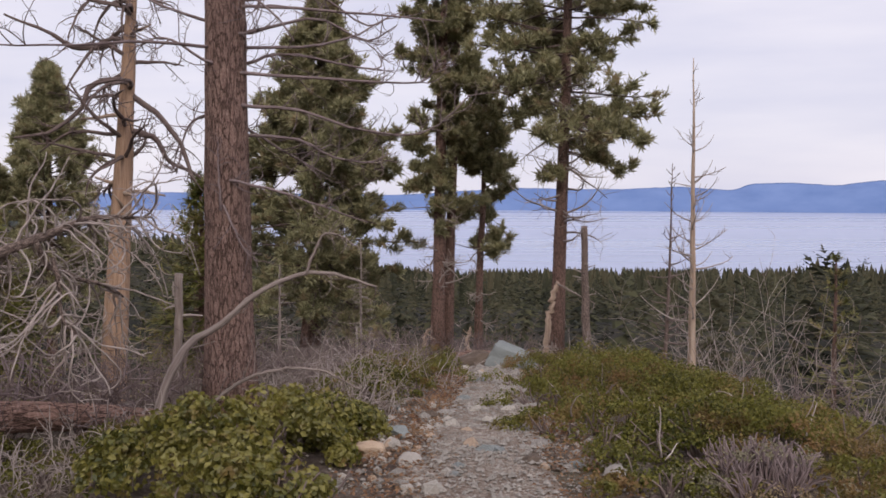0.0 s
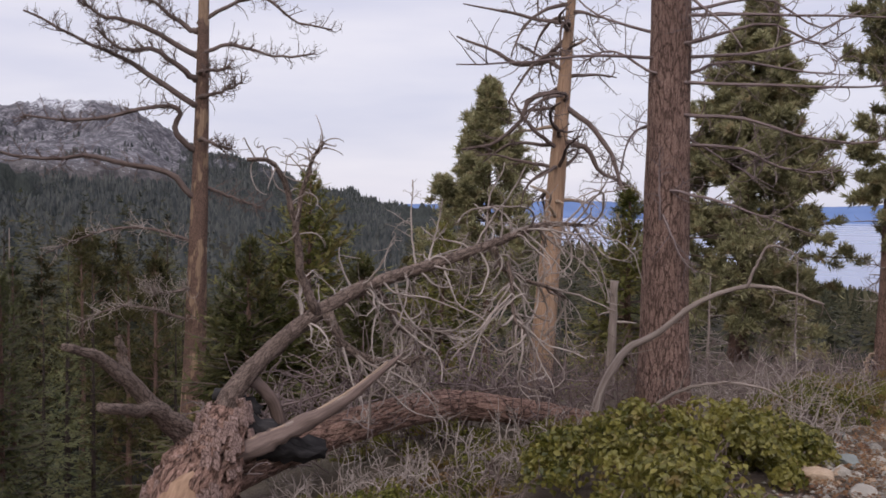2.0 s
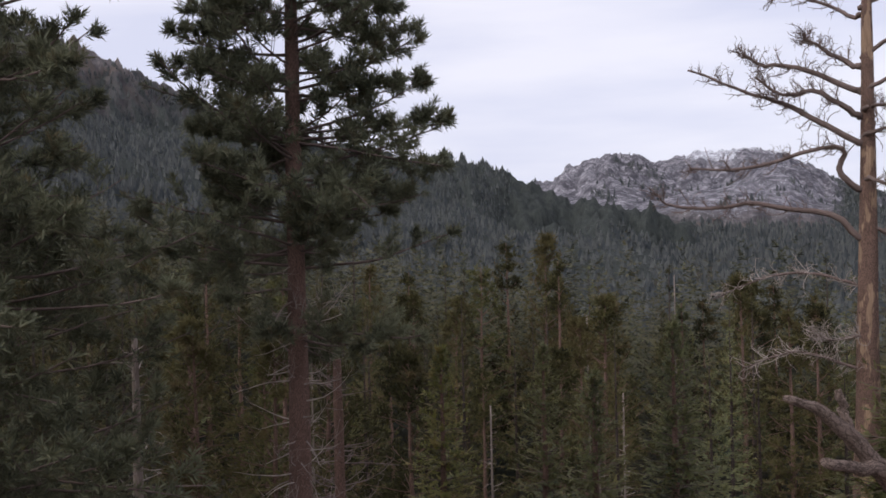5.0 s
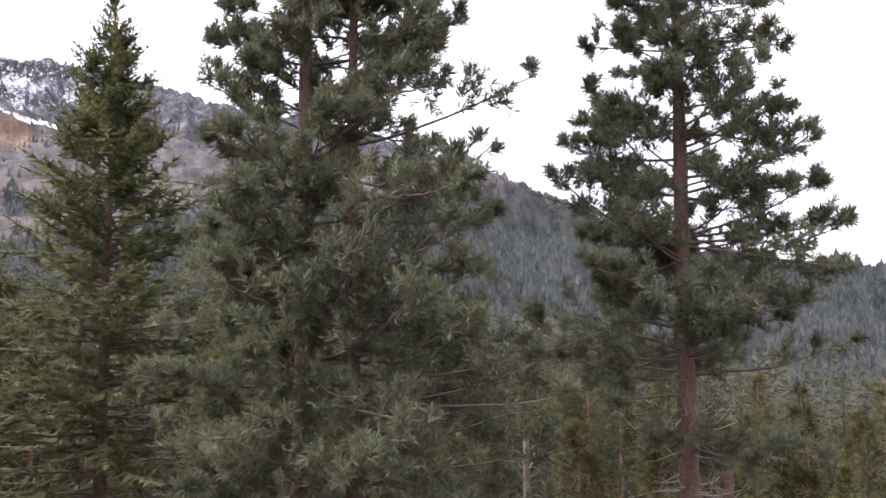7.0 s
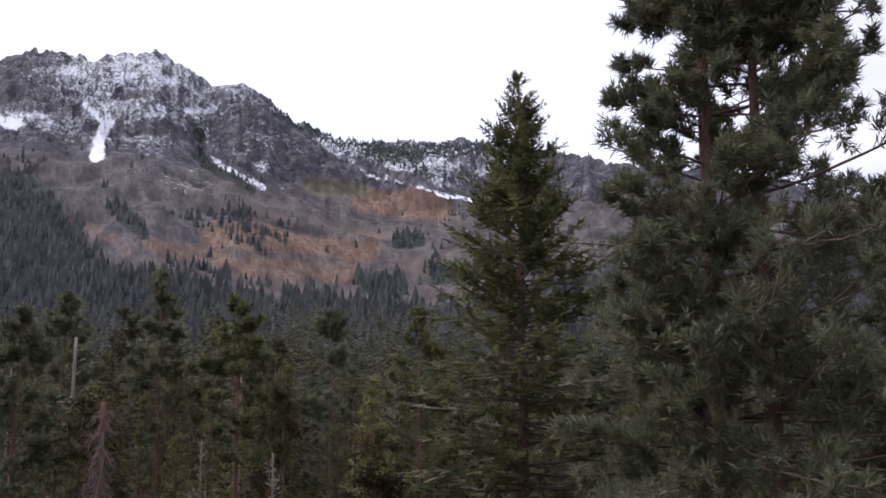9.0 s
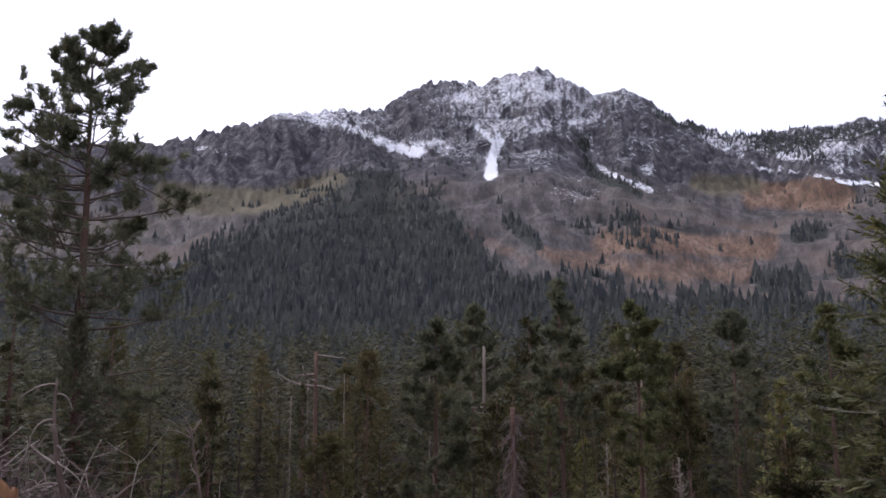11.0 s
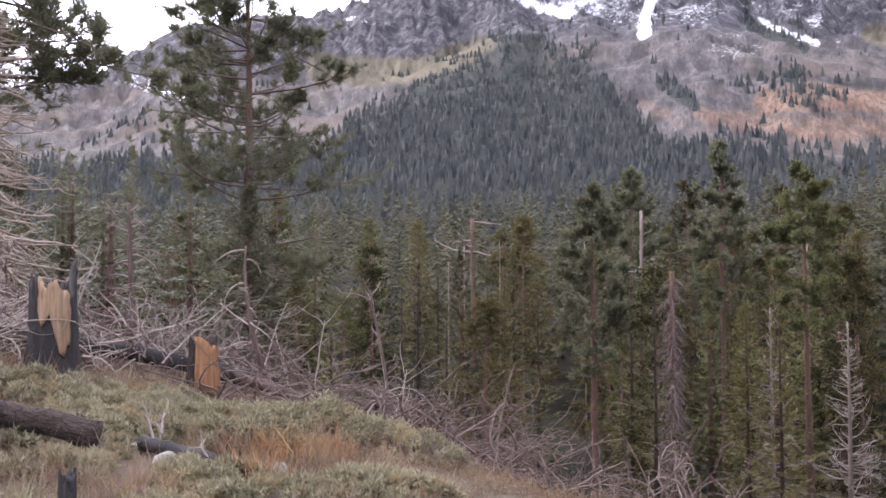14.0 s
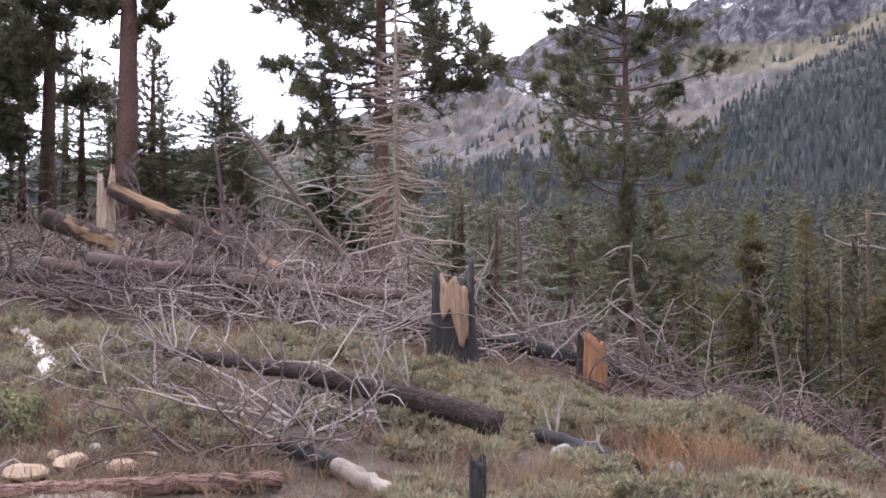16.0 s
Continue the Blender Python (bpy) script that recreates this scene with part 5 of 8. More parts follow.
pine("pine", (2.04, 17.92, gz(2.04, 17.92)), 10.2, 0.13, (0.32, 1.0), (1.1, 1.65, 1.95, 1.85, 1.65, 1.25, 0.4), "tall pine with tiered crown and straight reddish trunk", 130, 0.16, 20, 7, 3,
     (0.35, 0), -0.25, 0.04, dead=34, dead_zone=(0.2, 0.5), dead_len=1.3, width=0.125, bias=(0, 0.12))
pine("pine", (-15.4, 39.1, gz(-15.4, 39.1)), 6.3 - gz(-15.4, 39.1), 0.26, (0.3, 1.0), (3.0, 3.6, 3.4, 2.85, 2.0, 1.1, 0.15), "dense pointed pine on the slope below the ridge", 150, 0.3, 18, 7, 4)

for x, y, top, wide, m, label in ((-13.72, 22.14, 2.1, 4.6, NEEDLE_YELLOW, "yellow-green young fir below the ridge"), (-5.87, 24.33, 1.85, 2.3, NEEDLE_YELLOW, "green young fir standing close behind a large trunk"),
                                  (-11.5, 25.6, 0.8, 3.6, NEEDLE_YELLOW, "yellow-green young fir below the ridge"), (-10.6, 19.3, 0.2, 2.8, NEEDLE_OLIVE, "small green fir on the slope below the ridge"), (-13.9, 19.7, 0.5, 3.4, NEEDLE_OLIVE, "small green fir on the slope below the ridge")):
    fir("fir", (x, y, gz(x, y)), top - gz(x, y), 0.13, (wide, wide * 0.92, wide * 0.75, wide * 0.55, wide * 0.32, 0.12), label, 150, m, 0.3, subs=12)

dead_tree("dead_pine", (3.05, 12.16, gz(3.05, 12.16) - 0.05), 3.3 - gz(3.05, 12.16), 0.055, "thin grey dead tree with upswept bare branches on the ridge edge", 56, (0.15, 0.97), (0.8, 0.14), (-0.1, 0.35), 0.6, 0.4, 2, 0.3,
          (-0.05, 0), 0.006, WOOD_TAN, TWIG_GREY, 0.009)
dead_tree("dead_pine", (2.85, 12.75, gz(2.85, 12.75) - 0.05), 2.05 - gz(2.85, 12.75), 0.03, "very thin dead sapling with short bare branches", 34, (0.15, 0.97), (0.45, 0.12), (-0.1, 0.4), 0.5, 0.4, 2, 0.3, (0.02, 0), 0.005, WOOD_BROWN, TWIG_BROWN, 0.009)
dead_tree("snag_pole", (2.46, 16.86, gz(2.46, 16.86) - 0.05), 2.3, 0.075, "broken grey-brown snag pole with a leaning splinter", 8, (0.3, 0.95), (0.35, 0.15), (0, 0.3), 0.1, 0.5, 2, 0.3, (-0.09, 0), 0.055, LIMB_GREY)
dead_tree("dead_sapling", (-1.43, 17.48, gz(-1.43, 17.48) - 0.03), 0.85 - gz(-1.43, 17.48), 0.02, "grey dead sapling with dense drooping twigs", 60, (0.05, 0.95), (0.5, 0.1), (-0.3, 0.2), -0.1, 0.3, 3, 0.3, br=0.006)
dead_tree("dead_sapling", (-2.6, 15.9, gz(-2.6, 15.9) - 0.03), 0.5 - gz(-2.6, 15.9), 0.03, "small grey dead sapling", 30, (0.1, 0.95), (0.5, 0.1), (-0.2, 0.2), 0.0, 0.4, 3, 0.3, br=0.006)
dead_tree("snag_pole", (-2.75, 10.3, gz(-2.75, 10.3) - 0.03), 0.8 - gz(-2.75, 10.3), 0.05, "short broken grey snag pole", 4, (0.4, 0.95), (0.3, 0.15), (0, 0.3), 0.1, 0.5, 1, 0.3, (0.03, 0), 0.045, WOOD_GREY)

pine("pine", (-30.2, 11.4, gz(-30.2, 11.4)), 21.5 - gz(-30.2, 11.4), 0.42, (0.3, 1.0), (4.5, 5.3, 4.8, 4.0, 3.3, 2.6, 0.9), "tall dark pine with tufted boughs rising from the valley side", 205, 0.33, 26, 8, 4, (0.3, 0.1), -0.15, 0.15,
     leaf_mat=NEEDLE_DEEP, dead=80, dead_zone=(0.05, 0.4), dead_len=2.4, width=0.09)
pine("pine", (-28.45, -0.35, gz(-28.45, -0.35)), 22.0 - gz(-28.45, -0.35), 0.36, (0.06, 1.0), (6.0, 6.3, 6.0, 5.2, 4.2, 3.4, 2.8, 1.0), "large dense twin-stemmed pine on the valley side", 215, 0.34, 22, 8, 4, (0, 0), -0.15, 0.15,
     leaf_mat=NEEDLE_DEEP, dead=24, dead_zone=(0.02, 0.2), dead_len=2.0, width=0.095, bias=(90, 0.28), second=(0.05, 1.35, 0.93))
fir("fir", (-44.7, -8.6, gz(-44.7, -8.6)), 17.6 - gz(-44.7, -8.6), 0.36, [np.interp(d, (0, 2.5, 5, 8, 12, 16, 22), (0.2, 1.45, 2.6, 3.8, 5.0, 5.9, 6.4)) for d in np.linspace(17.6 - gz(-44.7, -8.6), 0, 24)], "tall spired fir with layered drooping green boughs", 400, spray=0.3, subs=22, blades=5)
fir("fir", (-48.5, -17.0, gz(-48.5, -17.0)), 3.5 - gz(-48.5, -17.0), 0.22, (3.6, 3.4, 2.9, 2.2, 1.4, 0.2), "yellow-green young conifer in the valley", 170, NEEDLE_YELLOW, 0.45, subs=9, width=0.12)
for x, y, top, wide, low, m in ((-56.1, -27.9, 8.3, 2.9, 0.6, NEEDLE_FIR), (-60.8, -36.2, 11.2, 2.7, 0.5, NEEDLE_DEEP), (-61.5, -44.1, 10.0, 3.4, 0.5, NEEDLE_DEEP), (-67.7, -20.1, 8.7, 3.0, 0.5, NEEDLE_FIR), (-48.0, -37.3, 7.3, 3.0, 0.45, NEEDLE_DEEP), (-75.1, -29.4, 9.7, 3.4, 0.5, NEEDLE_DEEP)):
    pine("pine", (x, y, gz(x, y)), top - gz(x, y), 0.28, (low, 1.0), (wide * 0.75, wide, wide * 0.98, wide * 0.85, wide * 0.6, 0.4), "round-crowned pine in the valley woods", 62, 0.42, 14, 5, 2, (0.2, 0), leaf_mat=m, width=0.14)
pine("pine", (-24.9, -38.5, gz(-24.9, -38.5)), 18.5 - gz(-24.9, -38.5), 0.3, (0.28, 1.0), (5.6, 6.6, 6.1, 5.2, 4.2, 3.1, 1.2), "tall open pine with tufted needles above the valley woods", 100, 0.33, 26, 6, 3, (0.3, 0), -0.1, 0.3,
     leaf_mat=NEEDLE_DEEP, dead=30, dead_zone=(0.08, 0.36), dead_len=2.0, width=0.09)
fir("fir", (-22.6, -35.2, gz(-22.6, -35.2)), 5.8 - gz(-22.6, -35.2), 0.2, (0.6, 1.8, 2.6, 2.3, 1.6, 0.9, 0.15), "dark fir with bare lower stem below the ridge", 150, NEEDLE_DEEP, 0.4, 0.3, subs=8)
pine("pine", (-10.7, -31.1, gz(-10.7, -31.1)), 15.5, 0.3, (0.26, 1.0), (3.8, 5.2, 5.4, 4.9, 4.0, 2.8, 1.0), "large pine with flat tiers of boughs on the ridge", 105, 0.33, 26, 8, 4, (0.1, 0), 0.0, 0.06,
     leaf_mat=NEEDLE_DEEP, dead=14, dead_zone=(0.15, 0.4), dead_len=2.2, width=0.09)
dead_tree("dead_spruce", (-8.4, -23.4, gz(-8.4, -23.4) - 0.1), 8.9 - gz(-8.4, -23.4), 0.13, "tan dead spruce with rings of thin drooping branches", 260, (0.05, 0.97), (2.1, 0.25), (-0.5, 0.05), 0.12, 0.15, 4, 0.25, (0.05, 0),
          0.02, TWIG_TAN, TWIG_TAN, 0.026)
pine("pine", (-3.28, -35.8, gz(-3.28, -35.8)), 16.5, 0.42, (0.4, 1.0), (2.4, 2.8, 2.6, 2.3, 1.8, 1.0), "tall straight-trunked pine on the ridge", 90, 0.38, 18, 6, 3, (0.05, 0), leaf_mat=NEEDLE_DEEP, dead=10, dead_zone=(0.2, 0.45), dead_len=1.5)
pine("pine", (-0.9, -40.9, gz(-0.9, -40.9)), 17, 0.28, (0.2, 1.0), (2.8, 3.2, 3.0, 2.6, 2.0, 0.6), "dense dark pine on the ridge", 100, 0.42, 18, 6, 3, leaf_mat=NEEDLE_DEEP)
pine("pine", (1.6, -39.0, gz(1.6, -39.0)), 18, 0.3, (0.12, 1.0), (3.2, 3.6, 3.4, 3.0, 2.4, 0.8), "dense dark pine on the ridge", 110, 0.42, 18, 6, 3, leaf_mat=NEEDLE_DEEP)
fir("fir", (-7.6, -42.2, gz(-7.6, -42.2)), 10.9 - gz(-7.6, -42.2), 0.2, (2.6, 2.6, 2.3, 1.8, 1.1, 0.15), "young dark fir on the ridge", 150, NEEDLE_DEEP, 0.42, subs=8)
fir("fir", (-5.0, -44.0, gz(-5.0, -44.0)), 12.0 - gz(-5.0, -44.0), 0.2, (2.6, 2.6, 2.3, 1.8, 1.1, 0.15), "young dark fir on the ridge", 150, NEEDLE_DEEP, 0.42, subs=8)
fir("fir", (-12.0, -41.0, gz(-12.0, -41.0)), 9.0 - gz(-12.0, -41.0), 0.2, (2.8, 2.7, 2.3, 1.8, 1.1, 0.15), "young dark fir on the ridge", 150, NEEDLE_DEEP, 0.42, subs=8)
fir("fir", (-18.05, 28.9, gz(-18.05, 28.9)), 2.5 - gz(-18.05, 28.9), 0.16, (2.6, 2.5, 2.1, 1.5, 0.8, 0.1), "yellow-green young fir beyond the fallen tree", 190, NEEDLE_YELLOW, 0.34, subs=8)
fir("fir", (-7.9, 32.0, gz(-7.9, 32.0)), 2.3 - gz(-7.9, 32.0), 0.16, (2.3, 2.2, 1.8, 1.3, 0.7, 0.1), "green young fir below the ridge", 180, NEEDLE_FIR, 0.34, subs=8)
fir("fir", (9.2, 23.3, gz(9.2, 23.3)), 0.2 - gz(9.2, 23.3), 0.09, (1.35, 1.3, 1.1, 0.85, 0.5, 0.1), "small yellowish conifer on the slope to the lake", 80, NEEDLE_YELLOW, 0.2, 0.2, subs=9, blades=6, width=0.1)
fir("fir", (-32.5, 29.9, gz(-32.5, 29.9)), -1.0 - gz(-32.5, 29.9), 0.2, (2.4, 2.33, 2.04, 1.63, 1.08, 0.12), "green fir with layered boughs on the valley side", 190, NEEDLE_FIR, 0.36, subs=9)
fir("fir", (-33.0, 22.9, gz(-33.0, 22.9)), -2.4 - gz(-33.0, 22.9), 0.2, (2.0, 1.94, 1.7, 1.36, 0.9, 0.12), "green fir with layered boughs on the valley side", 190, NEEDLE_FIR, 0.36, subs=9)
fir("fir", (-31.7, 17.5, gz(-31.7, 17.5)), -2.0 - gz(-31.7, 17.5), 0.2, (2.1, 2.04, 1.78, 1.43, 0.95, 0.12), "olive-green fir on the valley side", 190, NEEDLE_YELLOW, 0.36, subs=9)
fir("fir", (-27.1, 20.8, gz(-27.1, 20.8)), -2.7 - gz(-27.1, 20.8), 0.2, (1.7, 1.65, 1.44, 1.16, 0.77, 0.12), "small green fir on the valley side", 190, NEEDLE_FIR, 0.36, subs=9)
fir("fir", (-28.3, 25.5, gz(-28.3, 25.5)), -1.4 - gz(-28.3, 25.5), 0.2, (2.3, 2.23, 1.95, 1.56, 1.03, 0.12), "green fir with layered boughs on the valley side", 190, NEEDLE_FIR, 0.36, subs=9)
dead_tree("red_snag", (-33.4, 14.2, gz(-33.4, 14.2)), -2.3 - gz(-33.4, 14.2), 0.27, "dead reddish trunk with bare drooping branches", 60, (0.1, 0.98), (2.6, 1.6), (-0.2, 0.0), 0.15, 0.4, 5, 0.3, (0, 0), 0.16, BARK_PINE, TWIG_MAUVE, 0.02)
dead_tree("grey_snag", (-33.6, 7.15, gz(-33.6, 7.15)), -1.1 - gz(-33.6, 7.15), 0.26, "broken grey snag with short bare branches", 34, (0.1, 0.98), (1.2, 1.0), (-0.1, 0.1), 0.1, 0.5, 4, 0.3, (0, 0), 0.1, WOOD_GREY, TWIG_GREY, 0.02)
dead_tree("white_snag", (-57.8, -40.7, gz(-57.8, -40.7)), 6.95 - gz(-57.8, -40.7), 0.2, "broken pale snag among the valley conifers", 20, (0.5, 0.98), (1.8, 0.8), (0, 0.2), 0.1, 0.5, 3, 0.3, (0, 0), 0.1, WOOD_GREY, TWIG_GREY, 0.03)
dead_tree("red_snag", (-46.3, -30.8, gz(-46.3, -30.8)), 2.5 - gz(-46.3, -30.8), 0.3, "red-barked dead conifer with drooping bare twigs", 260, (0.3, 0.98), (1.9, 0.9), (-0.7, -0.4), -0.5, 0.3, 7, 0.35, (0, 0), 0.12, BARK_PINE, TWIG_MAUVE, 0.028)
fir("fir", (-56.1, -39.6, gz(-56.1, -39.6)), 2.1 - gz(-56.1, -39.6), 0.24, (2.9, 2.8, 2.5, 2.1, 1.5, 0.9, 0.15), "green fir with layered boughs below a pale snag", 240, NEEDLE_FIR, 0.42, subs=9)
fir("fir", (-63.6, -31.7, gz(-63.6, -31.7)), 2.2 - gz(-63.6, -31.7), 0.24, (2.9, 2.8, 2.6, 2.2, 1.7, 1.1, 0.2), "olive-green fir before an orange-stained snag", 200, NEEDLE_YELLOW, 0.45, subs=9)
fir("fir", (-51.7, -31.8, gz(-51.7, -31.8)), 2.9 - gz(-51.7, -31.8), 0.22, (2.3, 2.2, 2.0, 1.7, 1.2, 0.5, 0.1), "narrow green fir in the valley", 220, NEEDLE_FIR, 0.42, subs=9)
fir("fir", (-49.2, -28.1, gz(-49.2, -28.1)), 0.7 - gz(-49.2, -28.1), 0.2, (2.0, 2.0, 1.8, 1.6, 1.3, 0.9, 0.2), "yellow-green young conifer in the valley", 170, NEEDLE_YELLOW, 0.45, subs=9, width=0.12)
dead_tree("grey_snag", (-48.9, -26.5, gz(-48.9, -26.5)), 0.55 - gz(-48.9, -26.5), 0.2, "dead conifer with a bare grey forked top", 110, (0.35, 0.99), (1.9, 0.5), (-0.1, 0.5), 0.1, 0.3, 5, 0.35, (0, 0), 0.03, WOOD_GREY, TWIG_GREY, 0.022)
dead_tree("grey_snag", (-46.0, -21.1, gz(-46.0, -21.1)), -gz(-46.0, -21.1), 0.2, "dead conifer with a fan of bare pale twigs", 120, (0.4, 0.99), (2.0, 0.4), (-0.1, 0.4), 0.15, 0.3, 5, 0.35, (0, 0), 0.03, WOOD_GREY, TWIG_GREY, 0.022)
fir("fir", (-52.8, -53.3, gz(-52.8, -53.3)), 4.4 - gz(-52.8, -53.3), 0.24, (3.0, 2.9, 2.6, 2.1, 1.5, 0.8, 0.15), "dark green fir before a topless dead tree", 200, NEEDLE_FOREST, 0.42, subs=9)
dead_tree("topless_snag", (-57.5, -56.7, gz(-57.5, -56.7)), 7.3 - gz(-57.5, -56.7), 0.17, "topless dead tree with a few level bare arms", 6, (0.85, 0.99), (3.0, 2.4), (0.05, 0.05), 0.0, 0.2, 2, 0.2, (0, 0), 0.15, BARK_PINE, WOOD_GREY, 0.08)
dead_tree("red_snag", (-66.5, -33.0, gz(-66.5, -33.0)), 5.2 - gz(-66.5, -33.0), 0.16, "orange-stained dead conifer in the valley", 60, (0.5, 0.98), (1.8, 0.8), (-0.2, 0.0), 0.0, 0.4, 4, 0.3, (0, 0), 0.06, WOOD_TAN, TWIG_MAUVE, 0.03)
# thin pale poles
for k, (x, y, top) in enumerate([(-45.0, 28.0, -6.8), (-42.0, 34.5, -6.4), (-43.0, 33.6, -5.6), (-52.0, 40, -3), (-70, -70, 6), (-73, -68, 6.5), (-80, -74, 7), (-62, -64, 4), (-84, -66, 6.5), (-50, 20, -2), (-60, 55, -1)]):
    dead_tree("white_snag", (x, y, gz(x, y)), max(top - gz(x, y), 4), 0.09, "thin pale dead pole among the conifers", 22, (0.4, 0.98), (0.9, 0.3), (-0.1, 0.1), 0.0, 0.4, 2, 0.3, (0, 0), 0.04, WOOD_GREY, TWIG_GREY, 0.02, group="dead poles in the woods")

# ---------------------------------------------------------------- the woods
TREE_LINE = ((-45, -3.2), (-24, -3.05), (-20.6, -3.0), (-19, -3.7), (-13, -3.9), (-7, -3.95), (0, -4.2), (5, -3.6), (8, -2.7), (12, -2.2), (18, -1.8), (22, -1.2), (30, -0.9), (36, 0.0), (41, 1.2), (47, 1.7), (51, 1.8), (55, 1.2), (60, 1.3), (75, 3.3), (90, 5.3), (100, 6.2),
             (110, 6.9), (117, 7.3), (125, 6.7), (135, 6.2), (150, 6.2), (165, 7), (182, 7))
HEROES = [(-30.2, 11.4, 7), (-28.4, 0.3, 8), (-44.7, -8.6, 8), (-24.9, -38.5, 7), (-48.5, -17, 5), (-21.8, 27.5, 4), (-15.4, 39, 5), (-9.8, 29.5, 4), (-18, 28.9, 4),
          (-57.8, -40.7, 3), (-46.3, -30.8, 3), (-22.6, -35.2, 5), (-10.7, -31, 6), (-57.5, -56.7, 4), (-53.2, -53.0, 3), (-63.6, -31.7, 3), (-32.5, 29.9, 4), (-33, 22.9, 3.5), (-31.7, 17.5, 3.5), (-28.3, 25.5, 3.5), (-33.5, 10, 4), (9.2, 23.3, 3)]


def tree_line(az):
    a, e = np.array(TREE_LINE).T
    return np.interp(az, a, e)


def scatter(count, r0, r1, a0, a1, space):
    """Places spread over a ring sector, kept apart, evenly over its area."""
    out, cells = [], {}
    for _ in range(count * 12):
        r, a = math.sqrt(RNG.uniform(r0 * r0, r1 * r1)), RNG.uniform(a0, a1)
        x, y = -math.sin(radians(a)) * r, math.cos(radians(a)) * r
        c = (int(x // space), int(y // space))
        if any(math.hypot(x - p, y - q) < space for i in (-1, 0, 1) for j in (-1, 0, 1) for p, q in cells.get((c[0] + i, c[1] + j), ())):
            continue
        if any(math.hypot(x - hx, y - hy) < hr for hx, hy, hr in HEROES):
            continue
        cells.setdefault(c, []).append((x, y))
        out.append((x, y, r, a))
        if len(out) == count:
            break
    return out


def fitted_height(x, y, r, az, want, spread=5.0):
    """A tree's height, such that the woods keep under their own skyline."""
    z = float(land_z(np.array([x]), np.array([y]))[0]) if r > 400 else gz(x, y)
    limit = 1.6 + r * math.tan(radians(float(tree_line(az)) - abs(RNG.normal(0, spread))))
    return z, min(want, limit - z)


def woods():
    """The valley conifers that can be told apart."""
    kinds = []
    for k in range(6):
        tg, cg = forest_fir_geo(20, (3.0, 3.5, 4.0, 4.3, 3.6, 2.7)[k], 88 + 3 * k, 0.4, (0.04, 0.08, 0.06, 0.12, 0.2, 0.03)[k], 5, (1.0, 0.9, 1.05, 0.8, 0.75, 1.1)[k])
        kinds.append(("fir", tg.mesh("trunk", BARK_DARK), cg.mesh("crown", (NEEDLE_FOREST, NEEDLE_FOREST, NEEDLE_FIR, NEEDLE_FOREST, NEEDLE_FOREST, NEEDLE_OLIVE)[k], False), "dark green fir in the valley woods"))
    for k in range(4):
        tg, cg = forest_pine_geo(20, (3.4, 4.2, 3.8, 3.0)[k], 60 + 3 * k, (0.15, 0.25, 0.12, 0.3)[k])
        kinds.append(("pine", tg.mesh("trunk", BARK_PINE), cg.mesh("crown", (NEEDLE_FOREST, NEEDLE_FOREST, NEEDLE_OLIVE, NEEDLE_FOREST)[k], False), "green pine with reddish trunk in the valley woods"))
    done = 0
    for x, y, r, a in scatter(400, 38, 128, 24, 174, 5.9):
        z = gz(x, y)
        line = float(tree_line(a)) - np.interp(r, [38, 75, 110, 128], [6.5, 4.0, 1.2, 0.2]) - abs(RNG.normal(0, 1.3))
        h = min(RNG.uniform(17, 30), 1.6 + r * math.tan(radians(line)) - z)
        if h < 7 or (a > 140 and x > -18) or done >= 270:
            continue
        kind, trunk, crown, label = kinds[int(RNG.choice(10, p=(0.13, 0.13, 0.08, 0.12, 0.08, 0.08, 0.12, 0.12, 0.06, 0.08)))]
        e = thing(kind, (x, y, z - 0.3), label, kind + " tree", "valley conifers")
        s = h / 20
        e.scale = (max(s, 0.7) * RNG.uniform(0.85, 1.2),) * 2 + (s,)
        e.rotation_euler = (0, 0, RNG.uniform(0, 6.28))
        for name, me in (("trunk", trunk), ("crown", crown)):
            new(name, me).parent = e
        done += 1


def spires(g, x, y, z, h, r, sides=5, tiers=3):
    """Many far conifers: stacked ragged skirts of boughs."""
    m = len(x)
    i = np.arange(sides)
    n = np.roll(i, -1)
    for k in range(tiers):
        lo, hi = -0.04 + 0.96 * k / tiers * 0.95, min(0.06 + 0.94 * (k + 1.7) / tiers, 1.0)
        a = i * 2 * np.pi / sides + RNG.uniform(0, 6.3, (m, 1))
        rr = r[:, None] * (1.05 - lo) * np.where(i % 2, 1.2, 0.6) * RNG.uniform(0.75, 1.2, (m, sides))
        V = np.empty((m, sides + 1, 3))
        V[:, :sides] = np.stack([x[:, None] + rr * np.cos(a), y[:, None] + rr * np.sin(a), z[:, None] + h[:, None] * (lo + RNG.normal(0, 0.018, (m, sides)))], -1)
        V[:, -1] = np.stack([x, y, z + h * hi], -1)
        g.add(V.reshape(-1, 3), (np.stack([i, n, 0 * i + sides], -1)[None] + np.arange(m)[:, None, None] * (sides + 1)).reshape(-1, 3))


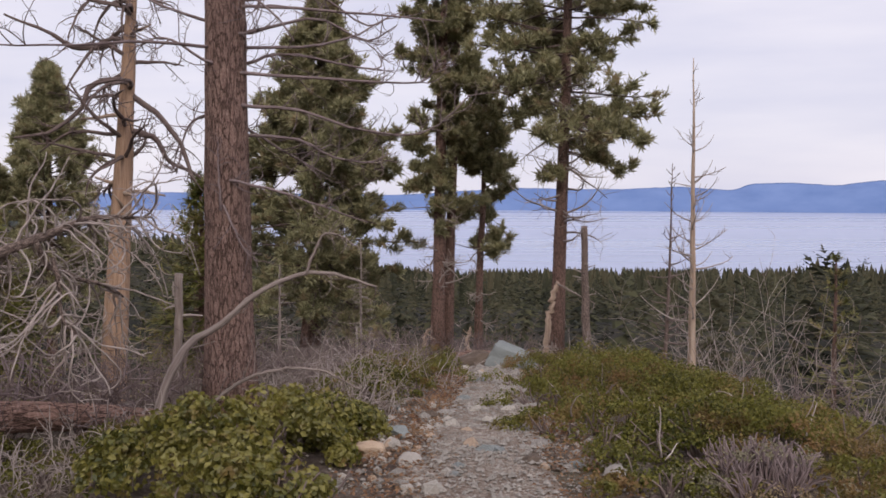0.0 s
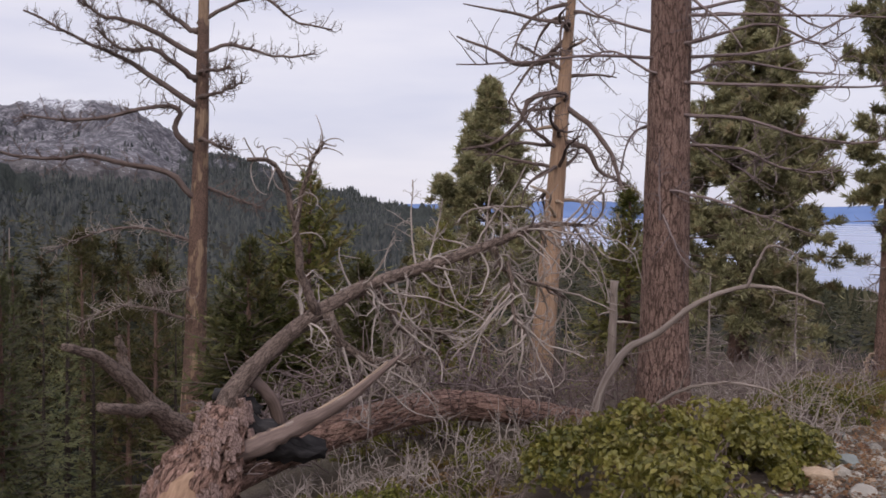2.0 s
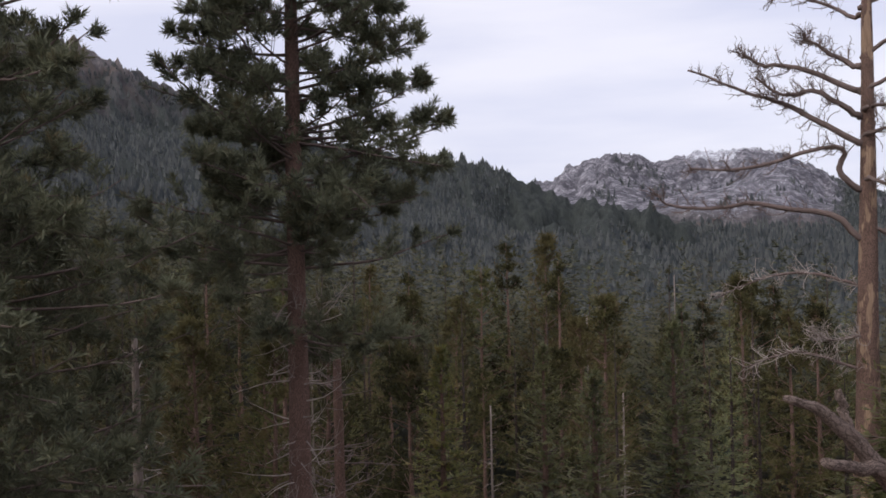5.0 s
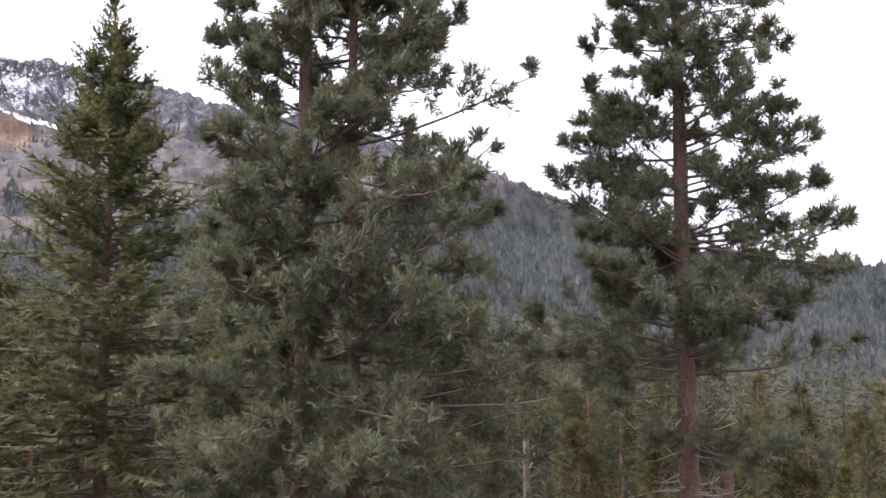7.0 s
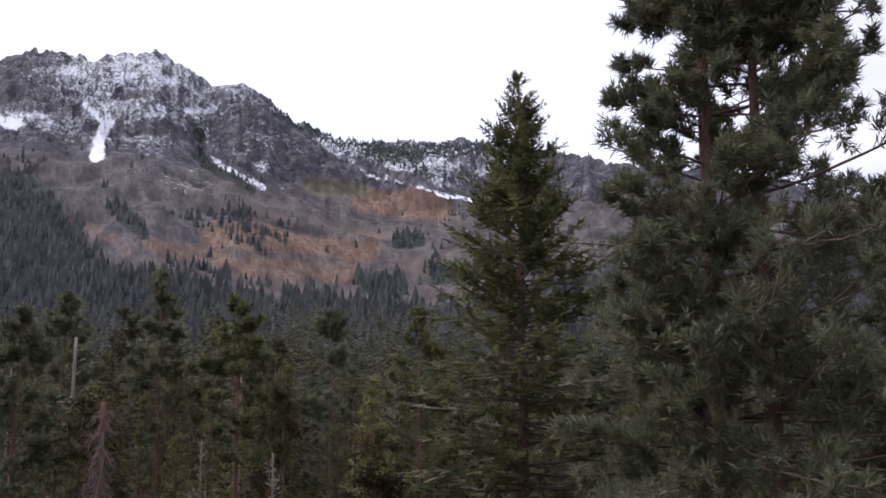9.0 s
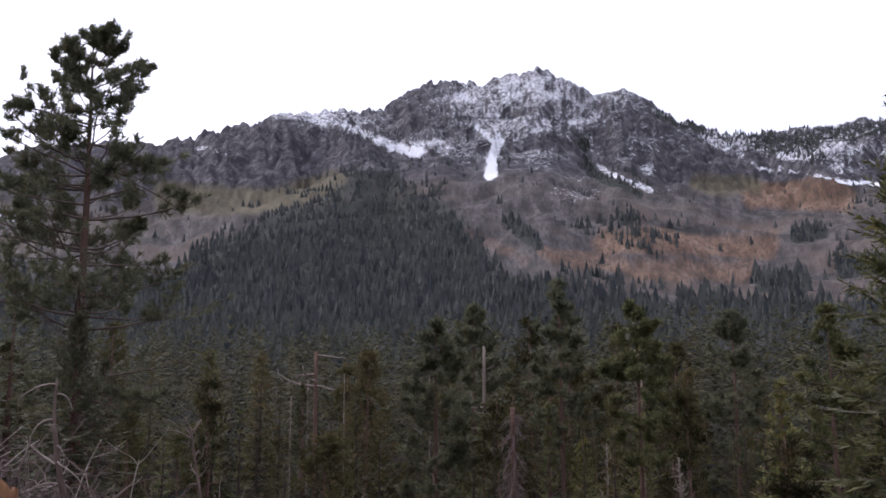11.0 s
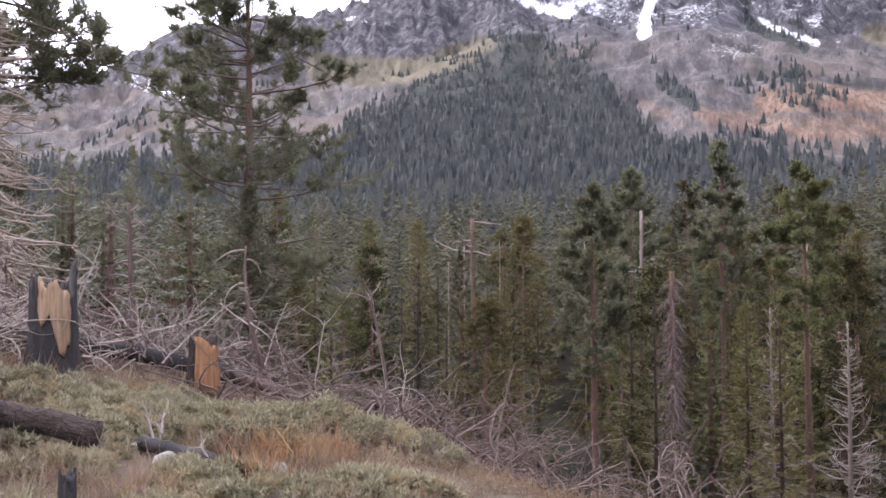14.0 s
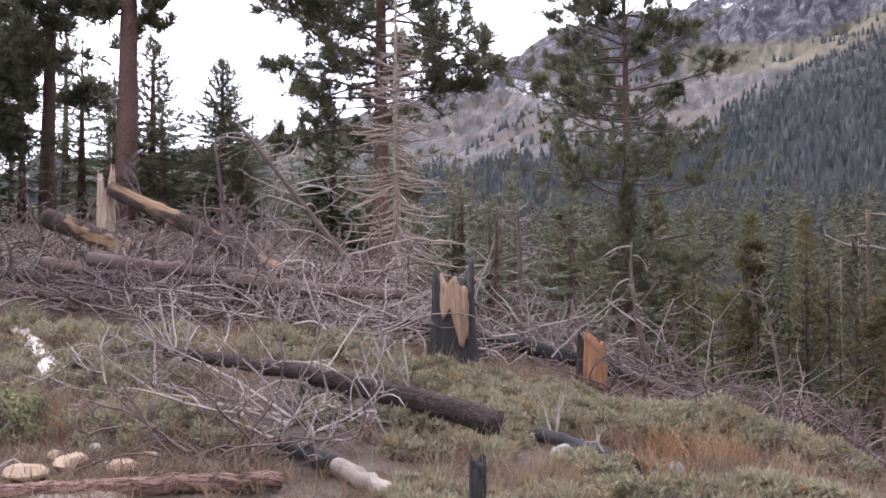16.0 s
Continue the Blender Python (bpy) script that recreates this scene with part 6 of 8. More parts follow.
def blade_trees(places, limbs, pairs, spread, want, name, label, material, slim=(0.12, 0.2), blade=1.6):
    """Woods too many to count: one mesh of simple conifers."""
    g = Geo()
    trunk = Geo()
    rows = []
    for x, y, r, a in places:
        z, h = fitted_height(x, y, r, a, RNG.uniform(*want), spread)
        if h > 5 and z > LAKE_Z + 0.5:
            rows.append((x, y, z, h))
    rows = np.array(rows)
    m = len(rows)
    if limbs == 0:
        fat = RNG.uniform(*slim, m) * np.maximum(rows[:, 3], 6)
        spires(g, rows[:, 0], rows[:, 1], rows[:, 2], rows[:, 3], fat, 8, pairs)
        return tagged(new(name, g.mesh(name, material, False)), label, "woods", kind="stuff")
    u = np.tile(np.linspace(0.02, 0.97, limbs), (m, 1)) + RNG.normal(0, 0.015, (m, limbs))
    power, low = RNG.uniform(0.45, 0.95, (m, 1)), RNG.uniform(0.05, 0.35, (m, 1))
    a = np.tile(np.arange(limbs) * 2.4, (m, 1)) + RNG.uniform(0, 6.3, (m, 1))
    fat = RNG.uniform(*slim, (m, 1)) * np.maximum(rows[:, 3:], 12)
    rad = fat * np.clip(1.02 - u, 0.02, 1) ** power * RNG.uniform(0.6, 1.15, (m, limbs)) + 0.25
    c = np.stack([rows[:, :1] + 0 * u, rows[:, 1:2] + 0 * u, rows[:, 2:3] + rows[:, 3:] * (low + (1 - low) * u)], -1).reshape(-1, 3)
    w = np.stack([np.cos(a), np.sin(a), -0.3 + 1.0 * u**2], -1).reshape(-1, 3)
    rad = rad.ravel()
    boughs(g, grow(c, w, rad, 3, 0.1, 0.1, 0.0), rad, pairs, 0.5, 0.4, blade)
    ob = new(name, g.mesh(name, material, False))
    return tagged(ob, label, "woods", kind="stuff")


def woods_far():
    mid = scatter(1000, 118, 215, 22, 176, 5.2)
    blade_trees(mid, 40, 3, 0.9, (19, 31), "woods", "dense conifer woods filling the valley", NEEDLE_WOODS, (0.13, 0.2), blade=0.9)
    back = scatter(900, 210, 330, 20, 178, 6.5)
    blade_trees(back, 26, 2, 0.7, (15, 24), "woods", "dense conifer woods filling the valley", NEEDLE_WOODS, (0.15, 0.22), blade=1.1)
    slope = scatter(700, 32, 300, -45, 20, 5.4)
    blade_trees(slope, 32, 2, 1.5, (8, 17), "woods", "conifer woods on the slope down to the lake", NEEDLE_WOODS, blade=1.2)
    edge = scatter(80, 14, 34, -46, -10, 3.0)
    blade_trees(edge, 60, 3, 2.5, (6, 14), "woods", "conifers just below the ridge", NEEDLE_WOODS, (0.1, 0.16), blade=1.0)
    ahead = scatter(2800, 290, 720, -45, 24, 7.5)
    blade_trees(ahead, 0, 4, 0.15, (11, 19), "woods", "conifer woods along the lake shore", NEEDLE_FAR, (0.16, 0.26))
    far = scatter(1600, 320, 450, 20, 182, 7.0)
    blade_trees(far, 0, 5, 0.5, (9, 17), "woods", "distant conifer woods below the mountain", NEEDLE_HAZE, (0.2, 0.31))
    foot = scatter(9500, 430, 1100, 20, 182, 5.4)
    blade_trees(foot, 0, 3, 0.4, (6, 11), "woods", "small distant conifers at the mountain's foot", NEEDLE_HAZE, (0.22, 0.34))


def ridge_woods():
    """Dark conifers that close the ridge behind the log pile."""
    kinds = []
    for k in range(3):
        tg, cg = forest_fir_geo(14, 2.0 + 0.4 * k, 66, 0.4, 0.05 + 0.08 * k)
        kinds.append((tg.mesh("trunk", BARK_PINE), cg.mesh("crown", NEEDLE_DEEP, False)))
    for k in range(85):
        a, r = RNG.uniform(150, 192), RNG.uniform(34, 75)
        x, y = -math.sin(radians(a)) * r, math.cos(radians(a)) * r
        top = np.interp(a, [150, 160, 166, 170, 172, 175, 178, 192], [7, 8.5, 10.5, 11.5, 9.5, 12, 15, 17]) - abs(RNG.normal(0, 1.8))
        h = 1.6 + r * math.tan(radians(top)) - gz(x, y)
        if h < 3 or any(math.hypot(x - hx, y - hy) < 2.5 for hx, hy, hr in HEROES):
            continue
        e = thing("fir", (x, y, gz(x, y) - 0.2), "dark conifer in the woods along the ridge", "fir tree", "conifers along the ridge")
        e.scale = (RNG.uniform(0.95, 1.5),) * 2 + (h / 14,)
        e.rotation_euler = (0, 0, RNG.uniform(0, 6.28))
        for name, me in zip(("trunk", "crown"), kinds[k % 3]):
            new(name, me).parent = e


def mountain_trees(m, cover, count, a0, a1, h0, h1, extra=0.0):
    """Small trees standing on a mountain side."""
    x, y, z, A, S, E = (m[k] for k in ("x", "y", "z", "A", "S", "rise"))
    g = Geo()
    i = RNG.integers(6, m["rows"] - 2, count)
    j = np.clip(np.searchsorted(m["az"], RNG.uniform(a0, a1, count)), 1, len(m["az"]) - 2)
    i[: count // 10] = RNG.integers(int(m["rows"] * 0.86), m["rows"] - 2, count // 10)
    az, s = np.degrees(A[i, j]), S[i, j]
    cov = cover(az, s, E[i, j])
    clump = smoothstep(0.18, 0.24, fbm(x[i, j] / 90, y[i, j] / 90, 3, 93))
    chance = np.clip((cov[2] - 0.12) * 2.2, extra + 0.5 * clump * (s < 0.6), 1) * np.where(s > 0.99, 0.8, 1)
    ok = (RNG.uniform(0, 1, count) < chance) & (s <= 1.0) & ((cov[0] < 0.42) | (cov[2] > 0.4))
    i, j = i[ok], j[ok]
    k = len(i)
    f, q = RNG.uniform(0, 1, k), RNG.uniform(0, 1, k)

    def at(v):
        return (v[i, j] * (1 - f) + v[i, j + 1] * f) * (1 - q) + (v[i + 1, j] * (1 - f) + v[i + 1, j + 1] * f) * q

    h = RNG.uniform(h0, h1, k) * m["dist"][j] / m["dist"].max()
    spires(g, at(x), at(y), at(z) - 0.6, h, h * RNG.uniform(0.16, 0.27, k), 6, 2)
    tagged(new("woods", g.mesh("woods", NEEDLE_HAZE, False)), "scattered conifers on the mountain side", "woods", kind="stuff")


woods()
ridge_woods()
woods_far()
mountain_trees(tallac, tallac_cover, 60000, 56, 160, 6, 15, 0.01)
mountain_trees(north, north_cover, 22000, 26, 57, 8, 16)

# ---------------------------------------------------------------- the trail
def trail_x(y):
    return 0.29 + 0.055 * (y - 6) + 0.05 * np.sin(y * 0.7)


def trail():
    y = np.r_[np.arange(-7, 15.2, 0.12)]
    u = np.linspace(-1, 1, 13)
    half = 0.45 - 0.008 * np.clip(y - 6, -10, 10) + 0.16 * (vnoise(y * 1.3, 0 * y, 3) - 0.5)
    X = trail_x(y)[:, None] + half[:, None] * u * (1 + 0.45 * (vnoise(y[:, None] * 2.5, u * 0 + np.sign(u) * 9, 8) - 0.5))
    Y = y[:, None] + 0 * X
    Z = ground_z(X, Y) + 0.045 + fbm(X * 3, Y * 3, 3, 21) * 0.03 - 0.07 * np.abs(u) ** 6
    idx = np.arange(X.size).reshape(X.shape)
    F = np.stack([idx[:-1, :-1], idx[:-1, 1:], idx[1:, 1:], idx[1:, :-1]], -1).reshape(-1, 4)
    g = Geo().add(np.stack([X, Y, Z], -1), F)
    return tagged(new("path", g.mesh("path", GRAVEL)), "narrow gravel footpath along the ridge crest", "footpath", kind="structure")


path = trail()


def stones_on_trail():
    """Loose stones along the path: the larger ones singly, the small gravel in one mesh."""
    protos = []
    for k in range(8):
        v, f = rock_geo(1.0, 300 + k, 1, (1, RNG.uniform(0.7, 1), RNG.uniform(0.5, 0.75)))
        protos.append(Geo().add(v, f).mesh("stone", (STONE_GREY, STONE_PALE, STONE_GREEN, STONE_GREY, STONE_TAN, STONE_GREY, STONE_BROWN, STONE_PALE)[k], False))
    for k in range(300):
        y = RNG.uniform(5.2, 9.5) if k < 210 else RNG.uniform(11, 14.5)
        side = RNG.choice([-1, -1, -1, 1])
        off = side * RNG.uniform(0.3, 0.8) if k % 5 else RNG.uniform(-0.4, 0.4)
        x = float(trail_x(np.array([y]))[0]) + off
        if k < 90:
            x = RNG.uniform(-0.6, 0.05)
        s = RNG.uniform(0.022, 0.058) if k % 5 else RNG.uniform(0.06, 0.11)
        ob = new("stone", protos[int(RNG.integers(0, 8))])
        ob.location = (x, y, gz(x, y) + s * 0.3)
        ob.rotation_euler = (RNG.uniform(-0.3, 0.3), RNG.uniform(-0.3, 0.3), RNG.uniform(0, 6.3))
        ob.scale = (s, s, s)
        tagged(ob, "angular stone lying in gravel by the path", "stone", "stones by the path")
    g = Geo()
    v = np.array([(1, 0, 0), (0, 0.8, 0.1), (-0.9, 0.1, 0), (0.1, -0.85, 0), (0.1, 0.05, 0.6), (0, 0, -0.5)])
    f = np.array([(0, 1, 4), (1, 2, 4), (2, 3, 4), (3, 0, 4), (1, 0, 5), (2, 1, 5), (3, 2, 5), (0, 3, 5)])
    n = 13000
    y = RNG.uniform(4.6, 14.5, n)
    x = trail_x(y) + RNG.normal(0, 0.42, n)
    s = RNG.gamma(1.3, 0.005, n) + 0.003
    z = ground_z(x, y) + 0.008 + 0.04 * np.exp(-((x - trail_x(y)) / 0.42) ** 6)
    a = RNG.uniform(0, 6.3, n)
    V = np.stack([(v[None, :, 0] * np.cos(a)[:, None] - v[None, :, 1] * np.sin(a)[:, None]), v[None, :, 0] * np.sin(a)[:, None] + v[None, :, 1] * np.cos(a)[:, None],
                  np.broadcast_to(v[None, :, 2], (n, len(v)))], -1) * s[:, None, None] + np.stack([x, y, z], -1)[:, None]
    F = (f[None] + np.arange(n)[:, None, None] * len(v)).reshape(-1, 3)
    g.add(V.reshape(-1, 3), F)
    tagged(new("gravel", g.mesh("gravel", STONE_GREY, False)), "loose grey gravel strewn over the path", "gravel", kind="stuff")


stones_on_trail()


def boulder(x, y, size, squash, seed, material, label, turn=0.0, sink=0.25, tilt=(0, 0)):
    v, f = rock_geo(size, seed, 3, squash, 0.2)
    ob = solid("boulder", Geo().add(v, f), material, (x, y, gz(x, y) + size * squash[2] * (1 - 2 * sink)), label, "boulder", smooth=False)
    ob.rotation_euler = (*tilt, turn)
    return ob


def slab(x, y, w, d, h, turn):
    """A tilted angular slab with chipped edges."""
    bm = bmesh.new()
    bmesh.ops.create_cube(bm, size=1.0)
    for v in bm.verts:
        top = v.co.z > 0
        v.co.x = v.co.x * w * (0.55 if top else 1.0) + (-0.14 * w if top else 0)
        v.co.y *= d * (0.7 if top else 1.0)
        v.co.z = v.co.z * h * (1.0 if v.co.x < 0 or not top else 0.75)
    bmesh.ops.subdivide_edges(bm, edges=bm.edges[:], cuts=3, use_grid_fill=True)
    bmesh.ops.bevel(bm, geom=[e for e in bm.edges if e.calc_face_angle(0) > 0.6], offset=0.02, segments=1, affect="EDGES")
    bm.verts.ensure_lookup_table()
    bm.faces.ensure_lookup_table()
    bmesh.ops.triangulate(bm, faces=bm.faces[:])
    bm.verts.index_update()
    v = np.array([p.co for p in bm.verts]) + RNG.normal(0, 0.006, (len(bm.verts), 3))
    f = np.array([[p.index for p in q.verts] for q in bm.faces])
    bm.free()
    ob = solid("boulder", Geo().add(v, f), STONE_GREEN, (x, y, gz(x, y) + h * 0.42), "green-grey angular slab of rock at the path's end", "boulder", smooth=False)
    ob.rotation_euler = (0.05, 0.26, turn)


slab(1.05, 14.0, 0.8, 0.5, 0.34, -0.25)
boulder(0.52, 14.35, 0.34, (1.35, 0.8, 0.5), 71, STONE_BROWN, "long brown rock beside a slab at the path's end", -0.15)
boulder(-0.44, 6.23, 0.11, (1.1, 0.8, 0.55), 63, STONE_TAN, "tan stone at the path's edge", 0.4)
boulder(-0.2, 5.9, 0.09, (1.1, 0.9, 0.6), 64, STONE_GREY, "grey stone at the path's edge", 1.4)
boulder(-0.3, 7.0, 0.1, (1.1, 0.9, 0.6), 65, STONE_GREEN, "green-grey stone at the path's edge", 2.4)
boulder(1.0, 5.6, 0.09, (1.1, 0.9, 0.6), 66, STONE_GREY, "pale stone at the path's edge", 0.8)


# ---------------------------------------------------------------- bushes
def mound_points(cx, cy, rx, ry, h, n, turn=0.0, lumps=5, inner=0.35):
    """Places and outward ways over a lumpy mound that rests on the ground."""
    a, q = RNG.uniform(0, 2 * np.pi, n), np.sqrt(RNG.uniform(0, 1, n))
    ux, uy = np.cos(a) * q, np.sin(a) * q
    c, s = math.cos(turn), math.sin(turn)
    q2 = np.clip(q * (1 + 0.5 * fbm(np.cos(a) * 1.5 + cx, np.sin(a) * 1.5 + cy, 3, 9)), 0, 1)
    x, y = cx + (ux * c * rx - uy * s * ry), cy + (ux * s * rx + uy * c * ry)
    lump = fbm(x * lumps * 0.5, y * lumps * 0.5, 3, 45)
    top = h * np.sqrt(np.clip(1 - q2**2, 0, 1)) * (1 + lump * 1.5)
    g0 = ground_z(x, y)
    p = np.stack([x, y, g0 + np.maximum(top, 0.02)], -1)
    # leaves gather in domed clumps
    k = min(n, max(8, n // 80))
    who = RNG.integers(0, k, n)
    d = rand_dirs(n)
    d[:, 2] = np.abs(d[:, 2]) * 1.1 - 0.25
    d = unit(d)
    rc = RNG.uniform(0.06, 0.15, k)[who] * min(1.0, 0.4 + h * 1.6) * (1 - inner * RNG.uniform(0, 1, n) ** 2)
    p = p[who] * np.array([1, 1, 1]) + d * rc[:, None] + np.array([0, 0, -0.05])
    p[:, 2] = np.maximum(p[:, 2], ground_z(p[:, 0], p[:, 1]) + 0.005)
    return p, d + RNG.normal(0, 0.45, (n, 3))


def bush(name, cx, cy, rx, ry, h, label, category, leaf, size, count, turn=0.0, stems=40, stem_mat=None, shape=0.8, group="", poke=0, inner=0.35, blades=False):
    base = np.array([cx, cy, gz(cx, cy)])
    b = thing(name, tuple(base), label, category, group)
    at, w = mound_points(cx, cy, rx, ry, h, count, turn, inner=inner)
    g = Geo()
    if blades:
        tufts(g, at - base, w, size * RNG.uniform(0.8, 1.5, count), 2, 0.17, 0.7, 0.5)
    else:
        leaves(g, at - base, w, size * RNG.uniform(0.65, 1.3, count), shape)
    part("foliage", g, leaf, b, smooth=False)
    if stems:
        s = Geo()
        p, w2 = mound_points(cx, cy, rx * 0.8, ry * 0.8, h * 0.2, stems, turn)
        p[:, 2] = ground_z(p[:, 0], p[:, 1])
        way = np.stack([(p[:, 0] - cx) / rx * 0.8, (p[:, 1] - cy) / ry * 0.8, 1 + 0 * p[:, 0]], -1)
        S = grow(p - base, way, h * RNG.uniform(0.7, 1.15, stems), 7, 0.6, 0.4, 0.0)
        tubes(s, S, taper(stems, 7, 0.009 + h * 0.008, 0.004), 4)
        stuff("stemwork", s, stem_mat or TWIG_BROWN, b)
    if poke:
        s = Geo()
        p, w2 = mound_points(cx, cy, rx * 0.9, ry * 0.9, h * 0.9, poke, turn)
        S = grow(p - base, w2 + np.array([0, 0, 0.6]), RNG.uniform(0.1, 0.3, poke), 7, 1.2, 0.3, 0.1)
        tubes(s, S, taper(poke, 7, 0.006, 0.003), 4)
        stuff("dead_wood", s, TWIG_GREY, b)
    return b


MANZ = "glossy green manzanita bush beside the path"
bush("manzanita_bush", -1.35, 6.0, 0.8, 0.75, 0.36, MANZ, "shrub", LEAF_MANZ, 0.041, 9300, 0.2, 60, poke=8)
bush("manzanita_bush", -0.98, 7.0, 0.5, 0.75, 0.3, MANZ, "shrub", LEAF_MANZ, 0.04, 5580, 0.5, 40, poke=12)
bush("manzanita_bush", -2.8, 4.9, 0.7, 0.5, 0.14, "low olive-green mat of shrubs at the edge of the slope", "shrub", LEAF_MAT, 0.026, 4200, 0.5, 40, poke=16)
bush("manzanita_bush", -1.02, 4.9, 0.48, 0.5, 0.3, MANZ, "shrub", LEAF_MANZ, 0.04, 3720, 0.5, 30)
MAT = "olive-green mat of low manzanita beside the path"
for k, (x, y, rx, ry, h, n) in enumerate([(2.0, 6.4, 0.9, 0.8, 0.3, 9000), (1.75, 8.0, 0.75, 0.9, 0.34, 9500), (1.8, 9.7, 0.75, 1.0, 0.36, 9000), (1.9, 11.6, 0.75, 1.1, 0.34, 8000), (2.7, 7.4, 0.8, 0.9, 0.24, 8000),
                                          (2.9, 9.4, 0.7, 1.0, 0.24, 7000), (3.1, 6.0, 0.9, 0.9, 0.26, 8500), (1.7, 13.4, 0.8, 0.9, 0.3, 6000), (2.7, 11.4, 0.55, 0.9, 0.22, 4500), (2.6, 4.9, 0.9, 0.7, 0.26, 6500),
                                          (2.5, 9.0, 0.5, 1.2, 0.28, 5000), (1.2, 7.2, 0.5, 0.9, 0.2, 4500), (1.22, 9.2, 0.45, 1.0, 0.22, 4000), (1.35, 6.0, 0.6, 0.6, 0.2, 4500), (1.25, 5.2, 0.5, 0.4, 0.16, 3500), (2.1, 7.2, 0.7, 0.7, 0.26, 4500), (1.35, 11.2, 0.35, 1.1, 0.2, 3000)]):
    bush("low_shrub", x, y, rx, ry, h, MAT, "shrub", LEAF_MAT, 0.023, int(n * 1.1), k * 0.7, 26, group="shrub mat by the path", poke=5)
for k, (x, y, rx, ry, h, n) in enumerate([(-0.75, 9.8, 0.65, 0.9, 0.28, 5500), (-0.5, 11.6, 0.7, 0.9, 0.3, 5000), (-0.45, 13.3, 0.6, 0.8, 0.3, 4000)]):
    bush("low_shrub", x, y, rx, ry, h, "low olive and brown shrub beside the path", "shrub", LEAF_MAT, 0.024, n, k, 30, group="shrub mat by the path", poke=10)
for x, y, rx, ry, h in ((-2.75, 5.55, 0.6, 0.35, 0.1), (-2.5, 6.4, 0.6, 0.5, 0.12), (-2.3, 7.2, 0.5, 0.5, 0.2), (-3.4, 6.9, 0.6, 0.6, 0.2), (-3.3, 5.2, 0.4, 0.35, 0.1)):
    bush("low_shrub", x, y, rx, ry, h, "low olive shrub under the fallen trunk", "shrub", LEAF_MAT, 0.022, 3000, x, 40, group="shrub mat by the path", poke=12)
bush("dry_shrub", 1.75, 5.2, 0.6, 0.45, 0.26, "grey-brown leafless low shrub", "shrub", LEAF_SAGE, 0.016, 2500, 0.2, 220, TWIG_MAUVE)


def brush(name, cx, cy, rx, ry, h, label, count=60, material=None, r=0.006, group="", sub=4, curl=0.8, lean=0.6):
    """Dead leafless brush: many curling bare stems."""
    base = np.array([cx, cy, gz(cx, cy)])
    a, q = RNG.uniform(0, 2 * np.pi, count), np.sqrt(RNG.uniform(0, 1, count))
    x, y = cx + np.cos(a) * q * rx, cy + np.sin(a) * q * ry
    p = np.stack([x, y, ground_z(x, y) - 0.02], -1) - base
    way = np.stack([np.cos(a) * lean + RNG.normal(0, 0.4, count), np.sin(a) * lean + RNG.normal(0, 0.4, count), 0.6 + RNG.uniform(0, 0.6, count)], -1)
    L = h * RNG.uniform(0.6, 1.35, count)
    S = grow(p, way, L, 7, curl, 0.35, 0.0)
    heap = thing(name, tuple(base), label, "dead brush", group)
    g = Geo()
    tubes(g, S, taper(count, 7, r, r * 0.45), 3, cap=False)
    stems = stuff("stemwork", g, material or TWIG_GREY, heap)
    if sub:
        g = Geo()
        who, fr, s, w = spawn(S, count * sub, 0.2, 1.0, 0.9, 0.7)
        T = grow(s, w, L[who] * 0.4 * RNG.uniform(0.3, 1.2, len(who)), 4, curl * 1.3, 0.3, 0.05)
        tubes(g, T, taper(len(T), 4, r * 0.55, r * 0.3), 3, cap=False)
        stuff("twigwork", g, material or TWIG_GREY, stems)
    return heap


